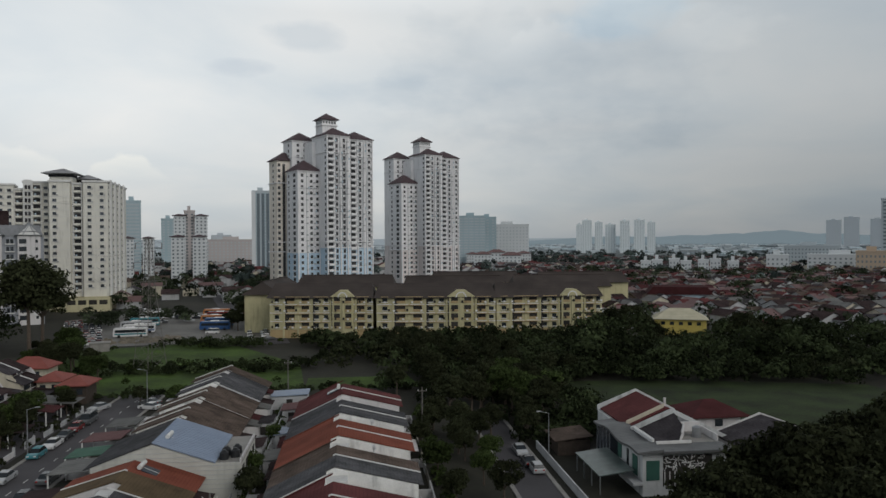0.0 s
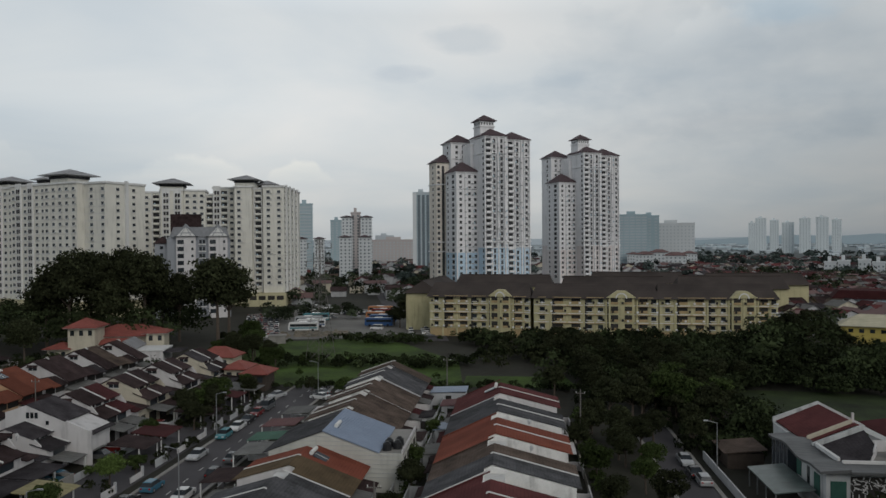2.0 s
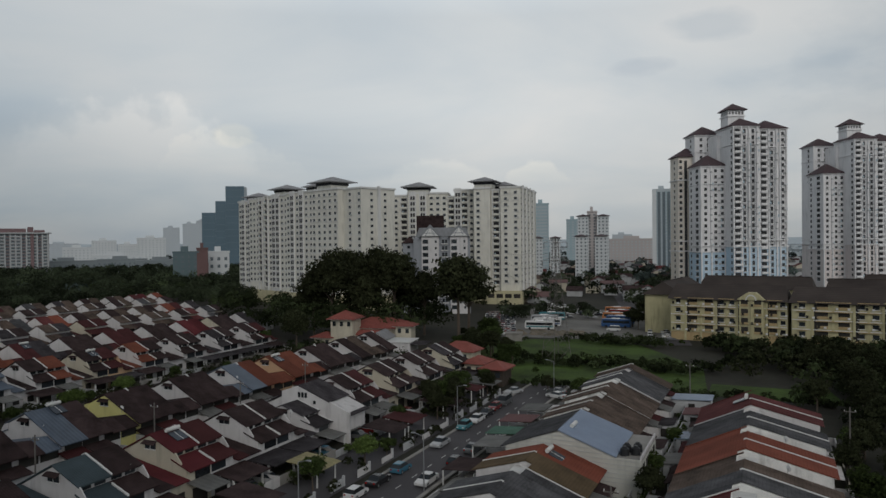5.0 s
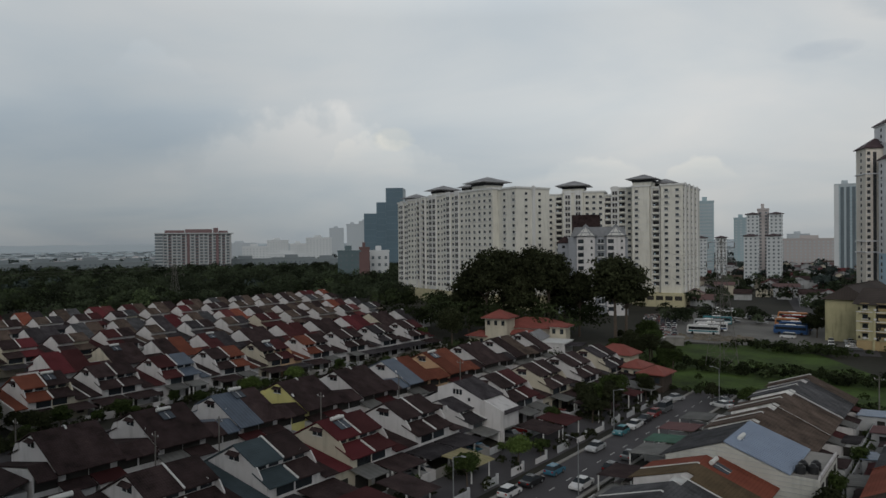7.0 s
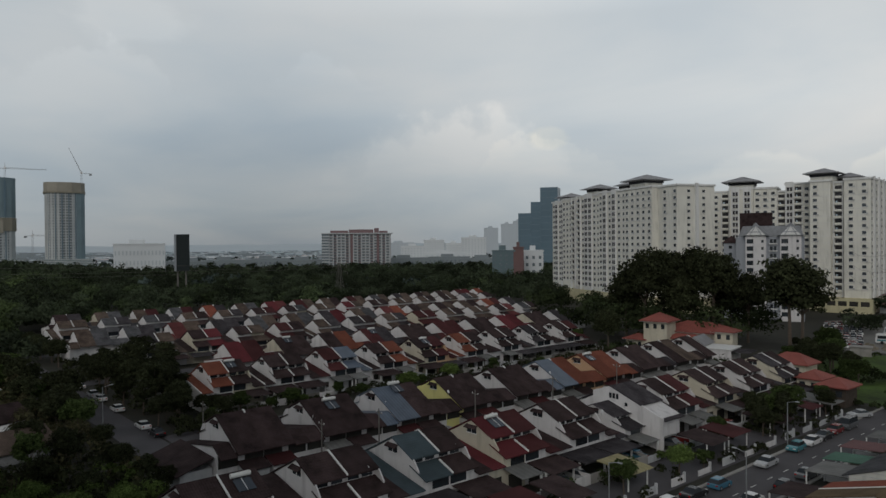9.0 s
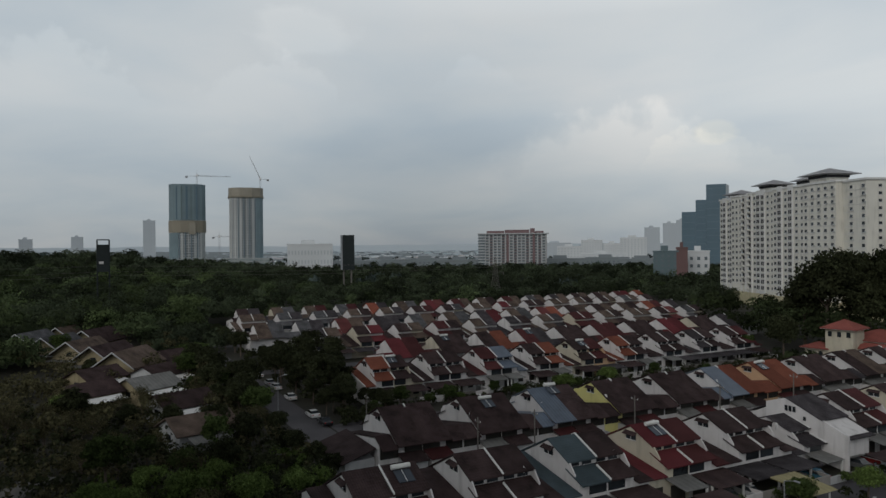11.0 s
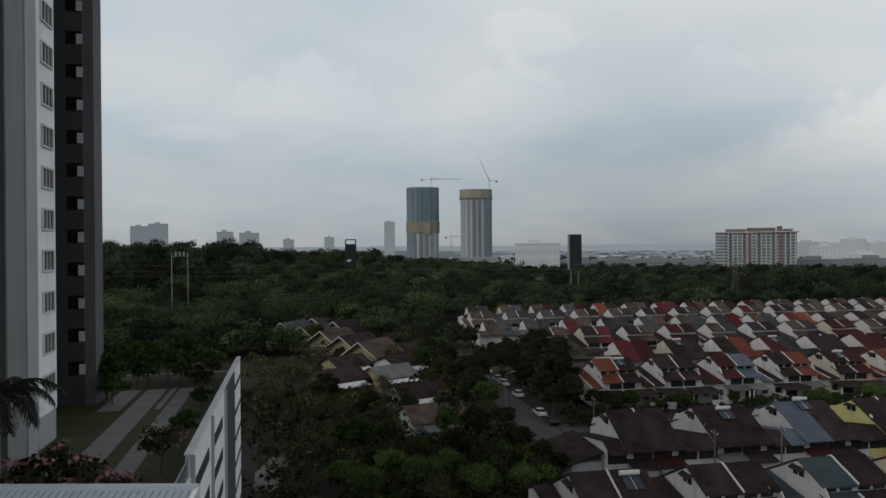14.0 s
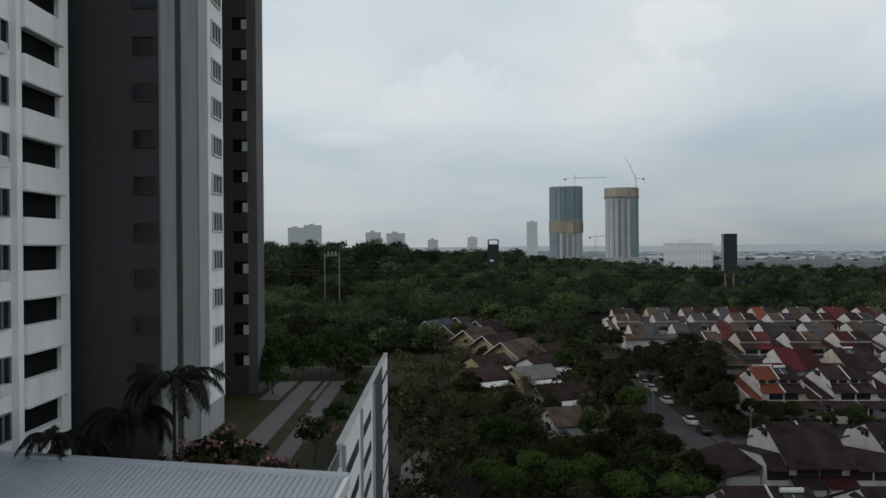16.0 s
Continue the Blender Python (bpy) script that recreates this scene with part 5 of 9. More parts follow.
def gabled_flats():
    """Twelve storeys with two gabled bays, a stair slot between them and a lower side wing."""
    ob = thing("apartment_building", "grey and white apartment building with white gables", "apartment building", pose(*polar(34.9, 335), 0, 0, 30.0))
    part("wall", M().box(5.2, 32, 0, 14, 0, 36), slate_wall, ob)
    part("side_wing", M().box(0, 6.0, 3, 12, 0, 33.5), slate_wall, ob)
    part("side_wing_roof", M().hip(0, 6.0, 3, 12, 33.6, 36.6, 0.5), roof_brown, ob, "brown tiled wing roof")
    part("roof_hall", M().box(6.5, 19.5, 5, 13, 36, 46.5), roof_brown, ob, "brown rooftop box")
    part("ridge_roof", M().extrude_y([(6, 36.1), (31.5, 36.1), (30.5, 40.6), (8, 40.6)], 1.5, 12), slate_roof, ob)
    for x0, x1 in ((8.0, 18.5), (21.5, 32.0)):
        bay = part("bay", M().box(x0 + 1.2, x1 - 1.2, -1.6, 0, 0, 36.4), white, ob)
        c = (x0 + x1) / 2
        part("gable_roof", M().extrude_y([(x0, 36.5), (x1, 36.5), (c, 42.0)], -2.6, 5), slate_roof, bay)
        part("gable", M().extrude_y([(x0 + 1.4, 36.6), (x1 - 1.4, 36.6), (c, 40.8)], -2.68, -2.6), trim, bay)
        for i in (-1, 1):
            part("truss", M().rod((c, -2.75, 40.8), (c + i * 2.2, -2.75, 36.7), 0.16, 0.16, 5), slate_wall, bay)
        part("truss", M().rod((x0 + 2.2, -2.75, 38.0), (x1 - 2.2, -2.75, 38.0), 0.16, 0.16, 5), slate_wall, bay)
        for k in range(11):
            part("window", window_mesh(2.6, 1.9, glass, 0.06), None, bay, at=(x0 + 3.0, -1.6, 34.0 - k * 3.1))
            part("window", window_mesh(0.9, 1.2, glass, 0.06), None, bay, at=(x1 - 2.6, -1.6, 34.0 - k * 3.1))
    for k in range(11):
        for x in (19.3, 20.7):
            part("window", window_mesh(1.1, 1.8, glass, 0.06), None, ob, at=(x, 0, 34.0 - k * 3.1))
        part("ledge", stored("gl", lambda: M().box(18.4, 21.6, -0.9, 0, -1.3, -0.9).mesh("ledge", trim)), None, ob, at=(0, 0, 34.0 - k * 3.1))
        part("window", window_mesh(1.3, 1.3, glass, 0.06), None, ob, at=(2.8, 3, 31.5 - k * 3.1))


gabled_flats()


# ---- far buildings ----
# paints and glass greyed and blued, with distance haze put into the colour
haze_white = mat("hazed_white_paint", (0.58, 0.605, 0.62), var=0.1, scale=0.03)
haze_grey = mat("hazed_grey_paint", (0.42, 0.47, 0.50), var=0.1, scale=0.03)
haze_blue = mat("hazed_blue_glass", (0.33, 0.425, 0.465), var=0.15, scale=0.03, rough=0.4)
haze_peach = mat("hazed_peach_paint", (0.46, 0.36, 0.27), var=0.1, scale=0.03)
haze_pink = mat("hazed_pink_paint", (0.44, 0.405, 0.40), var=0.1, scale=0.03)
haze_dark = mat("hazed_window_glass", (0.13, 0.16, 0.18), var=0.2, scale=0.1, rough=0.3)
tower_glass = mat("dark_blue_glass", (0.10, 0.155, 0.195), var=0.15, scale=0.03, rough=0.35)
haze_faint = mat("faint_hazed_paint", (0.45, 0.49, 0.525), var=0.05, scale=0.02)
haze_faint_win = mat("faint_hazed_glass", (0.44, 0.48, 0.505), var=0.05, scale=0.02)
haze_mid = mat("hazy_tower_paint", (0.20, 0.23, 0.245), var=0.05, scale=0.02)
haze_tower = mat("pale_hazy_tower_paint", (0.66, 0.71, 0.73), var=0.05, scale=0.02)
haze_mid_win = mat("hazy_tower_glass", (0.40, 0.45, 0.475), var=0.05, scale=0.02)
red_roof_far = mat("far_red_roof", (0.15, 0.092, 0.09), var=0.2, scale=0.05)
teal_glass = mat("teal_curtain_wall", (0.11, 0.155, 0.17), var=0.2, scale=0.05, rough=0.3)


def far_block(az, d, width, deep, top, wall_m, win_m, cols, floors, label, roof=None, extra=0.0, band=False, name="tower_block", z0=0.0, grp="far tower blocks"):
    ob = thing(name, label, "building", faced(az, d, width / 2, extra), grp)
    part("wall", M().box(0, width, 0, deep, z0, top), wall_m, ob)
    b = M()
    fh = (top - z0) / (floors + 0.6)
    for k in range(floors):
        z = top - fh * (k + 0.8)
        if band:
            for c in range(cols):
                x = width * (c + 0.08) / cols
                b.box(x, x + width / cols * 0.84, -0.3, 0.1, z - fh * 0.25, z + fh * 0.25)
        else:
            for c in range(cols):
                x = width * (c + 0.5) / cols
                b.box(x - width / cols * 0.2, x + width / cols * 0.2, -0.3, 0.1, z - fh * 0.24, z + fh * 0.2)
        b.box(width - 0.1, width + 0.3, deep * 0.2, deep * 0.45, z - fh * 0.28, z + fh * 0.25)
        b.box(width - 0.1, width + 0.3, deep * 0.6, deep * 0.85, z - fh * 0.28, z + fh * 0.25)
    w = part("window_grid", b, win_m, ob)
    w["kind"] = "stuff"
    if roof:
        part("roof", M().hip(0, width, 0, deep, top, top + min(width * 0.16, 4.5), 1.2), roof, ob)
    else:
        part("parapet", M().box(-0.4, width + 0.4, -0.4, deep + 0.4, top, top + 1.3), wall_m, ob)
        part("plant_room", M().box(width * 0.3, width * 0.6, deep * 0.3, deep * 0.8, top + 1.3, top + 5), wall_m, ob)
    return ob


# white cluster with brown hipped roofs beyond the bus lot
for az, w, top in ((24.0, 9, 36), (22.6, 9, 36), (20.55, 11, 37), (19.0, 11, 37)):
    far_block(az, 560, w * 0.86, 12, top, haze_white, haze_dark, 3, 13, "white apartment block with brown hipped roof", tower_roof)
for az, w, top in ((20.4, 10, 54), (18.85, 10, 54)):
    far_block(az, 600, w * 0.9, 14, top, haze_white, haze_dark, 3, 19, "white apartment block with brown hipped roof", tower_roof)
far_block(19.7, 605, 8, 10, 57, haze_pink, haze_dark, 2, 22, "pale pink stair tower between blocks")
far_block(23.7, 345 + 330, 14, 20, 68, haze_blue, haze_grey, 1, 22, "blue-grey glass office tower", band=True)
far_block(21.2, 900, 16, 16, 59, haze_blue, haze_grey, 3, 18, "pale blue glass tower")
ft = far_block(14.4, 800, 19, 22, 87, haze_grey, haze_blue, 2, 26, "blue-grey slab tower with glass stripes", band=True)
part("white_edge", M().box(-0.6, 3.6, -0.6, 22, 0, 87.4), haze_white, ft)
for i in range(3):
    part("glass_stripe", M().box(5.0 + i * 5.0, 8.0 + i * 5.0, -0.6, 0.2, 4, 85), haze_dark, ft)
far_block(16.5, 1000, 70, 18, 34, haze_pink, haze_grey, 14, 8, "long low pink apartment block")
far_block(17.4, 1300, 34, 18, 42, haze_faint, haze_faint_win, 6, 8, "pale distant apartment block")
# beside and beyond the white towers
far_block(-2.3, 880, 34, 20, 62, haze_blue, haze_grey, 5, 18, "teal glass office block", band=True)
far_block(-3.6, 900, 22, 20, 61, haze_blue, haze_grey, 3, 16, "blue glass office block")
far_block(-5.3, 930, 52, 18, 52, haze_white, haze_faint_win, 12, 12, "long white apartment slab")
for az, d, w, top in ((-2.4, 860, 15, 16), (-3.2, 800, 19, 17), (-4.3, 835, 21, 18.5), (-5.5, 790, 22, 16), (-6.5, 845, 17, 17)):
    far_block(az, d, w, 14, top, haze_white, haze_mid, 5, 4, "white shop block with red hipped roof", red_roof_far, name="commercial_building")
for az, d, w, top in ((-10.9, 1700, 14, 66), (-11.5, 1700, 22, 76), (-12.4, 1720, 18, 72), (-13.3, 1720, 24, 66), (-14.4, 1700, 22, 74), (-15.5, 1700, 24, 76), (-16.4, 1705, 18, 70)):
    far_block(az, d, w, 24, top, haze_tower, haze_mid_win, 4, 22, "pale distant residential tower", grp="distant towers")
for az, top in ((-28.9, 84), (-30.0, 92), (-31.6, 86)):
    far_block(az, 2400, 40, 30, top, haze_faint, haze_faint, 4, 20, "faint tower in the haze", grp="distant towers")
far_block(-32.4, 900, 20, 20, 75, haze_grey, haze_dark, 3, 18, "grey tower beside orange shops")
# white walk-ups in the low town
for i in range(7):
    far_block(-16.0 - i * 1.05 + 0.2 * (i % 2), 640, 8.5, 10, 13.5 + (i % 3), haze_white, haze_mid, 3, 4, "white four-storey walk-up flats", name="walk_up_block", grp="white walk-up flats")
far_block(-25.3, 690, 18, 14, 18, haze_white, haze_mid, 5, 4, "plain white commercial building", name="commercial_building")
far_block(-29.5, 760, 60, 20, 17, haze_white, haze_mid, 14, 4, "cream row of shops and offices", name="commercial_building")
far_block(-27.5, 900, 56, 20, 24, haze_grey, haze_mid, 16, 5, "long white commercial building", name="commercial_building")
far_block(-31.3, 720, 26, 20, 21, haze_peach, haze_mid, 8, 4, "orange painted shop building", name="commercial_building")
# beyond the woods
slab_paint = mat("far_greyish_pink_paint", (0.36, 0.335, 0.33), var=0.15, scale=0.04)
slab_white = mat("far_white_balcony_paint", (0.44, 0.46, 0.47), var=0.12, scale=0.05)
slab_rose = mat("far_rose_panel_paint", (0.185, 0.125, 0.13), var=0.15, scale=0.05)
ob = thing("apartment_slab", "white apartment slab with red roofline", "building", faced(63.2, 850, 42, 0) @ Matrix.Diagonal((0.94, 1, 0.90, 1)))
part("wall", M().box(0, 84, 0, 24, 0, 52), slab_paint, ob)
part("end_bay", M().box(-2.5, 5.5, -2.4, 20, 0, 51), slab_white, ob)
b = M()
for k in range(13):
    z = 3.5 + k * 3.75
    b.use(0).box(-2.9, 5.9, -2.9, -2.3, z + 1.3, z + 3.2)
    for c in range(15):
        x = 7 + c * 5.1
        b.use(1 if c % 3 else 0).box(x, x + 3.2, -0.3, 0.3, z, z + 2.4)
        if c % 3 != 1:
            b.use(2).box(x - 0.3, x + 3.5, -1.7, 0, z - 0.4, z + 0.8)
        else:
            b.use(3).box(x + 0.2, x + 3.0, -0.9, 0, z - 0.5, z + 0.6)
part("balcony_grid", b, (haze_dark, haze_dark, slab_white, slab_rose), ob)["kind"] = "stuff"
for c in range(16):
    part("pier", stored("slab_pier", lambda: M().box(-0.6, 0.6, -2.0, 0, 0, 52).mesh("pier", slab_white)), None, ob, at=(6.2 + c * 5.1, 0, 0))
for x in (33, 66):
    part("rose_pier", M().box(x, x + 3.2, -2.3, 0, 0, 54), slab_rose, ob)
part("roof_slab", M().box(-3.5, 86.5, -3.5, 26, 52, 53.2), slab_white, ob)
for x0, x1, h in ((8, 30, 56.5), (31, 62, 57.8), (63.5, 69, 59.5), (70, 80, 56.0)):
    part("red_penthouse", M().box(x0, x1, 0, 22, 53.2, h), slab_rose, ob)
far_block(79.7, 760, 47, 30, 35.6, haze_white, haze_faint_win, 14, 3, "large white hall with blank walls", name="hall")
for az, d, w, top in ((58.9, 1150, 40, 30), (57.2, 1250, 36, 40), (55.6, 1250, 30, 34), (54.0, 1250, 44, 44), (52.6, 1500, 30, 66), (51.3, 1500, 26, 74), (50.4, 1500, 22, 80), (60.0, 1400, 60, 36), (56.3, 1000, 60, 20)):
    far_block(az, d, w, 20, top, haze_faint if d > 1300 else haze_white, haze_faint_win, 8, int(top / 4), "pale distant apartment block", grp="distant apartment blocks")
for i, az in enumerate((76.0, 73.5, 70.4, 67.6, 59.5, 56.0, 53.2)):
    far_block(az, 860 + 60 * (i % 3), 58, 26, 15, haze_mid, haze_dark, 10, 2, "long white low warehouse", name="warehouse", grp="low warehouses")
far_block(51.6, 560, 18, 18, 27.5, teal_glass, haze_dark, 4, 7, "teal glass showroom block", name="showroom")
far_block(50.4, 560, 8, 18, 30, red_roof_far, red_roof_far, 1, 1, "narrow red clad showroom tower", name="showroom")
far_block(49.2, 590, 16, 18, 27, haze_white, haze_dark, 3, 4, "plain white glazed showroom block", name="showroom")
# stepped blue-grey glass tower
spandrel_glass = mat("blue_grey_spandrel_glass", (0.125, 0.18, 0.22), var=0.1, scale=0.05, rough=0.35)
ob = thing("office_tower", "stepped blue-grey glass office tower", "building", faced(48.4, 900, 20, -8))
for x0, x1, top in ((-12, 4, 72), (4.1, 16, 86), (16.1, 38, 104)):
    w = part("glass_shaft", M().box(x0, x1, 0, 30, 0, top), tower_glass, ob)
    b = M()
    for k in range(int(top / 8)):
        b.box(x0 + 0.5, x1 - 0.5, -0.25, 0.1, top - 5 - k * 8, top - 4.2 - k * 8)
    part("spandrel_grid", b, spandrel_glass, w)["kind"] = "stuff"
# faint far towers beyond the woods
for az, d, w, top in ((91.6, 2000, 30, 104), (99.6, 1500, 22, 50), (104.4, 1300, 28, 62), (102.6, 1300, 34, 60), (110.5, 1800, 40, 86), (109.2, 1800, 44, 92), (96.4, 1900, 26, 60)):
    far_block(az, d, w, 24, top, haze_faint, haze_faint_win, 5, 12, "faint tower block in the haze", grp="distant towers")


# towers under construction
net = mat("green_scaffold_net", (0.17, 0.23, 0.255), var=0.3, scale=0.04)
net_gold = mat("ochre_scaffold_net", (0.235, 0.215, 0.17), var=0.3, scale=0.04)
raw = mat("raw_concrete_frame", (0.42, 0.44, 0.44), var=0.25, scale=0.05)
# raw_dark is shade as colour, for boxes that stand for open floors
raw_dark = mat("open_floor_shadow", (0.14, 0.155, 0.165), var=0.2, scale=0.05)


def crane(m, mast, jib, tilt, label):
    ob = thing("tower_crane", label, "crane", m, "tower cranes")
    t = M()
    for sx in (-0.8, 0.8):
        for sy in (-0.8, 0.8):
            t.rod((sx, sy, 0), (sx, sy, mast), 0.18, 0.18, 4)
    for k in range(int(mast / 2)):
        t.rod((-0.8, -0.8, k * 2), (0.8, -0.8, k * 2 + 2), 0.12, 0.12, 4)
    part("mast", t, metal, ob)
    c, s = math.cos(radians(tilt)), math.sin(radians(tilt))
    j = M()
    j.rod((0, 0, mast), (jib * c, 0, mast + jib * s), 0.3, 0.2, 4).rod((0, 0, mast + 1.6), (jib * c, 0, mast + jib * s + 0.4), 0.2, 0.15, 4)
    for k in range(12):
        a, b_ = jib * k / 12, jib * (k + 1) / 12
        j.rod((a * c, 0, mast + a * s), (b_ * c, 0, mast + b_ * s + 1.0), 0.12, 0.12, 4)
    part("jib", j, metal, ob)
    part("counter_jib", M().rod((0, 0, mast), (-jib * 0.3, 0, mast), 0.3, 0.3, 4).box(-jib * 0.3 - 1.5, -jib * 0.3 + 1.5, -1, 1, mast - 2.5, mast), metal, ob)
    part("cab", M().box(-1.2, 1.4, -1.2, 1.2, mast - 0.6, mast + 2.2), steel_white, ob)
    part("peak", M().rod((0, 0, mast), (0, 0, mast + 8 if tilt < 5 else mast + 4), 0.4, 0.1, 4), metal, ob)


def site_plan(w, deep, o):
    """An eight-sided plan, o metres outside the frame."""
    return [(-o, deep * 0.22), (w * 0.10 - o * 0.7, -deep * 0.02 - o * 0.7), (w * 0.32, -deep * 0.14 - o), (w * 0.68, -deep * 0.14 - o), (w * 0.90 + o * 0.7, -deep * 0.02 - o * 0.7), (w + o, deep * 0.22), (w + o, deep + o), (-o, deep + o)]


def site_front(x, w, deep):
    """How far the chamfered front stands back at x."""
    f = min(x / w, 1 - x / w)
    return -deep * 0.14 if f > 0.32 else deep * (-0.02 - 0.12 * (f - 0.10) / 0.22) if f > 0.10 else deep * (0.22 - 2.4 * f)


def site_tower(az, d, w, deep, top, wrapped, label):
    ob = thing("unfinished_tower", label, "tower block", faced(az, d, w / 2, 0))
    part("frame", M().extrude_z(site_plan(w, deep, 0), 0, top), raw, ob)
    b = M()
    n = 11
    for c in range(n):
        x = w * (0.035 + 0.93 * c / n)
        y = max(site_front(x, w, deep), site_front(x + w * 0.05, w, deep)) - 0.5
        wide = w * 0.93 / n * (0.62 if c % 2 else 0.42)
        for k in range(int(top / 3.4)):
            b.box(x, x + wide, y, y + 3, k * 3.4 + 0.9, k * 3.4 + 2.9)
    part("open_floor_grid", b, raw_dark, ob)["kind"] = "stuff"
    for c in range(0, n, 2):
        x = w * (0.035 + 0.93 * (c + 0.62) / n)
        y = max(site_front(x, w, deep), site_front(x + 1.6, w, deep)) - 0.7
        part("glass_strip", M().box(x, x + w * 0.026, y, y + 3, 3, top * (0.6 if wrapped else 0.9)), tower_glass, ob)
    if wrapped:
        part("upper_net", M().extrude_z(site_plan(w, deep, 0.6), top * 0.60, top + 1), net, ob)
        for c in range(7):
            x = w * (0.05 + 0.135 * c)
            y = max(site_front(x, w, deep), site_front(x + w * 0.05, w, deep)) - 1.3
            part("glass_strip", M().box(x, x + w * (0.03 + 0.025 * (c % 2)), y, y + 3, top * 0.61, top - 2), (net_deep, tower_glass)[c % 2], ob)
        part("ochre_net", M().extrude_z(site_plan(w, deep, 1.3), top * 0.46, top * 0.595), net_gold, ob)
        part("ochre_patch", M().box(w * 0.55, w * 0.72, -deep * 0.14 - 1.7, 0, top * 0.44, top * 0.57), net_pale, ob)
        part("side_net", M().extrude_z([(-0.7, deep * 0.22), (w * 0.10 - 0.5, -deep * 0.02 - 0.6), (w * 0.24, -deep * 0.10 - 0.6), (w * 0.24, deep), (-0.7, deep)], 0, top * 0.455), net, ob)
    else:
        part("crown_formwork", M().extrude_z(site_plan(w, deep, 1.0), top * 0.905, top + 1.5), net_pale, ob)
        part("crown_lip", M().extrude_z(site_plan(w, deep, 1.6), top * 0.895, top * 0.915), net_gold, ob)
        part("side_net", M().extrude_z([(w * 0.80, -deep * 0.08 - 0.6), (w * 0.90 + 0.5, -deep * 0.02 - 0.6), (w + 0.7, deep * 0.22), (w + 0.7, deep), (w * 0.80, deep)], 0, top * 0.895), net, ob)
    part("podium", M().box(-8, w + 8, -14, deep + 10, 0, 19), net_deep, ob)
    for i in range(9):
        part("podium_slab_edge", stored(("pse", w), lambda: M().box(-8.3, w + 8.3, -14.4, -13.9, -0.5, 0.5).mesh("podium_slab_edge", raw)), None, ob, at=(0, 0, 2.5 + i * 2.0)) if i > 4 else None


net_deep = mat("blue_green_scaffold_net", (0.145, 0.195, 0.20), var=0.3, scale=0.04)
net_pale = mat("pale_ochre_formwork", (0.28, 0.26, 0.215), var=0.3, scale=0.06)
site_tower(88.9, 1000, 45, 34, 117, True, "unfinished concrete tower wrapped in green net")
site_tower(84.6, 1000, 44, 34, 113, False, "unfinished concrete tower with ochre formwork crown")
x, y, _ = polar(88.2, 1010)
crane(pose(x, y, 117, 0, 0, 88), 13, 44, 0, "tower crane with level jib on unfinished tower")
x, y, _ = polar(83.5, 1005)
crane(pose(x, y, 113, 0, 0, 265), 14, 34, 66, "luffing tower crane on unfinished tower")
x, y, _ = polar(86.6, 1010)
crane(pose(x, y, 22, 0, 0, 88), 26, 26, 0, "small tower crane on building site")


# billboard slab and sign gantries over the woods
bill_dark = mat("black_billboard_face", (0.018, 0.024, 0.025), var=0.2, rough=0.85)
bill_side = mat("grey_billboard_side", (0.25, 0.27, 0.29), var=0.15)
ob = thing("billboard", "tall black slab billboard on posts above woods", "billboard", faced(76.75, 480, 4.6, 0))
part("dark_face", M().box(1.3, 9.2, 0, 5, 18, 41.5), bill_dark, ob)
part("grey_panel", M().box(0, 1.29, 0.2, 5, 18, 41.5), bill_side, ob)
for x in (2, 7):
    part("post", M().rod((x, 2.5, -1), (x, 2.5, 18), 0.5, 0.5, 8), pole_mat, ob)
ob = thing("sign_gantry", "dark advertising gantry seen from its side", "billboard", faced(94.7, 330, 2.4, 0, 10))
part("frame", M().rod((0, 0, 0), (0, 0, 27.5), 0.3, 0.3, 6).rod((4.6, 0, 0), (4.6, 0, 27.5), 0.3, 0.3, 6).rod((0, 0, 27.5), (4.6, 0, 27.5), 0.25, 0.25, 6).rod((0, 0, 20), (4.6, 0, 23), 0.2, 0.2, 6), bill_dark, ob)
part("panel", M().box(0.2, 4.4, -0.3, 0.3, 14.0, 25.5), bill_dark, ob)
part("light_panel", M().box(0.7, 2.4, -0.45, -0.31, 17.4, 18.4), white, ob)
ob = thing("floodlight_frame", "white steel floodlight frame over trees", "mast", faced(107.7, 300, 3, 0, 10))
for x in (0, 6):
    part("post", M().rod((x, 0, 0), (x, 0, 22.5), 0.14, 0.14, 6), metal, ob)
part("crossbar", M().rod((0, 0, 21), (6, 0, 21), 0.2, 0.2, 6), metal, ob)
for x in (1.5, 3, 4.5):
    part("lamp", M().box(x - 0.4, x + 0.4, -0.4, 0.3, 21.2, 22.8), metal, ob)


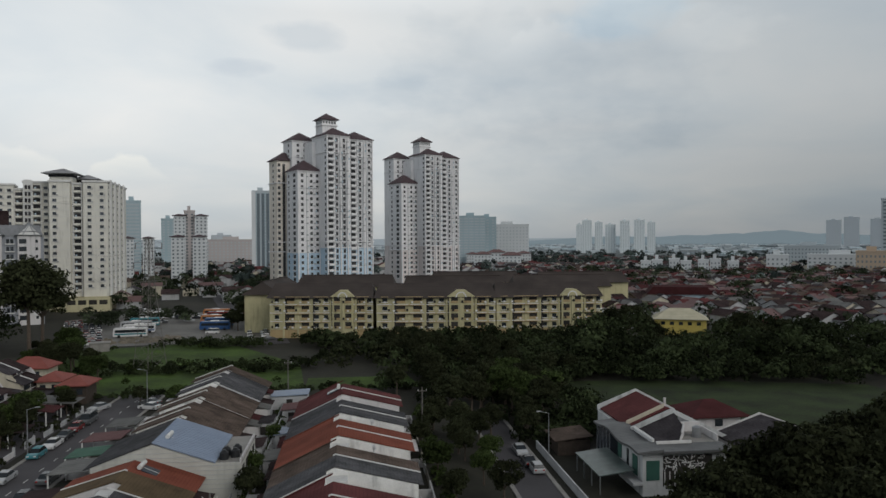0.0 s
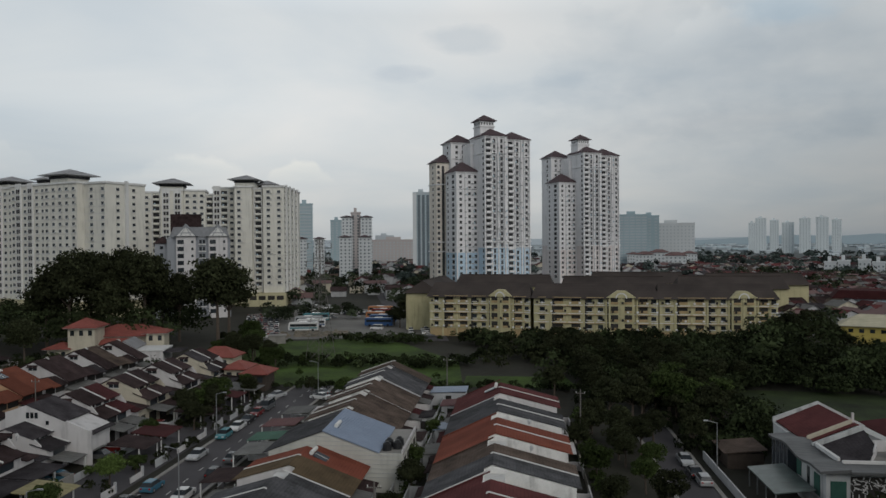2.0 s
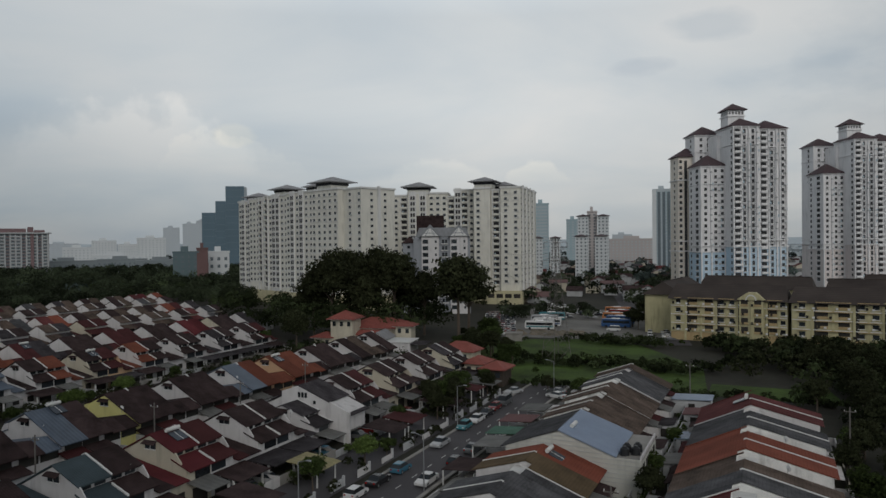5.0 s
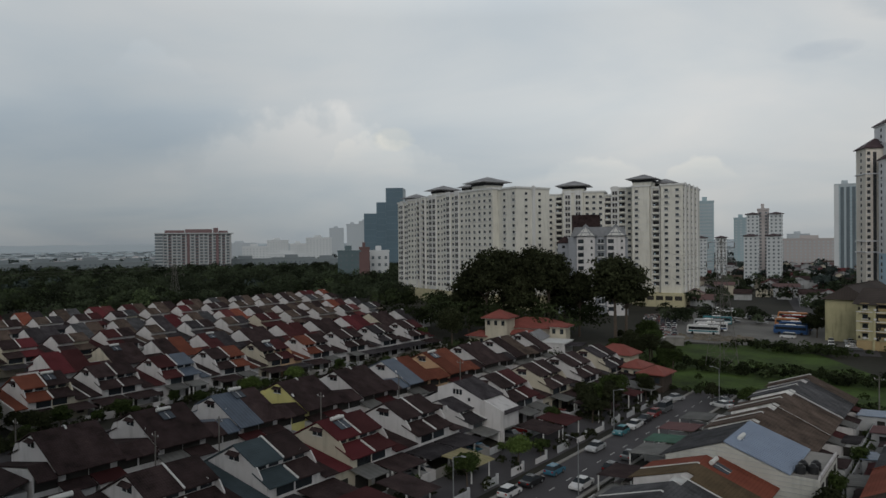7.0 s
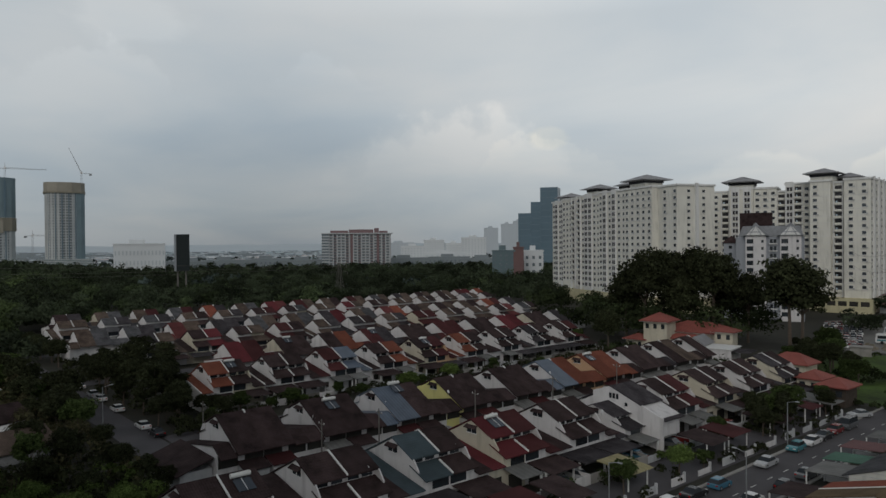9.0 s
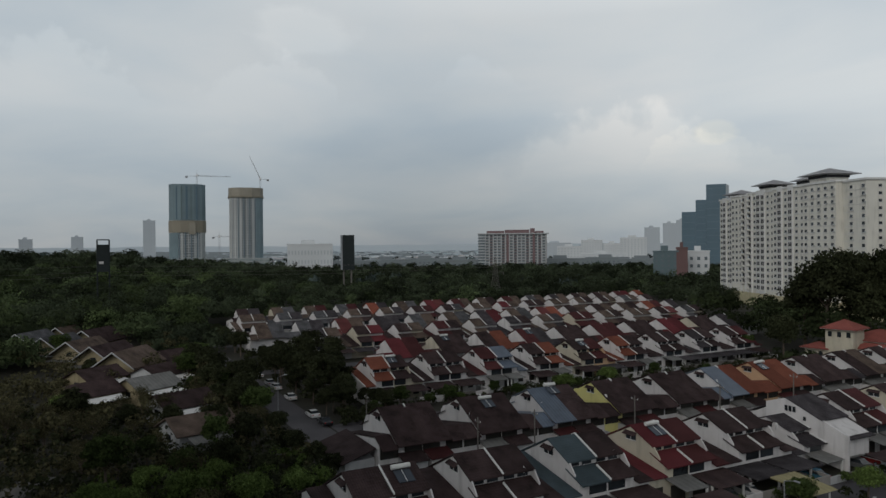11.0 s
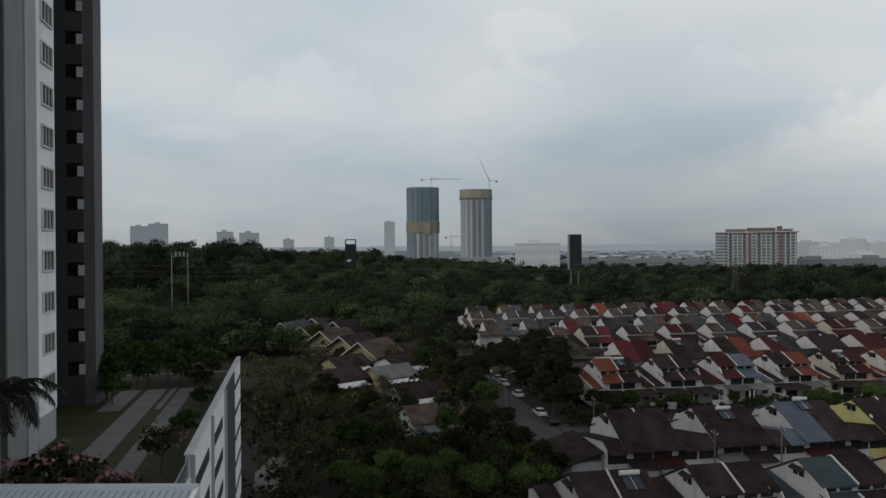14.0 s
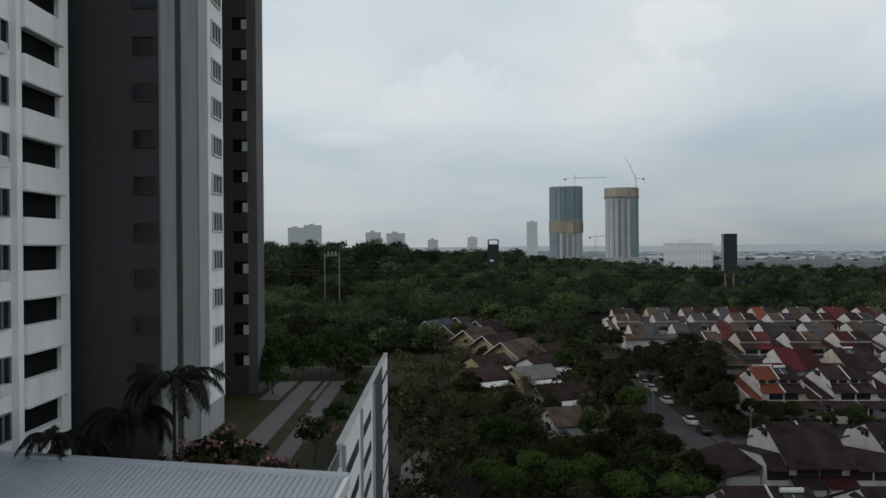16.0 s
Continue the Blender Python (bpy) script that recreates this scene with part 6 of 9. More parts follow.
# ---- transmission pylons and their lines ----
def pylon(x, y, h, base, turn, label):
    ob = thing("pylon", label, "pylon", pose(x, y, 0, 0, 0, turn), "transmission pylons")
    leg = M()
    lv = [(0, base), (h * 0.35, base * 0.62), (h * 0.62, base * 0.34), (h * 0.97, base * 0.16)]
    for (z0, b0), (z1, b1) in zip(lv, lv[1:]):
        P = [[(sx * b / 2, sy * b / 2, z) for sx, sy in ((-1, -1), (1, -1), (1, 1), (-1, 1))] for z, b in ((z0, b0), (z1, b1))]
        for i in range(4):
            leg.rod(P[0][i], P[1][i], 0.075, 0.065, 4)
            j = (i + 1) % 4
            for q in range(3):
                def mix(a, c, t):
                    return tuple(a[k] + (c[k] - a[k]) * t for k in range(3))
                t0, t1 = q / 3, (q + 1) / 3
                leg.rod(mix(P[0][i], P[1][i], t0), mix(P[0][j], P[1][j], t1), 0.03, 0.03, 4)
                leg.rod(mix(P[0][j], P[1][j], t0), mix(P[0][i], P[1][i], t1), 0.03, 0.03, 4)
                leg.rod(mix(P[0][i], P[1][i], t1), mix(P[0][j], P[1][j], t1), 0.03, 0.03, 4)
    part("lattice", leg, pole_mat, ob)
    for z, w in ((h * 0.66, 5.2), (h * 0.80, 4.6), (h * 0.94, 4.0)):
        for sx in (-1, 1):
            a = M().rod((0, -0.5, z), (sx * w, 0, z), 0.07, 0.05, 4).rod((0, 0.5, z), (sx * w, 0, z), 0.07, 0.05, 4).rod((0, 0, z + 1.2), (sx * w, 0, z), 0.06, 0.04, 4)
            part("cross_arm", a, pole_mat, ob)
        for sx in (-1, 1):
            part("insulator", stored("ins", lambda: M().rod((0, 0, 0), (0, 0, -1.5), 0.12, 0.12, 6).mesh("insulator", pole_mat)), None, ob, at=(sx * w, 0, z))


pylon(-76.5, 184.0, 35.5, 6.0, 60, "grey steel lattice pylon standing in grass field")
pylon(-377.0, 177.0, 27.5, 6.0, 40, "grey steel lattice pylon rising from woods")
pylon(-196.0, 392.0, 34.0, 6.0, 60, "grey steel lattice pylon by the condominium")


def wire(a, b, sag, label="thin sagging power cable", r=0.035):
    t = M()
    d = (Vector(b) - Vector(a)).normalized()
    u = d.cross(Vector((0, 0, 1))).normalized()
    vs = []
    for i in range(13):
        f = i / 12
        p = Vector(a).lerp(Vector(b), f) - Vector((0, 0, sag * 4 * f * (1 - f)))
        vs += [p + u * r, p + Vector((0, 0, r)), p - u * r, p - Vector((0, 0, r))]
    fs = [(4 * i + k, 4 * i + (k + 1) % 4, 4 * i + 4 + (k + 1) % 4, 4 * i + 4 + k) for i in range(12) for k in range(4)]
    t.add(vs, fs + [(3, 2, 1, 0), (48, 49, 50, 51)])
    solo("power_cable", t, pole_mat, label, "cable", group="power cables")


for dz, off in ((22.0, 5.2), (27.0, 4.6), (32.0, 4.0)):
    for sx in (-1, 1):
        ox, oy = sx * off * math.cos(radians(60)), sx * off * math.sin(radians(60))
        wire((-76.5 + ox, 184 + oy, dz), (-196 + ox, 392 + oy, dz), 4.0)


for za, zb in ((29.0, 26.5), (26.5, 24.0), (24.6, 22.4)):
    wire((*polar(116, 300)[:2], za), (*polar(94.5, 335)[:2], zb), 1.2)
    wire((*polar(94.5, 335)[:2], zb), (-377, 177, zb - 1), 1.6)


# ---- the low town, beyond the trees ----
def low_town(name, label, az0, az1, d0, d1, n, seed, mats, size=(8, 14), gap=None):
    rnd = random.Random(seed)
    b = M()
    for i in range(n):
        f = rnd.random()
        d = math.sqrt(d0 * d0 + (d1 * d1 - d0 * d0) * f)
        az = rnd.uniform(az0, az1)
        x, y, _ = polar(az, d)
        turn = rnd.choice((20, 110)) + rnd.uniform(-4, 4)
        c, s = math.cos(radians(turn)), math.sin(radians(turn))
        w, dp, h = rnd.uniform(*size), rnd.uniform(7, 11), rnd.choice((3.4, 3.6, 6.2, 6.4))
        rise = dp * 0.22
        loc = [(-w / 2, -dp / 2), (w / 2, -dp / 2), (w / 2, dp / 2), (-w / 2, dp / 2)]

        def at(px, py, pz):
            return (x + c * px - s * py, y + s * px + c * py, pz)
        b.use(rnd.choice((0, 0, 0, 1)))
        vs = [at(px, py, z) for z in (0, h) for px, py in loc] + [at(-w / 2, 0, h + rise), at(w / 2, 0, h + rise)]
        b.add(vs, [(0, 1, 5, 4), (1, 2, 6, 5), (2, 3, 7, 6), (3, 0, 4, 7), (5, 6, 9), (7, 4, 8)])
        b.use(rnd.randrange(2, len(mats)))
        o = 0.6
        vs = [at(-w / 2 - o, -dp / 2 - o, h - 0.2), at(w / 2 + o, -dp / 2 - o, h - 0.2), at(w / 2 + o, 0, h + rise + 0.1), at(-w / 2 - o, 0, h + rise + 0.1), at(w / 2 + o, dp / 2 + o, h - 0.2), at(-w / 2 - o, dp / 2 + o, h - 0.2)]
        b.add(vs, [(0, 1, 2, 3), (3, 2, 4, 5)])
    solo(name, b.mesh(name, mats), None, label, "houses", kind="stuff")


TOWN = [greywall, cream, roof_brown, faded_brown, faded_maroon, roof_grey, roof_brown, red_roof_far, roof_maroon, roof_pale]
low_town("low_houses", "dense low tiled houses of a far estate", -36, -11, 275, 620, 1500, 5, TOWN, (5, 9))
low_town("low_houses", "dense low tiled houses of a far estate", -36, -6, 560, 1100, 1300, 6, TOWN, (6, 11))
low_town("low_houses", "far roofs around office blocks", -12, 16, 480, 1200, 420, 7, TOWN)
low_town("low_houses", "low shops and houses beyond the bus lot", 13, 26, 390, 900, 160, 8, TOWN)
low_town("low_houses", "far low white buildings beyond woods", 46, 84, 900, 2000, 700, 9, [haze_white, haze_grey, haze_mid, haze_dark, haze_mid, haze_grey, haze_white, haze_mid, haze_pink], (12, 36))
low_town("low_houses", "far low white buildings at the horizon", -36, 110, 1400, 3600, 1500, 10, [haze_grey, haze_mid, haze_mid, haze_grey, haze_mid, haze_blue, haze_faint], (16, 50))

# yellow hall beyond the trees
hall_y = mat("bright_yellow_wall", (0.50, 0.40, 0.11), streak=0.4, var=0.1)
ob = thing("hall", "bright yellow hall with pale sheet roof", "building", faced(-18.6, 262, 8.6, 4))
part("wall", M().box(0, 17, 0, 10, 0, 5.6), hall_y, ob)
part("roof", M().hip(0, 17, 0, 10, 5.6, 9.0, 0.9), mat("pale_yellow_sheet", (0.46, 0.43, 0.32), courses=(0, 0.8, 0.15), var=0.2), ob)
for i in range(5):
    part("window", window_mesh(1.4, 1.2, glass, 0.06), None, ob, at=(2.5 + i * 3, 0, 4.0))
ob = thing("hall", "long hall with blue front and maroon roof", "building", faced(-18.5, 345, 14, 6))
part("wall", M().box(0, 28, 0, 14, 0, 8), paleblue, ob)
part("roof", M().extrude_y([(-0.8, 7.9), (28.8, 7.9), (26, 11.5), (2, 11.5)], -0.8, 14.8), roof_maroon, ob)


# ---- red-roofed villa ----
ob = thing("villa", "cream villa with red hipped tile roofs", "house", pose(*gp(203, -118), 0, 0, GRID + 10))
dark_timber = mat("dark_timber_wall", (0.055, 0.042, 0.034), var=0.4, scale=1.2)
villa_red = mat("coral_red_tile", (0.24, 0.072, 0.058), courses=(0.4, 0.3, 0.2), var=0.25)
for nm, x0, x1, y0, y1, h, ap, n_ in (("tower", -12.5, -5.0, -9.6, -2.4, 9.5, 12.0, 3), ("main_block", -10.6, 9.6, -2.3, 11, 6.0, 8.8, 5), ("end_tower", 8.6, 13.8, -7.0, -2.4, 7.4, 8.7, 2), ("porch", -18.6, -12.6, -9, -3, 3.4, 5.0, 2)):
    w = part(nm, M().box(x0, x1, y0, y1, 0, h), cream, ob)
    part("roof", M().hip(x0, x1, y0, y1, h + 0.1, ap, 1.1), villa_red, w)
    part("eaves_band", M().box(x0 - 1.0, x1 + 1.0, y0 - 1.0, y1 + 1.0, h - 0.25, h + 0.08), trim, w, "white eaves board")
    for i in range(n_):
        part("window", window_mesh(1.1, 1.5, glass, 0.06), None, w, at=(x0 + (x1 - x0) * (i + 0.5) / n_, y0, h - 1.6))
        if nm == "tower":
            part("window", window_mesh(1.1, 1.5, glass, 0.06), None, w, at=(x0, y0 + 7.2 * (i + 0.5) / n_, h - 1.6), turn=-90)
part("skylight", M().box(-1.5, 0.2, 1.2, 2.2, 7.2, 7.6), trim, ob, "pale rooflight")
part("front_wing", M().box(-6.0, 4.0, -6.2, -2.4, 0, 4.2), cream, ob)
part("front_wing_roof", M().hip(-6.0, 4.0, -6.2, -2.4, 4.25, 5.6, 0.7), villa_red, ob)
ob = thing("modern_house", "small white house with pitched and flat roofs", "house", pose(*gp(190, -106), 0, 0, GRID + 12))
part("gabled_block", M().extrude_y([(-6.5, 0), (-0.4, 0), (-0.4, 4.6), (-3.4, 6.4), (-6.5, 4.6)], -3, 6), white, ob)
part("pitched_roof", slab(slab(M(), -6.9, 4.5, -3.35, 6.7, -3.4, 6.3, 0.14), -3.4, 6.7, 0.0, 4.5, -3.4, 6.3, 0.14), cond_roof, ob)
part("flat_block", M().box(-0.38, 7.4, -4, 5, 0, 3.8), white, ob)
part("flat_roof", M().box(-0.6, 7.7, -4.3, 5.2, 3.8, 4.05), trim, ob)
part("canopy", M().box(7.45, 12.5, -4.5, 3, 3.3, 3.5), roof_grey, ob, "dark flat canopy")
part("window", window_mesh(3.6, 1.8, teal_glass, 0.06), None, ob, at=(-3.4, -3, 3.4))
for s_, r_, w_, h, wm, lb in ((176.5, -76.5, 9.0, 4.6, cream, "cream bungalow with red hipped roof"), (161.8, -65.6, 4.8, 4.3, cream, "small cream annex with red hipped roof"), (157.8, -59.2, 5.2, 4.0, dark_timber, "dark timber lodge with red hipped roof")):
    ob = thing("bungalow", lb, "house", pose(*gp(s_, r_), 0, 0, GRID), "red bungalows")
    part("wall", M().box(-w_ / 2, w_ / 2, -3.0, 3.0, 0, h), wm, ob)
    part("roof", M().hip(-w_ / 2, w_ / 2, -3.0, 3.0, h + 0.1, h + (2.3 if w_ > 8 else 1.6), 0.8), villa_red, ob)
    for x in (-w_ / 4, w_ / 4):
        part("window", window_mesh(1.2, 1.2, glass, 0.06), None, ob, at=(x, -3.0, h - 1.4))


ob = thing("bungalow", "low house with dark pyramid roof among trees", "house", pose(*gp(222, -184), 0, 0, GRID))
part("wall", M().box(-4.6, 4.6, -4.6, 4.6, 0, 4.6), greywall, ob)
part("roof", M().hip(-4.6, 4.6, -4.6, 4.6, 4.7, 7.4, 0.9), roof_grey, ob)
for x in (-2, 2):
    part("window", window_mesh(1.2, 1.2, glass, 0.06), None, ob, at=(x, -4.6, 3.2))


# ---- renovated corner house by the side street ----
corner_white = mat("streaked_white_plaster", (0.50, 0.515, 0.52), streak=0.9, var=0.2, scale=0.5)
ob = thing("corner_house", "renovated white corner house with grey metal roof edge", "house", pose(*gp(88.0, 36.0), 0, 0, GRID))
part("wall", M().box(0.9, 12.5, 0.9, 9.6, 0, 5.9), corner_white, ob)
part("rear_wall", M().box(2.6, 12.5, 9.65, 23.4, 0, 6.0), corner_white, ob)
deck = mat("grey_coated_metal_deck", (0.105, 0.108, 0.11), rough=0.55, courses=(0, 0.5, 0.15), var=0.35, scale=0.6)
# the deep overhanging eaves, wavy along the lane side
eave, N = M(), 18
wave = [(17.6 * i / N, 6.1 + 0.28 * math.sin(17.6 * i / N * 0.62 + 0.6) * smooth(0.5, 4, 17.6 * i / N)) for i in range(N + 1)]
eave.add([p for y, z in wave for p in ((-0.1, y, z), (3.4, y, z + 0.3), (3.4, y, z - 0.1), (-0.1, y, z - 0.32))],
         [(4 * i + j, 4 * i + (j + 1) % 4, 4 * i + 4 + (j + 1) % 4, 4 * i + 4 + j) for i in range(N) for j in range(4)] + [(3, 2, 1, 0), (4 * N, 4 * N + 1, 4 * N + 2, 4 * N + 3)])
part("side_roof_edge", eave, deck, ob)
part("front_roof_edge", M().add([(3.41, -0.15, 6.14), (12.6, -0.15, 6.14), (12.6, 2.6, 6.4), (3.41, 2.6, 6.4), (3.41, -0.15, 5.82), (12.6, -0.15, 5.82), (12.6, 2.6, 6.1), (3.41, 2.6, 6.1)], [(0, 1, 2, 3), (4, 7, 6, 5), (0, 4, 5, 1), (1, 5, 6, 2)]), deck, ob)
part("white_gutter", M().extrude_y([(3.1, 6.4), (3.42, 6.4), (3.42, 6.95), (3.1, 6.85)], 3.0, 10.0).box(3.45, 8.4, 2.4, 2.62, 6.3, 6.75), trim, ob, "white curved upstand")
part("tile_roof", M().add([(3.6, 9.5, 6.5), (3.6, 2.7, 6.35), (6.6, 2.7, 6.5), (9.2, 9.5, 8.7), (8.9, 5.6, 7.6)], [(0, 1, 2, 4), (0, 4, 3)]), roof_grey, ob, "grey tiled slope")
part("sloped_parapet", M().add([(6.7, 2.7, 6.2), (9.3, 6.8, 6.2), (9.3, 6.8, 8.15), (8.7, 5.6, 7.75), (6.9, 2.7, 6.2), (9.5, 6.8, 6.2), (9.5, 6.8, 8.15), (8.9, 5.6, 7.75)], [(0, 1, 2, 3), (4, 7, 6, 5), (3, 2, 6, 7), (0, 3, 7, 4)]), white, ob)
part("roof_terrace", M().box(6.7, 12.5, 2.75, 9.5, 5.9, 6.3), concrete, ob)
part("terrace_wall", M().box(9.6, 12.5, 8.2, 8.4, 6.3, 7.7).box(12.3, 12.5, 3.0, 8.2, 6.3, 7.2), white, ob)
part("water_tank", M().rod((10.6, 5.4, 6.3), (10.6, 5.4, 7.7), 0.62, 0.62, 14).rod((10.6, 5.4, 7.7), (10.6, 5.4, 7.9), 0.62, 0.2, 14), metal, ob, "steel rooftop water tank")
gable = [(2.8, 6.2), (3.4, 6.2), (9.0, 8.6), (18.4, 4.0), (18.4, 4.6), (9.0, 9.3), (2.8, 6.8)]
part("party_gable", M().extrude_y(gable, 9.6, 9.9), corner_white, ob)
part("rear_roof", slab(slab(M(), 3.0, 6.3, 9.1, 8.9, 11.6, 23.4), 9.1, 8.9, 15.5, 5.6, 11.6, 23.4), faded_maroon, ob, "old maroon tiled roof")
part("middle_parapet", M().extrude_y([(3.2, 6.2), (9.0, 8.7), (9.0, 9.4), (3.2, 7.0)], 12.4, 12.6), cream, ob, "cream stained parapet")
part("end_gable", M().extrude_y([(2.6, 6.0), (15.8, 5.2), (15.8, 5.8), (9.1, 9.3), (2.6, 6.8)], 23.4, 23.7), corner_white, ob)
part("ridge_post", M().box(11.5, 11.8, 18, 18.3, 7.0, 8.9), white, ob)
part("glass_box", M().box(0.35, 2.58, 11.4, 17.4, 0, 5.7), glass_far, ob, "dark glazed stair box")
for i in range(5):
    part("mullion", stored("gmul", lambda: M().box(-0.06, 0.0, -0.05, 0.05, 0, 5.6).mesh("mullion", metal)), None, ob, at=(0.35, 11.6 + i * 1.4, 0))
shut = mat("green_shutter", (0.035, 0.10, 0.08), var=0.2)
for y, w_, h_, z_ in ((9.0, 1.4, 2.6, 4.1), (6.0, 0.7, 2.4, 3.7), (3.4, 1.7, 2.6, 3.5)):
    part("shutter", M().box(-0.08, 0.02, -w_ / 2, w_ / 2, -h_ / 2, h_ / 2), shut if w_ > 1 else glass, ob, at=(0.9, y, z_))
part("shutter", M().box(-0.9, 0.9, -0.08, 0.02, -1.3, 1.3), shut, ob, at=(2.3, 0.9, 3.4))
# flat dark panel, shade behind the screen painted on the wall face
part("screen_recess", M().box(3.7, 10.5, 0.84, 0.9, 1.2, 5.3), void, ob)
screen_b = M()
rs = random.Random(3)
for i in range(60):
    a = (rs.uniform(3.8, 9.6), 0.78, rs.uniform(3.2, 5.1))
    q = rs.uniform(0, 3.1)
    screen_b.rod(a, (a[0] + math.cos(q) * 0.7, 0.78, a[2] + math.sin(q) * 0.5), 0.05, 0.05, 4)
part("metal_screen", screen_b, steel_white, ob)
for i in range(9):
    part("screen_bar", stored("sbar", lambda: M().box(-0.05, 0.05, -0.05, 0.05, 1.2, 3.2).mesh("screen_bar", steel_white)), None, ob, at=(3.9 + i * 0.7, 0.78, 0))
part("side_ledge", M().box(-0.5, 0.88, 0.6, 9.6, 1.6, 1.9), greywall, ob)
part("lean_to_roof", M().extrude_y([(-4.6, 2.5), (0.2, 3.1), (0.2, 3.22), (-4.6, 2.62)], 2.0, 12.5), mat("green_polycarbonate_sheet", (0.085, 0.11, 0.105), rough=0.35, var=0.5, scale=0.8), ob, "stained green plastic sheet")
for y in (2.3, 5.7, 9.0, 12.2):
    part("lean_to_post", stored("lpost", lambda: M().box(-0.06, 0.06, -0.06, 0.06, 0, 2.5).mesh("lean_to_post", metal)), None, ob, at=(-4.4, y, 0))
part("garden_wall", M().box(-7.6, -7.4, -6, 24, 0, 1.3), greywall, ob)
ob = thing("shed", "timber shed with rusty sheet roof", "shed", pose(*gp(110.5, 33.4), 0, 0, GRID))
part("wall", M().box(-2.6, 2.6, -3.0, 3.0, 0, 2.3), dark_timber, ob)
part("sheet_roof", M().extrude_y([(-3.2, 2.3), (3.0, 2.9), (3.0, 3.0), (-3.2, 2.4)], -3.4, 3.4), faded_brown, ob)
for s_, r_, x0, x1, h, ap, mt, lb in ((96.0, 60.0, -7.6, 7.6, 5.0, 7.4, roof_grey, "grey-roofed house behind the corner house"), (115.0, 59.5, -4.4, 4.4, 4.4, 6.4, roof_maroon, "maroon-roofed house behind the corner house")):
    ob = thing("house", lb, "house", pose(*gp(s_, r_), 0, 0, GRID))
    part("wall", M().box(x0 + 0.6, x1 - 0.6, -3.6, 3.6, 0, h - 0.2), white, ob)
    part("roof", slab(slab(M(), x0, h - 0.2, 0.05, ap, -4, 4), 0, ap, x1, h - 0.2, -4, 4) if x1 > 6 else M().hip(x0, x1, -3.6, 3.6, h, ap, 0.8), mt, ob)
    if x1 > 6:
        part("gable_wall", M().extrude_y([(x0 + 0.4, h - 0.4), (x1 - 0.4, h - 0.4), (x1 - 0.4, h), (0, ap + 0.25), (x0 + 0.4, h)], 4.0, 4.25), white, ob)
    part("window", window_mesh(1.4, 1.2, glass, 0.06), None, ob, at=(0, -3.6, 3.2))


# ---- brown estate houses behind the podium ----
dull_ochre = mat("dull_ochre_plaster", (0.27, 0.23, 0.145), streak=0.6, var=0.25)
for az, d, t_ in ((99.3, 258, -34), (97.7, 243, -34), (96.1, 229, -34), (94.5, 215, -34), (96.9, 271, -34), (95.2, 257, -34), (93.0, 201, -32)):
    ob = thing("bungalow", "cream estate house with long brown gabled roof", "house", faced(az, d, 0, t_, ground_z(*polar(az, d)[:2]) - 0.3), "brown-roofed estate houses")
    part("wall", M().extrude_y([(-5, 0), (5, 0), (5, 4.6), (0, 8.0), (-5, 4.6)], -6.2, 7), dull_ochre, ob)
    b = M()
    slab(b, -5.8, 4.3, 0.05, 8.3, -7.8, 7.8)
    slab(b, 0, 8.3, 5.8, 4.3, -7.8, 7.8)
    part("roof", b, (roof_brown, faded_brown, roof_brown, faded_grey, faded_brown)[int(d) % 5], ob)
    part("barge_board", M().extrude_y([(-5.8, 4.1), (0, 8.05), (5.8, 4.1), (5.8, 4.4), (0, 8.4), (-5.8, 4.4)], -7.95, -7.8), greywall, ob)
    part("window", window_mesh(1.6, 1.2, glass, 0.06), None, ob, at=(0, -6.2, 4.6))
    part("porch_roof", M().extrude_y([(-5.2, 3.0), (5.2, 3.0), (5.2, 3.15), (-5.2, 3.15)], -9.6, -6.25), roof_pale, ob)
    part("awning", M().extrude_y([(5.85, 3.2), (9.5, 2.4), (9.5, 2.5), (5.85, 3.3)], -5, 5), roof_pale, ob)


# lower estate houses among the thin trees
for s_, r_, t_, mt, lb in ((13, -202, 35, roof_pale, "pale sheet"), (5, -188, 35, roof_brown, "brown tiled"), (15, -170, 30, roof_pale, "pale sheet"), (3, -168, 30, roof_brown, "brown tiled"), (19, -186, 40, roof_brown, "brown tiled"), (19, -148, 20, roof_brown, "brown tiled"), (19, -127, 15, faded_brown, "faded brown tiled"), (24, -210, 30, roof_brown, "brown tiled")):
    ob = thing("bungalow", "low estate house with %s roof among trees" % lb, "house", pose(*gp(s_, r_), 0, 0, GRID + t_), "low estate houses")
    part("wall", M().extrude_y([(-4.2, 0), (4.2, 0), (4.2, 3.6), (0, 5.4), (-4.2, 3.6)], -5, 5), (dull_ochre, greywall, dull_ochre)[int(abs(s_)) % 3], ob)
    part("roof", slab(slab(M(), -5.0, 3.35, 0.05, 5.7, -5.7, 5.7), 0, 5.7, 5.0, 3.35, -5.7, 5.7), mt, ob)
    part("awning", M().extrude_y([(5.0, 2.9), (8.0, 2.4), (8.0, 2.5), (5.0, 3.0)], -4, 4), (trim, roof_pale)[int(abs(r_)) % 2], ob, "pale sheet awning")
    part("window", window_mesh(1.6, 1.2, glass, 0.06), None, ob, at=(0, -5, 2.2))



# ---- the near tower and its podium garden ----
GRID2 = 9.1                                   # the tower's own turn


def grid_thing(name, label, cat, **k):
    """Local x runs across the podium, y along it."""
    return thing(name, label, cat, pose(0, 0, 0, 0, 0, GRID2), **k)


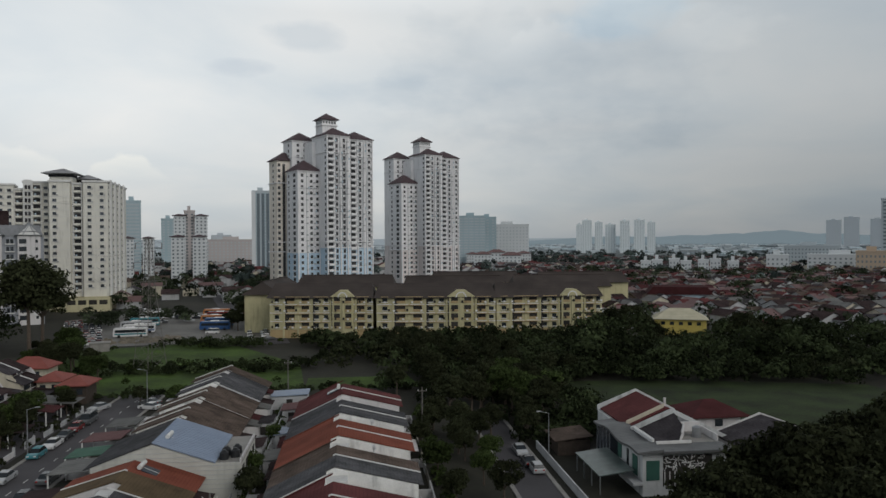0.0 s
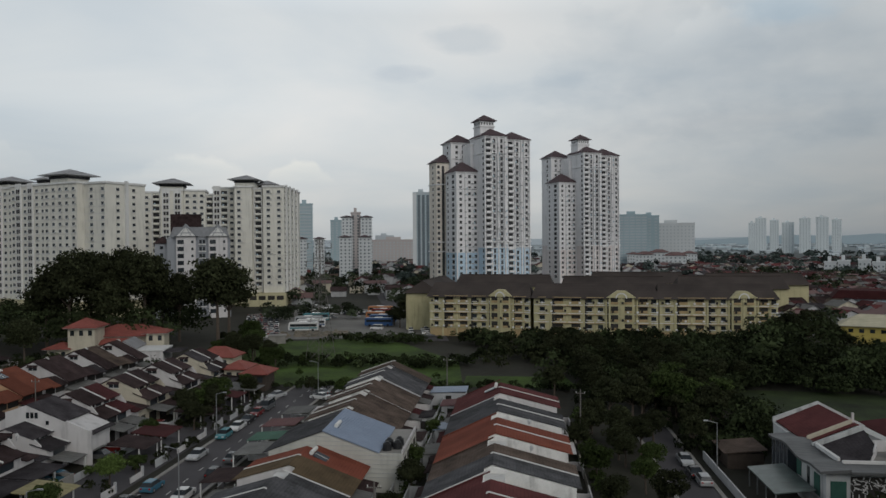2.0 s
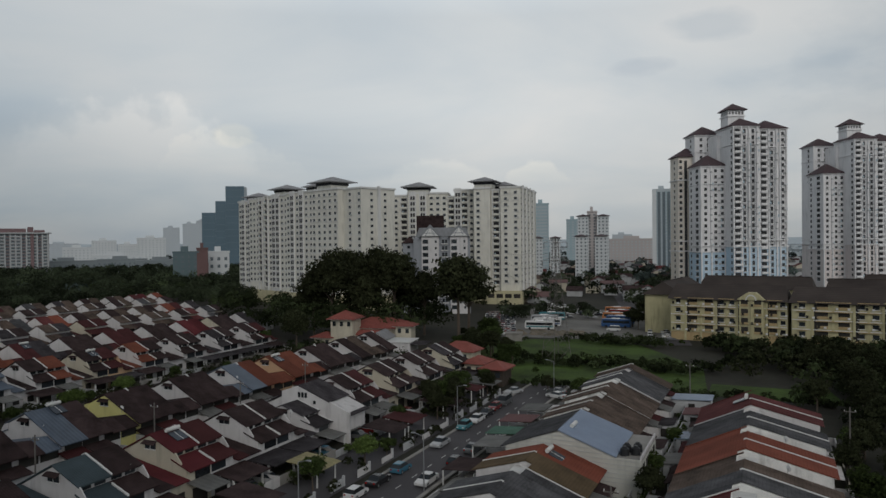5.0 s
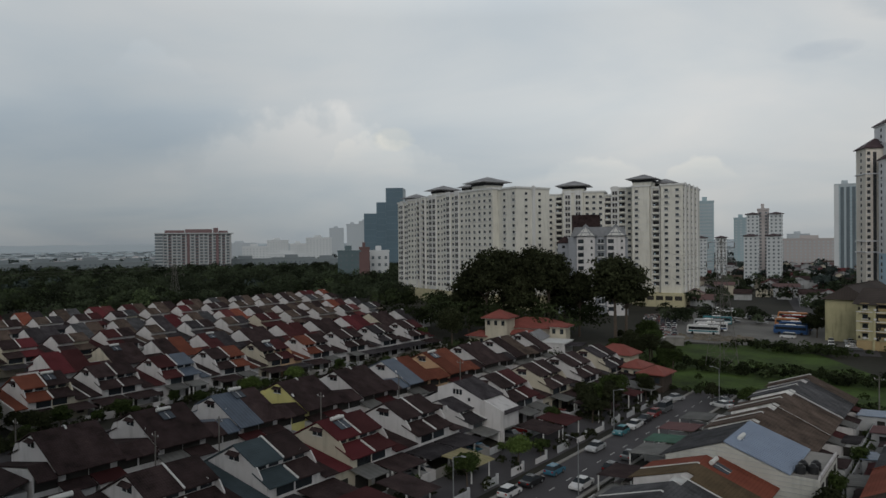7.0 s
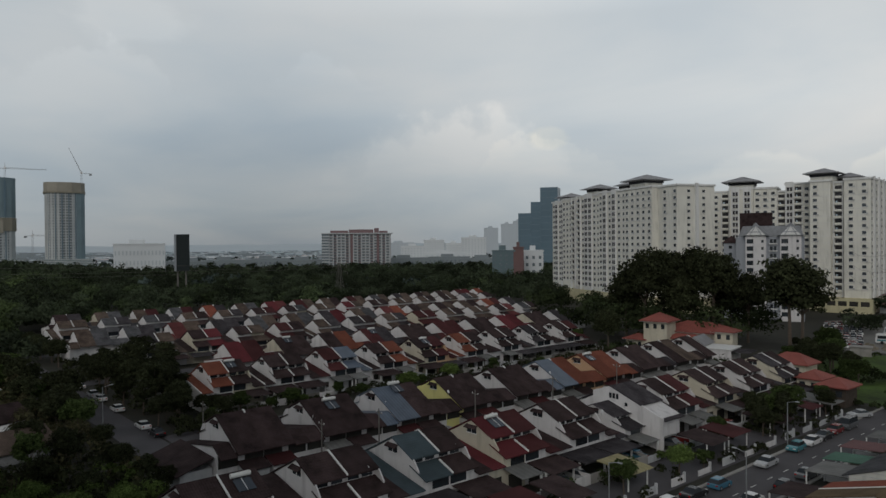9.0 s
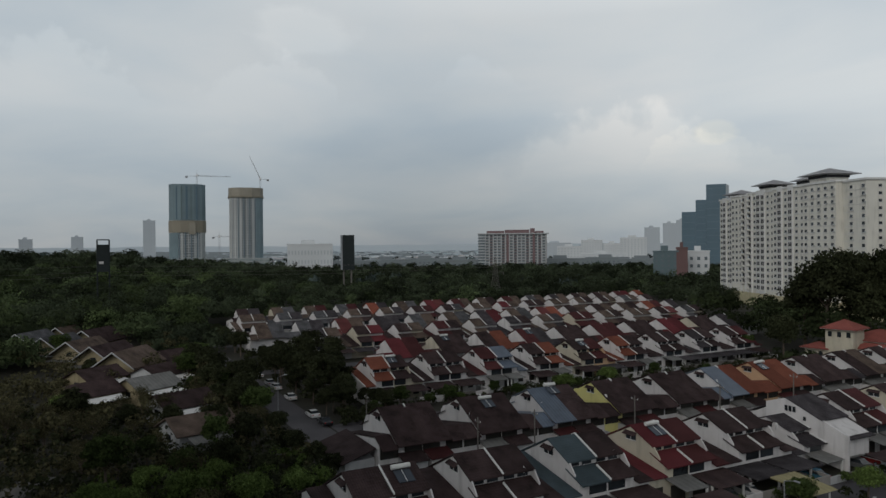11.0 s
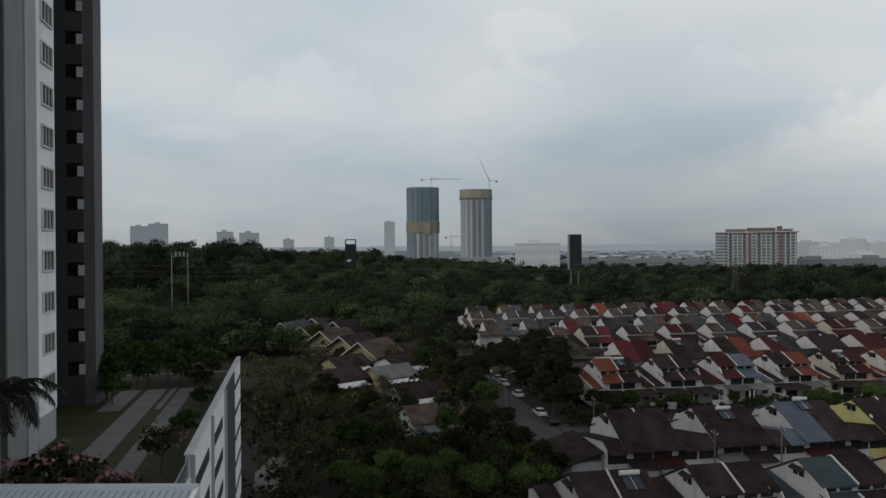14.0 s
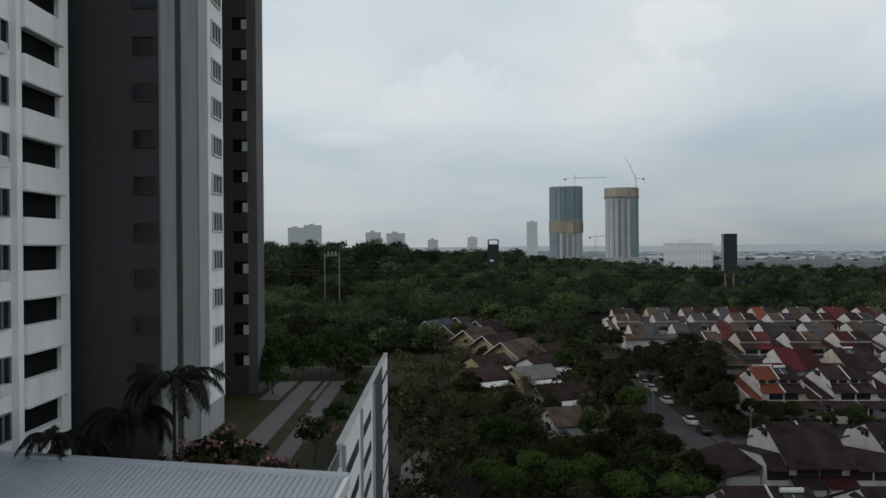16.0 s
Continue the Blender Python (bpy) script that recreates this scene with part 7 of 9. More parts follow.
DECK = 19.8
tw_white = mat("white_facade_paint", (0.90, 0.91, 0.92), streak=0.25, var=0.07, scale=0.2)
tw_dark = mat("charcoal_facade_paint", (0.060, 0.060, 0.064), streak=0.2, var=0.2, scale=0.15)
tw_grey = mat("mid_grey_facade_paint", (0.24, 0.245, 0.25), streak=0.35, var=0.12, scale=0.2)
tw_pale = mat("pale_grey_facade_paint", (0.40, 0.405, 0.41), streak=0.35, var=0.12, scale=0.2)
tw_edge = mat("dark_grey_facade_paint", (0.125, 0.125, 0.13), streak=0.5, var=0.25, scale=0.2)
TOP = 96.0
ob = grid_thing("apartment_tower", "tall charcoal, grey and white apartment tower", "tower block")
part("white_wing", M().box(-44.0, -26, -60, -23.2, DECK, TOP), tw_white, ob)
part("charcoal_wall", M().box(-54.4, -45.8, -60, -18.0, DECK, TOP), tw_dark, ob)
part("grey_pier", M().box(-48.2, -45.75, -18.0, -17.85, DECK, TOP), tw_grey, ob)
part("shadow_joint", M().box(-49.4, -48.2, -18.0, -17.97, DECK, TOP), void, ob)
part("pale_pier", M().box(-54.45, -49.4, -18.0, -17.85, DECK, TOP), tw_grey, ob)
part("edge_pier", M().box(-54.5, -52.6, -17.85, -17.75, DECK, TOP), tw_pale, ob)
part("white_panel", M().box(-58.3, -54.55, -23.5, -17.7, DECK + 2.3, TOP), tw_white, ob)
part("plinth", M().box(-58.25, -54.55, -23.5, -17.75, DECK, DECK + 2.29), tw_pale, ob)
part("rear_wing", M().box(-72.25, -69.7, -34, -18.8, DECK, TOP), tw_dark, ob)
part("rear_edge", M().box(-72.3, -69.62, -18.8, -17.85, DECK, TOP), tw_edge, ob)
part("rear_link", M().box(-69.7, -57.1, -60, -22.0, DECK, TOP), tw_dark, ob)


def framed(w, h, panes, rim=0.09):
    """A window frame with its mullions as one connected mesh, facing -y."""
    xs = [-w / 2 - rim]
    for i in range(panes):
        a, c = -w / 2 + w * i / panes, -w / 2 + w * (i + 1) / panes
        xs += [a + (0.03 if i else 0), c - (0.03 if i < panes - 1 else 0)]
    xs.append(w / 2 + rim)
    zs = [-h / 2 - rim, -h / 2, h / 2, h / 2 + rim]
    nx = len(xs)
    vs = [(x, y, z) for y in (-0.14, 0.02) for z in zs for x in xs]
    solid = [[not (r == 1 and c % 2 == 1) for c in range(nx - 1)] for r in range(3)]
    fs, o = [], nx * 4
    for r in range(3):
        for c in range(nx - 1):
            if not solid[r][c]:
                continue
            a, b, d, e = r * nx + c, r * nx + c + 1, (r + 1) * nx + c + 1, (r + 1) * nx + c
            fs += [(a, b, d, e), (e + o, d + o, b + o, a + o)]
            for (p, q), dr, dc in (((a, b), -1, 0), ((b, d), 0, 1), ((d, e), 1, 0), ((e, a), 0, -1)):
                rr, cc = r + dr, c + dc
                if not (0 <= rr < 3 and 0 <= cc < nx - 1 and solid[rr][cc]):
                    fs.append((q, p, p + o, q + o))
    return M().add(vs, fs)


tw_glass = mat("tinted_window_glass", (0.02, 0.022, 0.025), rough=0.1, var=0.2, bump=0, spec=0.35, rnd=0.4)
fr_me = framed(2.1, 1.35, 3, 0.14).mesh("window", trim)
fd_me = framed(1.35, 1.05, 1, 0.06).mesh("window", tw_dark)
fl_me = framed(1.3, 1.4, 2, 0.06).mesh("window", tw_grey)
pr_me = M().box(-1.05, 1.05, -0.03, 0.02, -0.675, 0.675).mesh("pane", tw_glass)
pd_me = M().box(-0.675, 0.675, -0.03, 0.02, -0.525, 0.525).mesh("pane", tw_glass)
pl_me = M().box(-0.65, 0.65, -0.03, 0.02, -0.7, 0.7).mesh("pane", tw_glass)
# near-black flat panels, painted for the shade deep inside balconies and rear windows
deep_void = mat("painted_unlit_depth", (0.012, 0.012, 0.012), rough=0.95, spec=0.05, var=0.3, bump=0)
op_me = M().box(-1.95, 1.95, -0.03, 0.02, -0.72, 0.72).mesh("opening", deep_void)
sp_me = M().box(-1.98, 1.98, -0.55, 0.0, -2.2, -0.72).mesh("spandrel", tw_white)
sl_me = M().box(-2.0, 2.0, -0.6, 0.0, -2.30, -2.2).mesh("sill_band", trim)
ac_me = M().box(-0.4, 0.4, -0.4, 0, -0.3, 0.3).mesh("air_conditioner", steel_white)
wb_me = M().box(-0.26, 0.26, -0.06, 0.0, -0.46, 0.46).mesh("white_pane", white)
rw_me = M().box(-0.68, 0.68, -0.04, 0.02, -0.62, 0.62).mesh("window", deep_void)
for k in range(-4, 11):
    z = 33.2 + 3.0 * k
    if z > DECK + 2:
        w = part("window", fr_me, None, ob, at=(-56.5, -17.7, z), turn=180)
        part("pane", pr_me, None, w)
    z = 35.2 + 3.0 * k
    if z > DECK + 1.5:
        w = part("window", fd_me, None, ob, at=(-45.8, -18.95, z), turn=90)
        part("pane", pd_me, None, w)
        w = part("window", rw_me, None, ob, at=(-69.7, -19.5, z), turn=90)
        part("white_pane", wb_me, None, w, "pale window pane", at=(0.5, -0.05, -0.1))
    z = 33.6 + 3.0 * k
    if z > DECK + 1:
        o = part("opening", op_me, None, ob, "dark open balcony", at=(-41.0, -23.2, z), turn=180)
        part("spandrel", sp_me, None, o)
        part("sill_band", sl_me, None, o)
        w = part("window", fl_me, None, ob, at=(-37.5, -23.2, z), turn=180)
        part("pane", pl_me, None, w)
        if k % 2 == 0:
            part("air_conditioner", ac_me, None, ob, at=(-37.2, -23.15, z - 0.9), turn=180)
part("corner_pier", M().box(-44.0, -42.95, -23.2, -22.9, DECK, TOP), tw_white, ob)
part("corner_pier", M().box(-39.0, -38.5, -23.2, -22.85, DECK, TOP), tw_white, ob)
part("corner_pier", M().box(-36.6, -36.2, -23.2, -22.85, DECK, TOP), tw_white, ob)

# podium
pod_dark = mat("charcoal_podium_screen", (0.07, 0.07, 0.075), var=0.25)
WALL_Y, WALL_TOP = -6.35, 21.2
ob = grid_thing("podium", "white and charcoal car park podium under the garden", "building")
part("body", M().box(-86, -20, -70, WALL_Y - 0.4, 0, DECK - 0.1), concrete, ob)
part("white_screen", M().box(-66.7, -45.8, WALL_Y - 0.35, WALL_Y, 0, WALL_TOP), tw_white, ob)
part("low_screen", M().box(-45.8, -20, WALL_Y - 0.35, WALL_Y - 0.02, 0, DECK + 0.1), tw_white, ob)
part("charcoal_screen", M().box(-78.0, -66.7, WALL_Y - 0.35, WALL_Y - 0.03, 0, WALL_TOP - 0.1), pod_dark, ob)
part("corner_fin", M().box(-85.4, -78.0, WALL_Y - 0.35, WALL_Y, 0, WALL_TOP + 0.1), tw_white, ob)
part("coping", M().box(-85.5, -45.7, WALL_Y - 0.42, WALL_Y + 0.06, WALL_TOP + 0.1, WALL_TOP + 0.2), trim, ob)
# slots are dark panels on the screen, their inner shade put into the colour
for x0, x1 in ((-54.8, -47.4), (-64.6, -58.0)):
    for k in range(6):
        part("slot", M().box(x0, x1, WALL_Y - 0.1, WALL_Y + 0.03, 18.35 - k * 2.75, 19.3 - k * 2.75), void, ob)
for x in (-45.85, -56.3, -66.6):
    part("screen_fin", stored("sj", lambda: M().box(-0.12, 0.12, -0.05, 0.22, 0, WALL_TOP + 0.05).mesh("screen_fin", tw_pale)), None, ob, at=(x, WALL_Y, 0))
for k in range(6):
    part("notch", M().box(-85.45, -77.95, WALL_Y - 0.2, WALL_Y + 0.04, 19.0 - k * 2.75, 19.5 - k * 2.75), pod_dark, ob)
ob = grid_thing("railing", "grey steel railing along podium edge", "railing")
for i in range(14):
    part("baluster", stored("balu", lambda: M().rod((0, 0, DECK), (0, 0, DECK + 1.3), 0.035, 0.035, 6).mesh("baluster", metal)), None, ob, at=(-38.4 - i * 0.55, WALL_Y - 0.2, 0))
part("top_rail", M().rod((-38.2, WALL_Y - 0.2, DECK + 1.3), (-45.8, WALL_Y - 0.2, DECK + 1.3), 0.05, 0.05, 6), metal, ob)

paver = mat("pale_concrete_paving", (0.205, 0.195, 0.19), var=0.2, scale=0.6)
lawn_m = mat("garden_lawn", (0.042, 0.049, 0.014), var=0.4, scale=0.4, fine=8, bump=0.5)
P = pose(0, 0, 0, 0, 0, GRID2)
solo("lawn", M().box(-85, -20, -23, WALL_Y - 0.4, DECK - 0.1, DECK), lawn_m, "podium garden lawn with dark planting", "lawn", P, kind="structure")
for j, (y0, y1) in enumerate(((-14.6, -12.7), (-11.5, -10.1))):
    for i in range(15):
        x = -75.6 + i * 2.6
        solo("paving_slab", stored(("pave", j), lambda: M().box(0, 2.57, y0, y1, DECK, DECK + 0.05).mesh("paving_slab", paver)), None, "pale concrete garden path slab", "paving", P @ Matrix.Translation((x, 0, 0)), "garden path slabs", "structure")
for x0, x1, y0, y1 in ((-75.6, -66.5, -17.0, -15.2), (-75.6, -66.3, -12.3, -11.8), (-75.4, -70.5, -9.7, -8.4)):
    solo("paving_slab", M().box(x0, x1, y0, y1, DECK, DECK + 0.055), paver, "pale concrete side path slab", "paving", P, kind="structure")

# club house roof beside the garden
sheet = mat("blue_grey_metal_deck", (0.36, 0.40, 0.45), rough=0.5, var=0.12, scale=0.3)
ob = thing("pavilion", "pavilion with ribbed blue-grey metal roof", "building", pose(-29.9, -9.0, 0, 0, 0, -3.5))
part("wall", M().box(0.8, 9, -30, -0.6, DECK - 0.1, 20.9), white, ob)
part("roof_sheet", M().extrude_y([(0, 23.9), (10, 20.5), (10, 20.6), (0, 24.0)], -31, 0), sheet, ob)
for i in range(104):
    part("rib", stored("rib", lambda: M().extrude_y([(0.15, 23.94), (10, 20.6), (10, 20.66), (0.15, 24.0)], -0.03, 0.03).mesh("rib", sheet)), None, ob, at=(0, -30.8 + i * 0.3, 0))
part("ridge_cap", M().box(-0.3, 0.15, -31.1, 0.1, 23.8, 24.12), sheet, ob)
part("gable_trim", M().extrude_y([(0, 23.6), (10, 20.2), (10, 20.7), (0, 24.1)], 0.01, 0.2), steel_white, ob)


# palms and frangipani on the deck
frond_m = mat("palm_frond", (0.0055, 0.0075, 0.0045), var=0.4, scale=1.5, island=0.4, bump=0, rough=0.6, trans=0.2)


palm_bark = mat("dark_ringed_palm_bark", (0.035, 0.032, 0.028), var=0.4, scale=3, fine=14, bump=0.5)


def palm(x, y, z, height, size, turn, label, n=15):
    rng = np.random.default_rng(int(height * 100 + turn))
    ob = thing("palm_tree", label, "palm tree", pose(x, y, z, 0, 0, turn), "palm trees")
    t = M()
    prev = (0, 0, -0.1)
    for i in range(6):
        f = (i + 1) / 6
        q = (0.25 * f * f, 0.1 * f, height * f)
        t.rod(prev, q, 0.115 - 0.03 * i / 6, 0.115 - 0.03 * (i + 1) / 6, 8)
        prev = q
    part("trunk", t, palm_bark, ob)
    for j in range(n):
        a = 2 * math.pi * j / n + rng.uniform(-0.25, 0.25)
        L, e0, bend = size * rng.uniform(0.9, 1.2), rng.uniform(0.5, 1.35), rng.uniform(2.0, 2.9)
        along, side = np.array([math.cos(a), math.sin(a), 0.0]), np.array([-math.sin(a), math.cos(a), 0.0])
        p, quads, steps = np.array([0.25, 0.1, height]), [], 30
        for i in range(steps):
            f = i / steps
            e = e0 - bend * f ** 0.9
            out = along * math.cos(e) + np.array([0, 0, math.sin(e)])
            q = p + out * L / steps
            th = side * 0.022 * (1 - 0.7 * f)
            quads.append(np.stack([p - th, p + th, q + th, q - th]))
            if f > 0.12:
                ll = size * 0.23 * (0.35 + 0.65 * math.sin(math.pi * min(1, f * 0.9 + 0.1)))
                for sg in (-1, 1):
                    for h in (0.0, 0.33, 0.66):
                        c = p + (q - p) * h
                        tip = c + side * sg * ll * rng.uniform(0.45, 0.75) + out * ll * 0.55 + np.array([0, 0, -ll * rng.uniform(0.3, 0.8)])
                        w = out * 0.011 * size
                        quads.append(np.stack([c - w, c + w, tip + w * 0.3, tip - w * 0.3]))
            p = q
        part("frond", quad_mesh("frond", np.array(quads), frond_m), None, ob)
    return ob


for az, d, h, q, t_, lb in ((119.7, 41, 6.9, 3.3, 10, "tall palm with drooping fronds in podium garden"), (122.9, 42, 5.0, 3.1, 60, "palm with drooping dark fronds in podium garden"), (128.1, 39.5, 4.9, 1.9, 130, "low palm before white wall"), (126.2, 42, 3.9, 2.2, 200, "low palm before dark wall")):
    x, y, _ = polar(az, d)
    palm(x, y, DECK, h, q, t_, lb, 17)

KINDS["garden"] = dict(rx=1.5, rz=1.1, height=2.8, clumps=36, per=20, size=0.17, material=leaf, label="dark leafy garden shrub on podium", trunk=0.05, limbs=9)


def frangipani(x, y, z, k, turn):
    m = pose(x, y, z, 0, 0, turn) @ Matrix.Scale(k, 4)
    if "frang" in STORE:
        return copy_thing(STORE["frang"], m)
    crown, trunk, _ = tree_kind("frangi", rx=1.7, rz=1.1, height=3.0, clumps=40, per=11, size=0.15, material=leaf_dark, label="", trunk=0.06, limbs=14, hollow=0.4)
    rng = np.random.default_rng(4)
    _, pts, way = crown_points(rng, 1.75, 1.2, 22, 9, 0.15, 0.75)
    fl = leaf_quads(rng, pts, 0.09, way)
    fl[:, :, 2] += 2.1
    ob = thing("frangipani", "pink flowering frangipani in podium garden", "shrub", m, "flowering shrubs")
    part("trunk", trunk, None, ob)
    part("crown", crown, None, ob)
    part("blossom", quad_mesh("blossom", fl, pink), None, ob, "pink flower clusters")
    STORE["frang"] = ob
    return ob


rg = random.Random(12)
for az, d, k in ((110.8, 38, 1.1), (112.6, 37, 1.1), (114.6, 38, 1.3), (116.2, 38.5, 1.4), (117.8, 39, 1.35), (119.6, 38, 1.15), (108.6, 48, 0.95), (106.6, 72, 0.95)):
    x, y, _ = polar(max(az, 99.1 + math.degrees(math.asin((6.9 + 1.6 * k) / d))), d)
    frangipani(x, y, DECK, k, rg.uniform(0, 360))
for az, d, k in ((105.6, 56, 0.8), (104.6, 66, 0.9), (103.2, 74, 1.5), (104.3, 80, 1.6), (106.5, 82, 1.6), (108.6, 82, 1.7), (110.8, 80, 1.6), (112.4, 71, 1.3), (112.8, 74, 2.0), (116.0, 50, 1.0), (117.3, 47, 1.1), (121, 42, 0.9), (124, 43, 0.9), (112.4, 36.5, 0.8), (109.6, 40, 0.75), (104.5, 84, 1.7), (105.8, 85, 1.8), (107.4, 86, 1.8), (109.2, 86, 1.8), (111.0, 85, 1.8), (112.0, 83, 1.9), (106.0, 79, 1.3), (107.8, 79, 1.2), (110.0, 79, 1.2)):
    x, y, _ = polar(max(az, 99.1 + math.degrees(math.asin((6.9 + 1.4 * k) / d))), d)
    tree("garden", x, y, k, rg.uniform(0, 360), DECK, "garden shrubs")


# ---- trees round the houses ----
rt = random.Random(77)


def grove(kinds, az0, az1, d0, d1, n, k0, k1, clear=None, sz=1.0):
    made, spots = 0, []
    for _ in range(n * 30):
        if made >= n:
            break
        az = rt.uniform(az0, az1)
        d = math.sqrt(rt.uniform(d0 * d0, d1 * d1))
        x, y, _ = polar(az, d)
        s, r = x * GU.x + y * GU.y, x * GV.x + y * GV.y
        if clear and clear(s, r):
            continue
        k = rt.uniform(k0, k1)
        if any((x - a) ** 2 + (y - b) ** 2 < (2.6 * (k + c) * 0.8) ** 2 for a, b, c in spots):
            continue
        spots.append((x, y, k))
        tree(rt.choice(kinds), x, y, k, rt.uniform(0, 360), sz=k * sz)
        made += 1


D3 = ["dark0", "dark1", "dark2"]
R3 = ["round0", "round1", "round2"]
L3 = ["light0", "light1", "light2"]
Y3 = ["dry0", "dry1", "dry2"]


def built(s, r):
    """Where terraces and their streets stand."""
    return (-120 < r < 12 and s < 148) or (10 < r < 30 and s < 132) or (r > 29 and r < 62 and s < 122 and s > 80)


# dark wood past the second terrace, with the rest of it joined below
grove(D3, -12, 4.5, 138, 200, 26, 0.66, 0.92, built)
grove(D3 + R3, -9, -2, 122, 150, 10, 0.8, 1.05, built)
for az, d, k, kind in ((-22.2, 84, 1.2, "dark0"), (-24.4, 86, 1.4, "dark1"), (-26.6, 85, 1.42, "dark2"), (-29.4, 88, 1.55, "dark0"), (-32.5, 86, 1.5, "dark1"), (-22.4, 76, 1.1, "dark2"), (-25.4, 74, 1.2, "dark0"), (-28.4, 74, 1.3, "dark1"), (-31.6, 74, 1.35, "dark2"), (-20.2, 80, 1.1, "dark1"), (-35, 92, 1.5, "dark2"), (-18.8, 78, 0.98, "dark0"), (-19.8, 72, 0.95, "dark2"), (-30.4, 104, 1.4, "dark1"), (-32.2, 109, 1.5, "dark0"), (-34, 105, 1.5, "dark2"), (-35.8, 112, 1.5, "dark1"), (-28.2, 97, 1.2, "dark2"), (-33, 124, 1.4, "dark0"), (-35, 132, 1.5, "dark1"), (-31.5, 96, 0.95, "round2"),
                       (-34.5, 120, 1.0, "dark1"), (-36, 128, 1.0, "dark2"), (-12.5, 231, 1.25, "dark1"), (-13.5, 234, 1.4, "dark0"), (-14.6, 231, 1.36, "dark2"), (-15.6, 234, 1.2, "dark1"), (-16.7, 230, 0.95, "dark0"), (-21.6, 234, 1.05, "dark0"), (-22.8, 238, 1.15, "dark2"), (-24, 232, 1.05, "dark1"), (-25.4, 236, 1.0, "dark2")):
    x, y, _ = polar(az, d)
    tree(kind, x, y, k, rt.uniform(0, 360))
# between the streets
for s_, r_, k_, kind in ((92, -14, 0.62, "dark0"), (100, -15, 0.5, "round1"), (80, -15, 0.6, "dark1"), (118, -14, 0.42, "round2"), (112, 9.5, 0.55, "dark2"), (120, 12, 0.7, "dark0"), (100, 11, 0.62, "round0"), (88, 12, 0.6, "dark1"),
                         (107, 16, 0.62, "dark1"), (96, 17, 0.5, "round1"), (140, -62, 0.72, "round0"), (134, -59, 0.75, "round1"), (128, -60, 0.7, "round2"), (122, -58, 0.62, "dark1"), (129, -57.5, 0.66, "dark2"), (92, -56, 0.45, "light0"), (80, -57, 0.5, "round1"),
                         (97, -55, 0.35, "round2"), (152, -45, 0.5, "dark0"), (146, -36, 0.55, "round1"), (150, -30, 0.4, "dark1"), (98, -128, 0.5, "light1"), (104, -131, 0.6, "round0"), (112, -130, 0.5, "light2"), (86, -129, 0.4, "round1"),
                         (128, -131, 0.5, "round2"), (145, -130, 0.55, "round0"), (70, -131, 0.5, "round1"), (62, -118, 0.4, "light0"), (56, -132, 0.6, "dark1"), (50, -139, 0.75, "dark0"), (52, -148, 0.95, "dark2"), (54, -160, 1.0, "dark1"),
                         (58, -171, 1.0, "dark0"), (62, -183, 1.0, "dark2"), (48, -196, 0.7, "dark1"), (50, -210, 0.6, "dark0"), (46, -222, 0.85, "dark2"), (46.5, -233, 0.8, "dark0"), (46.5, -252, 0.8, "dark1"), (48, -172, 0.9, "dark1"), (49, -184, 0.95, "dark0"), (30, -150, 0.85, "dark0"), (28, -165, 0.95, "dark1"), (30, -180, 1.0, "dark2"), (29, -200, 1.0, "dark0"), (31, -135, 0.8, "round1"), (30, -215, 0.8, "dark1"), (45.5, -243, 0.82, "dark0"), (46, -262, 0.8, "dark1"), (44, -280, 0.6, "dark2"), (52, -128, 0.7, "round0"), (49, -122, 0.6, "dark1"), (46, -113, 0.6, "round2")):
    x, y, _ = gp(s_, r_)
    tree(kind, x, y, k_, rt.uniform(0, 360))
for s_, r_, k_, kind in ((50, -167, 1.05, "dark1"), (46, -175, 1.05, "dark2"), (36, -166, 1.0, "dark0"), (47, -138, 0.6, "dark2"), (54, -138, 0.55, "dark0"), (24, -99, 0.62, "dark1"), (25, -116, 0.75, "dark2"), (30.5, -112, 0.55, "dark0"), (32, -124, 0.6, "dark1"), (20, -108, 0.7, "dark0"), (22, -128, 0.8, "dark1"), (29, -142, 0.8, "dark2"), (52, -155, 0.8, "dark0"), (33, -155, 0.85, "dark1"),
                         (118, 28.6, 0.62, "dark1"), (113.5, 19.4, 0.62, "dark2"), (120.5, 22.6, 0.66, "dark0"), (103.5, 19.2, 0.5, "round1"), (118, 16.5, 0.8, "dark0"), (110.5, 15.5, 0.7, "dark1"), (88, 18.2, 0.62, "dark2"), (82, 18, 0.5, "round0"), (124, 29.5, 0.6, "dark2"), (134, 23, 0.9, "dark1"), (133, 29, 0.85, "dark0"), (132, 17, 0.9, "dark2"), (125, 13, 0.75, "dark1"), (33, -105, 0.5, "dark0"), (33.5, -98, 0.42, "dark2"), (31, -110, 0.6, "dark1"), (5.5, -93, 1.12, "light0"), (12.5, -93, 1.22, "light1"), (20, -90, 1.1, "light2"), (9, -101, 1.0, "light2"), (26, -91, 0.95, "light1"), (24, -98, 0.9, "light0"), (30, -94, 0.75, "light2"), (2, -99, 0.9, "light1"), (14, -108, 0.9, "round0"), (4, -108, 0.85, "round1"), (20, -116, 0.8, "round2"), (10, -118, 0.9, "round0"), (17.5, -101, 1.0, "light0"), (140, -62, 0.72, "dark1"), (134, -66, 0.6, "dark0"), (131, -58.5, 0.78, "dark0"), (126, -61, 0.66, "dark2"), (114, -62, 0.42, "round1"), (100, -56, 0.4, "round0"), (124, -57, 0.42, "dark2"), (146, -57, 0.6, "dark1"), (152, -60, 0.5, "round2")):
    x, y, _ = gp(s_, r_)
    tree(kind, x, y, k_, rt.uniform(0, 360))
# around the field and bus lot
grove(R3 + D3, 26, 31, 168, 215, 10, 0.55, 0.8, lambda s, r: s < 160)
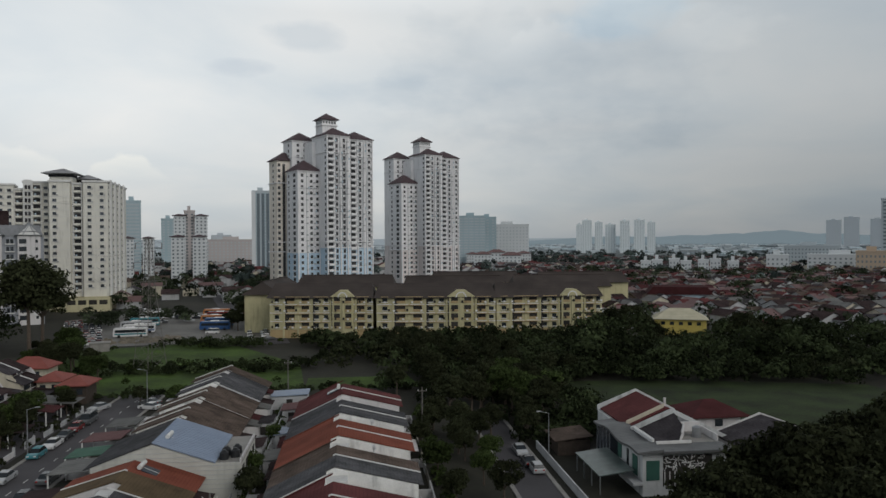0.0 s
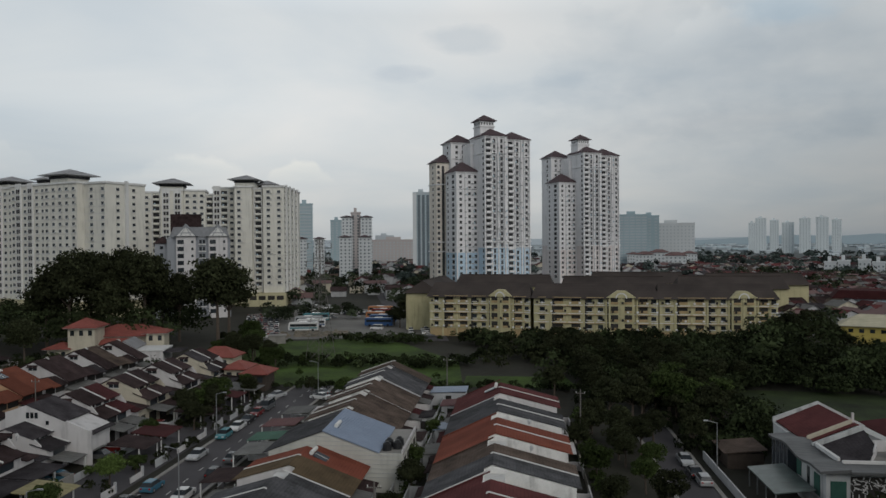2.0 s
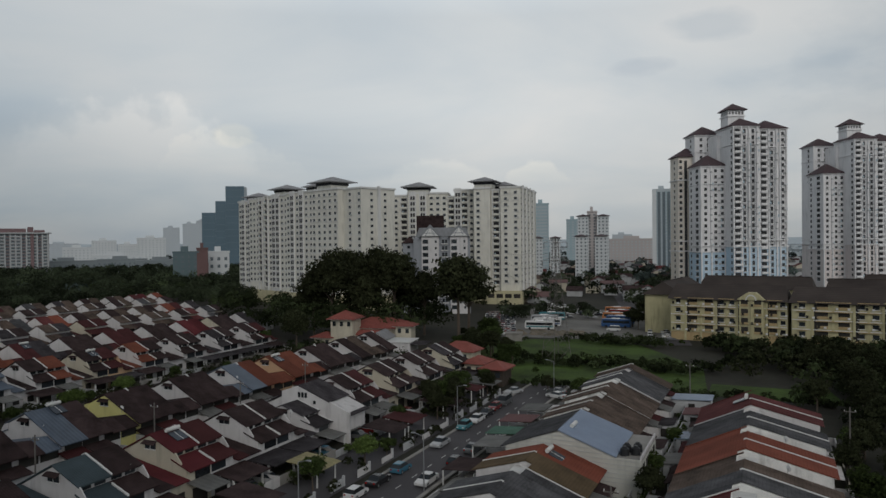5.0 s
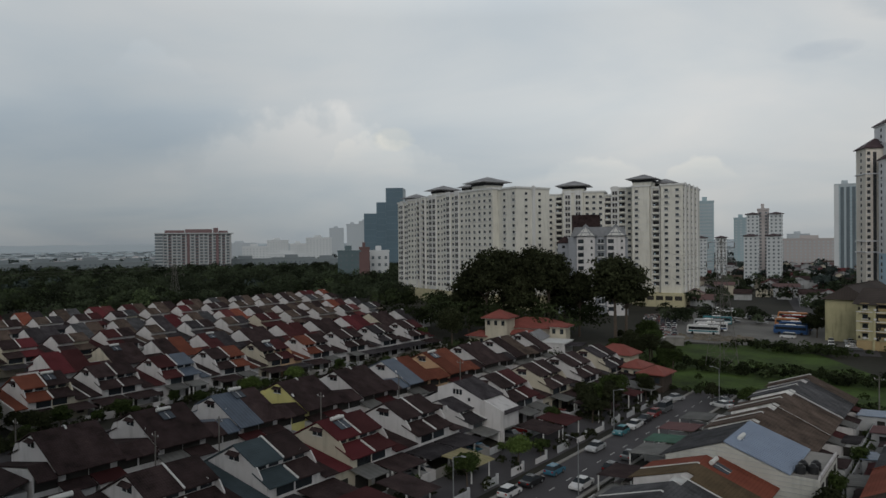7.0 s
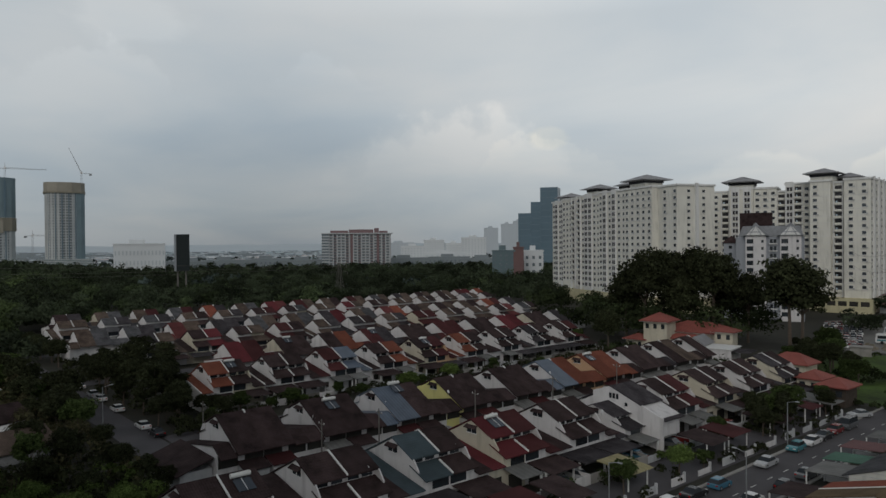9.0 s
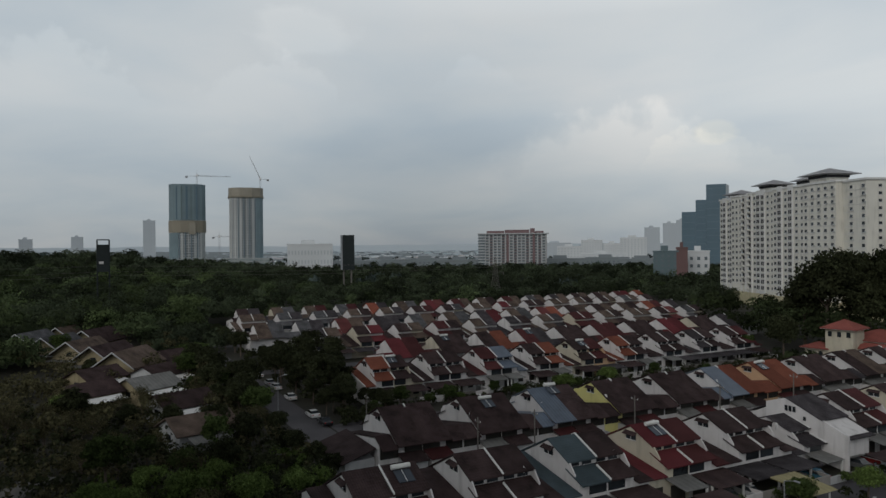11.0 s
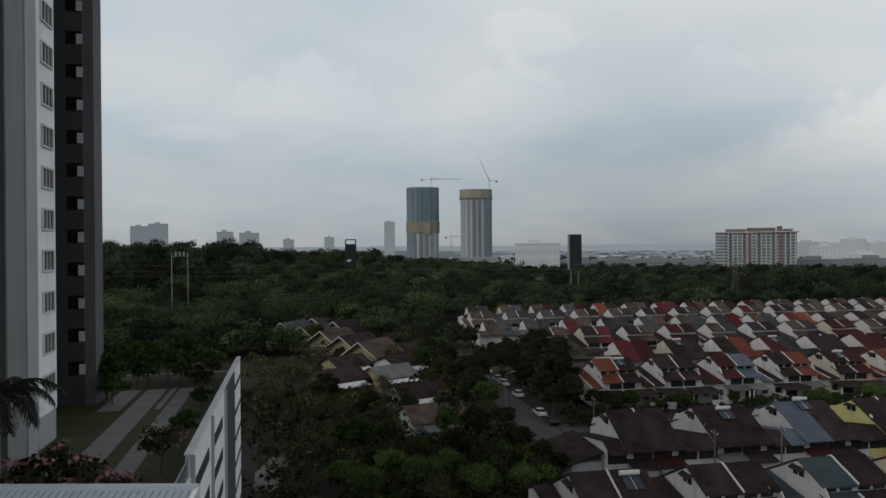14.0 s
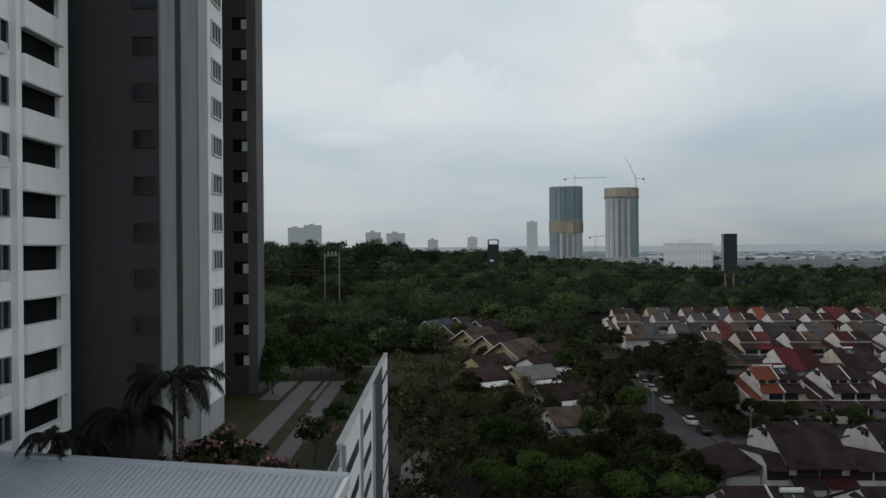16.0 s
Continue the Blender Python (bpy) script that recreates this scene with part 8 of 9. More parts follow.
grove(D3, 15, 16.8, 268, 330, 4, 0.8, 1.0)
grove(D3, 26, 31, 225, 250, 6, 0.4, 0.55)
# tall trees before the condominiums
for az, d, k, kind in ((42.0, 256, 0.84, "tall0"), (40.6, 252, 1.04, "tall1"), (39.2, 262, 1.03, "tall2"), (38.0, 254, 1.0, "tall0"), (36.9, 266, 1.03, "tall1"), (35.6, 256, 0.97, "tall2"), (34.4, 264, 0.95, "tall0"), (33.2, 258, 0.76, "tall1"), (30.4, 232, 0.93, "tall2"), (29.6, 236, 0.86, "tall1"), (43.4, 224, 0.6, "tall0")):
    x, y, _ = polar(az, d)
    tree(kind, x, y, k, rt.uniform(0, 360))
grove(D3 + R3, 27.5, 46, 205, 232, 14, 0.7, 1.1, lambda s, r: s < 222 and -144 < r < -84)
# left of the terraces
grove(R3 + Y3 + R3, 74, 90, 125, 225, 14, 0.55, 0.85, lambda s, r: s > 33 or (-226 < r < -110 and -32 < s < 24))
grove(Y3, 86, 103, 84, 165, 24, 0.75, 1.05, lambda s, r: s > 28 or (-126 < r < -88 and s < 0))
grove(L3, 93, 99, 58, 74, 4, 0.6, 0.75)
grove(Y3, 90, 102, 128, 175, 18, 0.75, 1.05)
grove(R3 + L3 + Y3, 94, 122, 150, 250, 12, 0.9, 1.3, lambda s, r: -226 < r < -160 and -32 < s < 12)

HOMES = [polar(az, d)[:2] for az, d in ((99.3, 258), (97.7, 243), (96.1, 229), (94.5, 215), (96.9, 271), (95.2, 257), (93.0, 201))] + [gp(s, r)[:2] for s, r in ((13, -202), (5, -188), (15, -170), (3, -168), (19, -186), (19, -148), (19, -127), (24, -210))]


def homes(s, r):
    x, y, _ = gp(s, r)
    return s > 31 or any((x - a) ** 2 + (y - b) ** 2 < 46 for a, b in HOMES)


grove(Y3 + ["dark0"], 84, 97.5, 120, 225, 20, 0.6, 0.92, homes)
for s_, r_, k_, kind in ((51, -143, 0.85, "dark0"), (50, -153, 1.02, "dark2"), (53, -166, 1.08, "dark1"), (60, -133.5, 0.52, "round1"), (67, -134, 0.5, "round0"), (74, -133.5, 0.48, "light1"), (83, -134, 0.42, "round2"), (55, -134.5, 0.6, "dark1"), (55, -186, 1.2, "dark1"), (60, -197, 1.05, "dark2"), (52, -200, 0.9, "dark0"), (45.2, -137, 0.66, "dark1"), (33.2, -150, 0.72, "dark0"), (33.4, -171, 0.75, "dark2"), (33.2, -187, 0.8, "dark1"), (45.4, -178, 0.78, "dark2"), (45.5, -160, 0.8, "dark0"), (46, -148, 0.72, "dark2")):
    x, y, _ = gp(s_, r_)
    tree(kind, x, y, k_, rt.uniform(0, 360))

# woods to the horizon, joined
rw = random.Random(5)


def spots(az0, az1, d0, d1, n, r0, r1, bar=None):
    out = []
    for _ in range(n):
        az = rw.uniform(az0, az1)
        d = math.sqrt(rw.uniform(d0 * d0, d1 * d1))
        x, y, _ = polar(az, d)
        s, r = x * GU.x + y * GU.y, x * GV.x + y * GV.y
        if bar and bar(s, r):
            continue
        q = rw.uniform(r0, r1)
        if r0 > 4 and any((x - o[0]) ** 2 + (y - o[1]) ** 2 < (0.46 * (q + o[3])) ** 2 for o in out):
            continue
        out.append((x, y, ground_z(x, y), q, q * rw.uniform(1.6, 2.2)))
    return out


def lane(s, r):
    """The clearing with the brown estate houses."""
    x, y = GU.x * s + GV.x * r, GU.y * s + GV.y * r
    return (r > -306 and s > 26) or (r > -232 and s > -34) or (92.6 < math.degrees(math.atan2(-x, y)) < 99.9 and math.hypot(x, y) < 270)


def estate(s, r):
    return -306 < r and 44 < s < 285


wood("woods", "dense dark green woods behind the terraces", spots(46, 100, 318, 640, 1300, 4.8, 8.5, estate), wood_dark, 620, 0.46)
for mt, n1, n2, lb in ((wood_mid, 120, 260, "mid green tree crowns on rising ground"), (wood_dark, 160, 380, "dark green tree crowns on rising ground"), (wood_light, 60, 120, "light green tree crowns on rising ground")):
    wood("woods", lb, spots(82, 132, 215, 330, n1, 5.5, 9, lane), mt, 1300, 0.34)
    wood("woods", lb, spots(82, 132, 330, 560, n2, 6, 10), mt, 800, 0.46)
wood("woods", "light crowns among the dark woods", spots(46, 100, 318, 560, 90, 5, 8, estate), wood_mid, 620, 0.46)
wood("woods", "dark trees before the showrooms", spots(46.5, 54, 470, 548, 55, 6, 9), wood_dark, 160, 0.85)
wood("woods", "far treetops before the white hall", [(x, y, z + 2.0, q, h) for x, y, z, q, h in spots(46, 94, 590, 790, 800, 5.5, 8.5)], wood_dark, 220, 0.85)
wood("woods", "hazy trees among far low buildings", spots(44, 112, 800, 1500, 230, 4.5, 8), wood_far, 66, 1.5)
wood("woods", "tall trees along the crest of the rise", [(x, y, z + rw.uniform(0, 6), q, h) for x, y, z, q, h in spots(92, 118, 500, 640, 240, 6.5, 10)], wood_dark, 420, 0.7)
wood("woods", "high treetops behind the near tower", [(x, y, z + rw.uniform(6, 12), q, h) for x, y, z, q, h in spots(101.5, 122, 400, 600, 220, 7, 10)], wood_dark, 500, 0.62)
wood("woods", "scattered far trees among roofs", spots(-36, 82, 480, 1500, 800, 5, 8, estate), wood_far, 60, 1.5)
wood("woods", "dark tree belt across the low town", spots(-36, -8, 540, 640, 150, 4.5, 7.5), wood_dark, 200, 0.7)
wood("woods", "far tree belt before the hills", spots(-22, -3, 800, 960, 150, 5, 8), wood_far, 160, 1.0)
wood("woods", "small dark trees round the bus lot", spots(19, 27, 292, 345, 26, 2.6, 4.0), wood_dark, 200, 0.45)
wood("woods", "thin brownish trees among the estate houses", [(x, y, z + 2.5, q, h) for x, y, z, q, h in spots(84, 103, 130, 262, 46, 2.2, 3.4, homes)], leaf_dry, 150, 0.3)
wood("woods", "green trees at the foot of the rise", spots(98, 122, 150, 250, 24, 4.4, 6.0, lambda s, r: -226 < r < -160 and -32 < s < 12), wood_mid, 420, 0.4)
wood("woods", "trees lining lots beyond the field", spots(12, 27, 345, 640, 90, 4, 7, lambda s, r: False), wood_dark, 190, 0.8)
wood("woods", "dark trees at the foot of white towers", spots(5, 16, 375, 520, 34, 5, 7), wood_dark, 190, 0.8)
wood("woods", "scattered dark trees in the low town", spots(-36, -11, 262, 620, 150, 4, 7), wood_dark, 130, 0.9)
wood("woods", "dense dark trees before the yellow flats", spots(-13, 11, 196, 236, 150, 2.2, 3.6, lambda s, r: s < 196 and r < -12), wood_near, 260, 0.45)
wood("woods", "dense dark trees before the yellow flats", [p for p in spots(-37, -11, 172, 252, 230, 4.5, 7.5, lambda s, r: s < 170) if not (-21.5 < math.degrees(math.atan2(-p[0], p[1])) < -15.2 and p[4] > (34 - 0.115 * math.hypot(p[0], p[1])))], wood_near, 300, 0.55)
wood("woods", "dark bushes and low trees behind the rough grass", [(gp(a, b)[0], gp(a, b)[1], 0.0, q, q * 1.9) for a, b, q in [(rw.uniform(160, 178) - 0.24 * max(0, b_ - 60), b_, rw.uniform(1.6, 3.0)) for b_ in [rw.uniform(14, 118) for _ in range(190)]]], wood_near, 150, 0.36)
wood("woods", "dense dark trees beside the condominiums", spots(43, 53, 300, 370, 60, 5, 7.5, lambda s, r: -300 < r and s < 262), wood_near, 260, 0.65)
wood("woods", "low dark trees beyond the grass strip", spots(-34, -6, 166, 224, 190, 3.0, 4.4, lambda s, r: s < 166 - 0.22 * max(0, r - 60)), wood_near, 200, 0.42)
wood("undergrowth", "low dark scrub beside the field and trees", spots(-30, 12, 150, 236, 300, 2.0, 3.5, lambda s, r: s < 152 or (s < 178 and -75 < r < 105) or (178 < s < 232 and r < -10)), leaf_dark, 90, 0.42)
wood("undergrowth", "dark scrub strip across the field", [(gp(a, b)[0], gp(a, b)[1], 0.0, q, q * 1.3) for a, b, q in [(rw.uniform(184, 197), rw.uniform(-92, -12), rw.uniform(1.0, 2.4)) for _ in range(130)]], wood_near, 80, 0.32)
wood("undergrowth", "low scrub along the terrace end wall", [(gp(a, b)[0], gp(a, b)[1], 0.0, q, q * 1.3) for a, b, q in [(rw.uniform(158, 164), rw.uniform(-60, 16), rw.uniform(0.8, 1.8)) for _ in range(70)]], wood_near, 80, 0.28)
wood("undergrowth", "scrub and bushes before the flats", [(gp(a, b)[0], gp(a, b)[1], 0.0, q, q * 1.3) for a, b, q in [(rw.uniform(228, 243), rw.uniform(-62, -30), rw.uniform(1.0, 2.6)) for _ in range(60)]], wood_near, 80, 0.32)
wood("woods", "dark understorey below the tall trees", [(x, y, z + rw.uniform(0, 5), q, h) for x, y, z, q, h in spots(32, 44.5, 240, 276, 170, 5.5, 8.0)], wood_near, 260, 0.5)
wood("woods", "leafy trees before the cream slab", spots(38.5, 49, 262, 292, 40, 4.5, 6.5, lambda s, r: -300 < r < -130 and s < 200), wood_near, 260, 0.55)
wood("woods", "low dense trees behind the terrace ends", spots(-12, 4.5, 122, 205, 120, 2.6, 4.2, lambda s, r: built(s, r) or (s < 178 and -14 < r < 14 and s > 160)), wood_near, 170, 0.36)
wood("undergrowth", "rough scrub round the corner houses", [(gp(a, b)[0], gp(a, b)[1], 0.0, q, q * 1.4) for a, b, q in [(rw.uniform(112, 148), rw.uniform(26, 46), rw.uniform(1.0, 2.4)) for _ in range(120)] + [(rw.uniform(70, 112), rw.uniform(70, 112), rw.uniform(1.0, 2.6)) for _ in range(120)]], wood_near, 80, 0.32)
wood("undergrowth", "garden bushes round the red villa", [(gp(a, b)[0], gp(a, b)[1], 0.0, q, q * 1.6) for a, b, q in [(rw.uniform(178, 188), rw.uniform(-140, -84), rw.uniform(1.2, 2.6)) for _ in range(60)] if not (abs(a - 190) < 9 and abs(b + 104) < 11)], wood_near, 110, 0.3)
wood("undergrowth", "rough bushes along the field edges", spots(8, 28, 160, 246, 90, 0.8, 1.8, lambda s, r: s < 163 or (172 < s < 188) or (196 < s < 226)), leaf, 60, 0.28)
wood("undergrowth", "brownish brush between thin trees", spots(80, 104, 84, 200, 300, 1.2, 2.6, lambda s, r: s > 33), leaf_dry, 60, 0.3)
wood("woods", "light green broad crowns behind the estate houses", spots(88, 102, 276, 345, 26, 6, 9), wood_light, 520, 0.5)
wood("woods", "brownish small trees before the estate houses", spots(92, 102.5, 176, 212, 24, 2.0, 3.0, lambda s, r: s > 33), leaf_dry, 110, 0.34)
wood("woods", "dark trees between the estate houses and podium", spots(99.6, 106, 215, 300, 26, 4.5, 7), wood_mid, 420, 0.5)
wood("undergrowth", "dim undergrowth between thin trees", spots(78, 104, 60, 170, 200, 1.5, 3.0, lambda s, r: s > 33 or (-226 < r < -160 and -32 < s < 12)), leaf_dark, 70, 0.35)
wood("undergrowth", "dark bushes along the shaded street", [(gp(a, b)[0], gp(a, b)[1], 0.0, q, q * 1.5) for a, b, q in [(rw.choice((rw.uniform(45, 53), rw.uniform(22, 33))), rw.uniform(-235, -118), rw.uniform(1.0, 2.2)) for _ in range(120)]], leaf_dark, 90, 0.3)
wood("undergrowth", "potted plants and hedges along the forecourts", [(gp(a, b)[0], gp(a, b)[1], 0.0, q, q * 1.8) for a, b, q in [(rw.uniform(40, 150), rw.uniform(-62, -53.5), rw.uniform(0.5, 1.1)) for _ in range(90)]], leaf_dark, 60, 0.2)
wood("undergrowth", "dark garden bushes before the fourth terrace", [(gp(a, b)[0], gp(a, b)[1], 0.0, q, q * 1.9) for a, b, q in [(rw.uniform(56, 184), rw.uniform(-138.5, -129.5), rw.uniform(0.8, 1.7)) for _ in range(120)]], leaf_dark, 80, 0.26)
gaps = [(rw.uniform(22, 46), rw.uniform(-318, -234), rw.uniform(3.2, 5.0)) for _ in range(70)] + [(rw.uniform(-40, -6), rw.uniform(-268, -238), rw.uniform(2.6, 4.2)) for _ in range(34)]
wood("woods", "dark trees closing in on the estate", [(gp(a, b)[0], gp(a, b)[1], ground_z(*gp(a, b)[:2]), q, q * 1.8) for a, b, q in gaps if not homes(min(a, 30), b)], wood_dark, 420, 0.42)
wood("undergrowth", "fresh green shrubs along the garden edge", [(gp(a, b)[0], gp(a, b)[1], 0.0, q, q * 1.5) for a, b, q in [(rw.uniform(3, 32), rw.uniform(-114, -90), rw.uniform(1.0, 2.2)) for _ in range(90)]], leaf_light, 120, 0.26)
yard = [(rw.uniform(60, 140), rw.choice((-14.6, -15.2, -88.4, -62.5, 11)) + rw.uniform(-0.7, 0.7), rw.uniform(0.6, 1.2)) for _ in range(150)]
wood("undergrowth", "hedges and yard plants between the terraces", [(gp(a, b)[0], gp(a, b)[1], 0.0, q, q * 1.8) for a, b, q in yard], leaf, 60, 0.2)

# glowing backdrop: hills at the horizon and the pale far plain, haze in their colour
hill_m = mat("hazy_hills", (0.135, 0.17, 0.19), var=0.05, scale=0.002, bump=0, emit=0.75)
plain_m = mat("hazy_far_plain", (0.185, 0.212, 0.232), var=0.03, scale=0.002, bump=0, emit=0.75)


def skyline(name, label, material, az0, az1, d, height):
    n = int((az1 - az0) * 3)
    vs, fs = [], []
    for i in range(n + 1):
        az = az0 + (az1 - az0) * i / n
        x, y, _ = polar(az, d)
        vs += [(x, y, -40), (x, y, 34 + height(az))]
    for i in range(n):
        fs.append((2 * i, 2 * i + 2, 2 * i + 3, 2 * i + 1))
    solo(name, M().add(vs, fs), material, label, "hills", kind="structure")


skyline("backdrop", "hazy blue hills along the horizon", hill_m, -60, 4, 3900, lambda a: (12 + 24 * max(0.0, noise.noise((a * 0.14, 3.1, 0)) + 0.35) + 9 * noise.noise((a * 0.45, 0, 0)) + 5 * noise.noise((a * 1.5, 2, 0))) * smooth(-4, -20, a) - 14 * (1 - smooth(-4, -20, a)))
skyline("backdrop", "pale hazy far plain at the horizon", plain_m, -70, 160, 4300, lambda a: 4 + 5 * noise.noise((a * 0.4, 1.7, 0)))


# a unit raised to a third storey
ob = thing("raised_house", "white terraced house raised to full third storey", "house", pose(*gp(101.2, -74.8), 0, 0, GRID))
part("wall", M().extrude_y([(-3.5, 2.0), (10.4, 0.0), (10.4, 5.3), (0.2, 9.2), (-3.5, 8.0)], -0.2, 0.2), white, ob)
part("upper_wall", M().extrude_y([(-6.5, 2.0), (9.8, 2.0), (9.8, 5.2), (0.2, 8.9), (-6.5, 5.6)], 0.2, 5.8), white, ob)
part("roof", slab(slab(M(), 0.1, 9.3, 6.4, 6.9, -0.3, 6.2), -7.4, 5.6, 0.15, 9.3, 0.25, 6.2), roof_grey, ob)
part("front_roof", slab(M(), 6.2, 6.2, 10.6, 4.9, 0.22, 6.2), roof_grey, ob)
for x in (0.2, 0.9, 1.6):
    part("window", window_mesh(0.5, 0.9, glass, 0.06), None, ob, at=(x, -0.2, 7.6))
part("window", window_mesh(0.5, 0.6, glass, 0.06), None, ob, at=(3.4, -0.2, 6.5))


# ---- vehicles ----
paints = {n: mat("car_paint_" + n, c, rough=0.25, var=0.06, bump=0, spec=0.5) for n, c in (("white", (0.62, 0.62, 0.62)), ("silver", (0.36, 0.37, 0.38)), ("black", (0.02, 0.02, 0.022)), ("grey", (0.10, 0.105, 0.11)), ("blue", (0.05, 0.15, 0.22)), ("red", (0.16, 0.02, 0.02)), ("teal", (0.06, 0.20, 0.23)))}
lamp_m = mat("headlamp_glass", (0.6, 0.6, 0.6), rough=0.1, var=0.05, bump=0)
tail_m = mat("tail_lamp_red", (0.30, 0.01, 0.01), rough=0.2, var=0.05, bump=0)


def car_thing(colour, kind, m, far=False):
    key = ("car", colour, kind, far)
    if key in STORE:
        return copy_thing(STORE[key], m)
    L, w = {"sedan": (4.5, 1.76), "hatch": (3.8, 1.68), "van": (4.9, 1.85)}[kind]
    tall = {"sedan": 1.46, "hatch": 1.52, "van": 2.05}[kind]
    belt = {"sedan": 0.92, "hatch": 0.95, "van": 1.15}[kind]
    h = L / 2
    ob = thing("car" if kind != "van" else "van", "%s %s parked on the street" % (colour, {"sedan": "saloon car", "hatch": "small hatchback", "van": "passenger van"}[kind]), "car", m, "parked cars")
    prof = {"sedan": [(-h, 0.35), (-h + 0.15, 0.22), (h - 0.15, 0.22), (h, 0.38), (h - 0.02, 0.62), (h - 0.35, 0.78), (h - 1.25, belt), (-h + 0.9, belt + 0.02), (-h + 0.1, belt - 0.04), (-h, 0.7)],
            "hatch": [(-h, 0.35), (-h + 0.15, 0.22), (h - 0.15, 0.22), (h, 0.38), (h - 0.02, 0.66), (h - 0.3, 0.82), (h - 0.95, belt), (-h + 0.1, belt), (-h, 0.8)],
            "van": [(-h, 0.35), (-h + 0.1, 0.24), (h - 0.12, 0.24), (h, 0.4), (h, 0.8), (h - 0.25, 1.0), (h - 0.5, belt), (-h + 0.02, belt), (-h, 1.0)]}[kind]
    part("body", M().extrude_y(prof, -w / 2, w / 2), paints[colour], ob)
    a0, a1, f0, f1 = {"sedan": (-h + 0.75, -h + 1.35, h - 1.2, h - 2.0), "hatch": (-h + 0.12, -h + 0.5, h - 0.9, h - 1.65), "van": (-h + 0.04, -h + 0.25, h - 0.45, h - 1.2)}[kind]
    g, hw = M(), w / 2 - 0.04
    g.add([(a0, -hw, belt), (f0, -hw, belt), (f0, hw, belt), (a0, hw, belt), (a1, -hw + 0.2, tall - 0.05), (f1, -hw + 0.2, tall - 0.05), (f1, hw - 0.2, tall - 0.05), (a1, hw - 0.2, tall - 0.05)],
          [(4, 5, 6, 7), (0, 1, 5, 4), (1, 2, 6, 5), (2, 3, 7, 6), (3, 0, 4, 7)])
    part("cabin_glass", g, glass, ob)
    part("roof", M().taper(a1 - 0.06, f1 + 0.06, -hw + 0.17, hw - 0.17, tall - 0.08, tall, 0.12, 0.1), paints[colour], ob)
    if far:
        STORE[key] = ob
        return ob
    wheel = stored("wheel", lambda: M().rod((0, -0.1, 0), (0, 0.1, 0), 0.31, 0.31, 14).use(1).rod((0, -0.11, 0), (0, 0.11, 0), 0.18, 0.18, 10).mesh("wheel", (rubber, metal)))
    for px in (-h + 0.8, h - 0.85):
        for sy in (-1, 1):
            part("wheel", wheel, None, ob, at=(px, sy * (w / 2 - 0.08), 0.31))
    for sy in (-1, 1):
        part("headlight", stored("hl", lambda: M().box(-0.06, 0.02, -0.2, 0.2, -0.07, 0.07).mesh("headlight", lamp_m)), None, ob, at=(h - 0.02, sy * (w / 2 - 0.3), 0.64))
        part("tail_light", stored("tl", lambda: M().box(-0.03, 0.06, -0.14, 0.14, -0.09, 0.09).mesh("tail_light", tail_m)), None, ob, at=(-h, sy * (w / 2 - 0.24), 0.76))
    STORE[key] = ob
    return ob


def park(s, r, turn, colour, kind="sedan", z=0.03):
    x, y, _ = gp(s, r)
    car_thing(colour, kind, pose(x, y, z, 0, 0, GRID + 90 + turn))


for s_, r_, c_, k_, t_ in ((88.9, -44.0, "white", "sedan", 180), (92.0, -49.8, "blue", "hatch", 0), (86.0, -50.2, "black", "sedan", 0), (80.5, -50.4, "white", "hatch", 0), (106.2, -50.0, "silver", "sedan", 180), (117.6, -50.5, "teal", "hatch", 180), (123.0, -50.3, "white", "sedan", 180),
                           (127.9, -50.3, "black", "sedan", 180), (133.2, -50.5, "red", "hatch", 180), (138.5, -50.3, "grey", "van", 180), (105.3, -43.7, "grey", "sedan", 0), (148.9, -52.0, "silver", "sedan", 150), (148.2, -42.0, "white", "sedan", 70), (152.0, -43.0, "grey", "sedan", 70), (75, -44, "silver", "hatch", 0), (98, -43.5, "black", "hatch", 0),
                           (109.5, 25.2, "silver", "sedan", 180), (100.6, 25.6, "silver", "hatch", 0), (104.0, 25.2, "black", "sedan", 0), (126.0, 21.4, "white", "hatch", 0)):
    park(s_, r_, t_, c_, k_)
for s_, r_, c_ in ((42.4, -137, "white"), (42.9, -155, "white"), (43.0, -168, "white"), (43.0, -174, "silver"), (36.0, -163, "grey"), (36.2, -181, "black"), (43.0, -186, "white"), (42.6, -130, "black"), (20, -190, "white"), (24, -186, "silver"), (18, -180, "grey"), (22, -196, "white")):
    park(s_, r_, 90, c_, "sedan", 0.05)
rc = random.Random(9)
for i in range(12):
    park(66 + i * 7.05 + (3.4 if i % 2 else 0.2), -74.8 + 9.3, 90, rc.choice(["white", "silver", "grey", "black", "blue", "red"]), rc.choice(["sedan", "hatch"]))
for i in range(14):
    az = 26.3 + 0.28 * (i % 7)
    x, y, _ = polar(az, 262 + 7 * (i // 7) + 2.0 * (i % 7))
    car_thing(rc.choice(["white", "silver", "grey", "black", "red"]), "sedan", pose(x, y, 0.03, 0, 0, 30), True)
for i in range(12):
    x, y, _ = polar(13.9 + 0.06 * i, 248 + i * 6)
    car_thing(rc.choice(["white", "silver", "grey", "black"]), "sedan", pose(x, y, 0.08, 0, 0, 20), True)
x, y, _ = polar(18.1, 270)
car_thing("white", "van", pose(x, y, 0.08, 0, 0, 182))


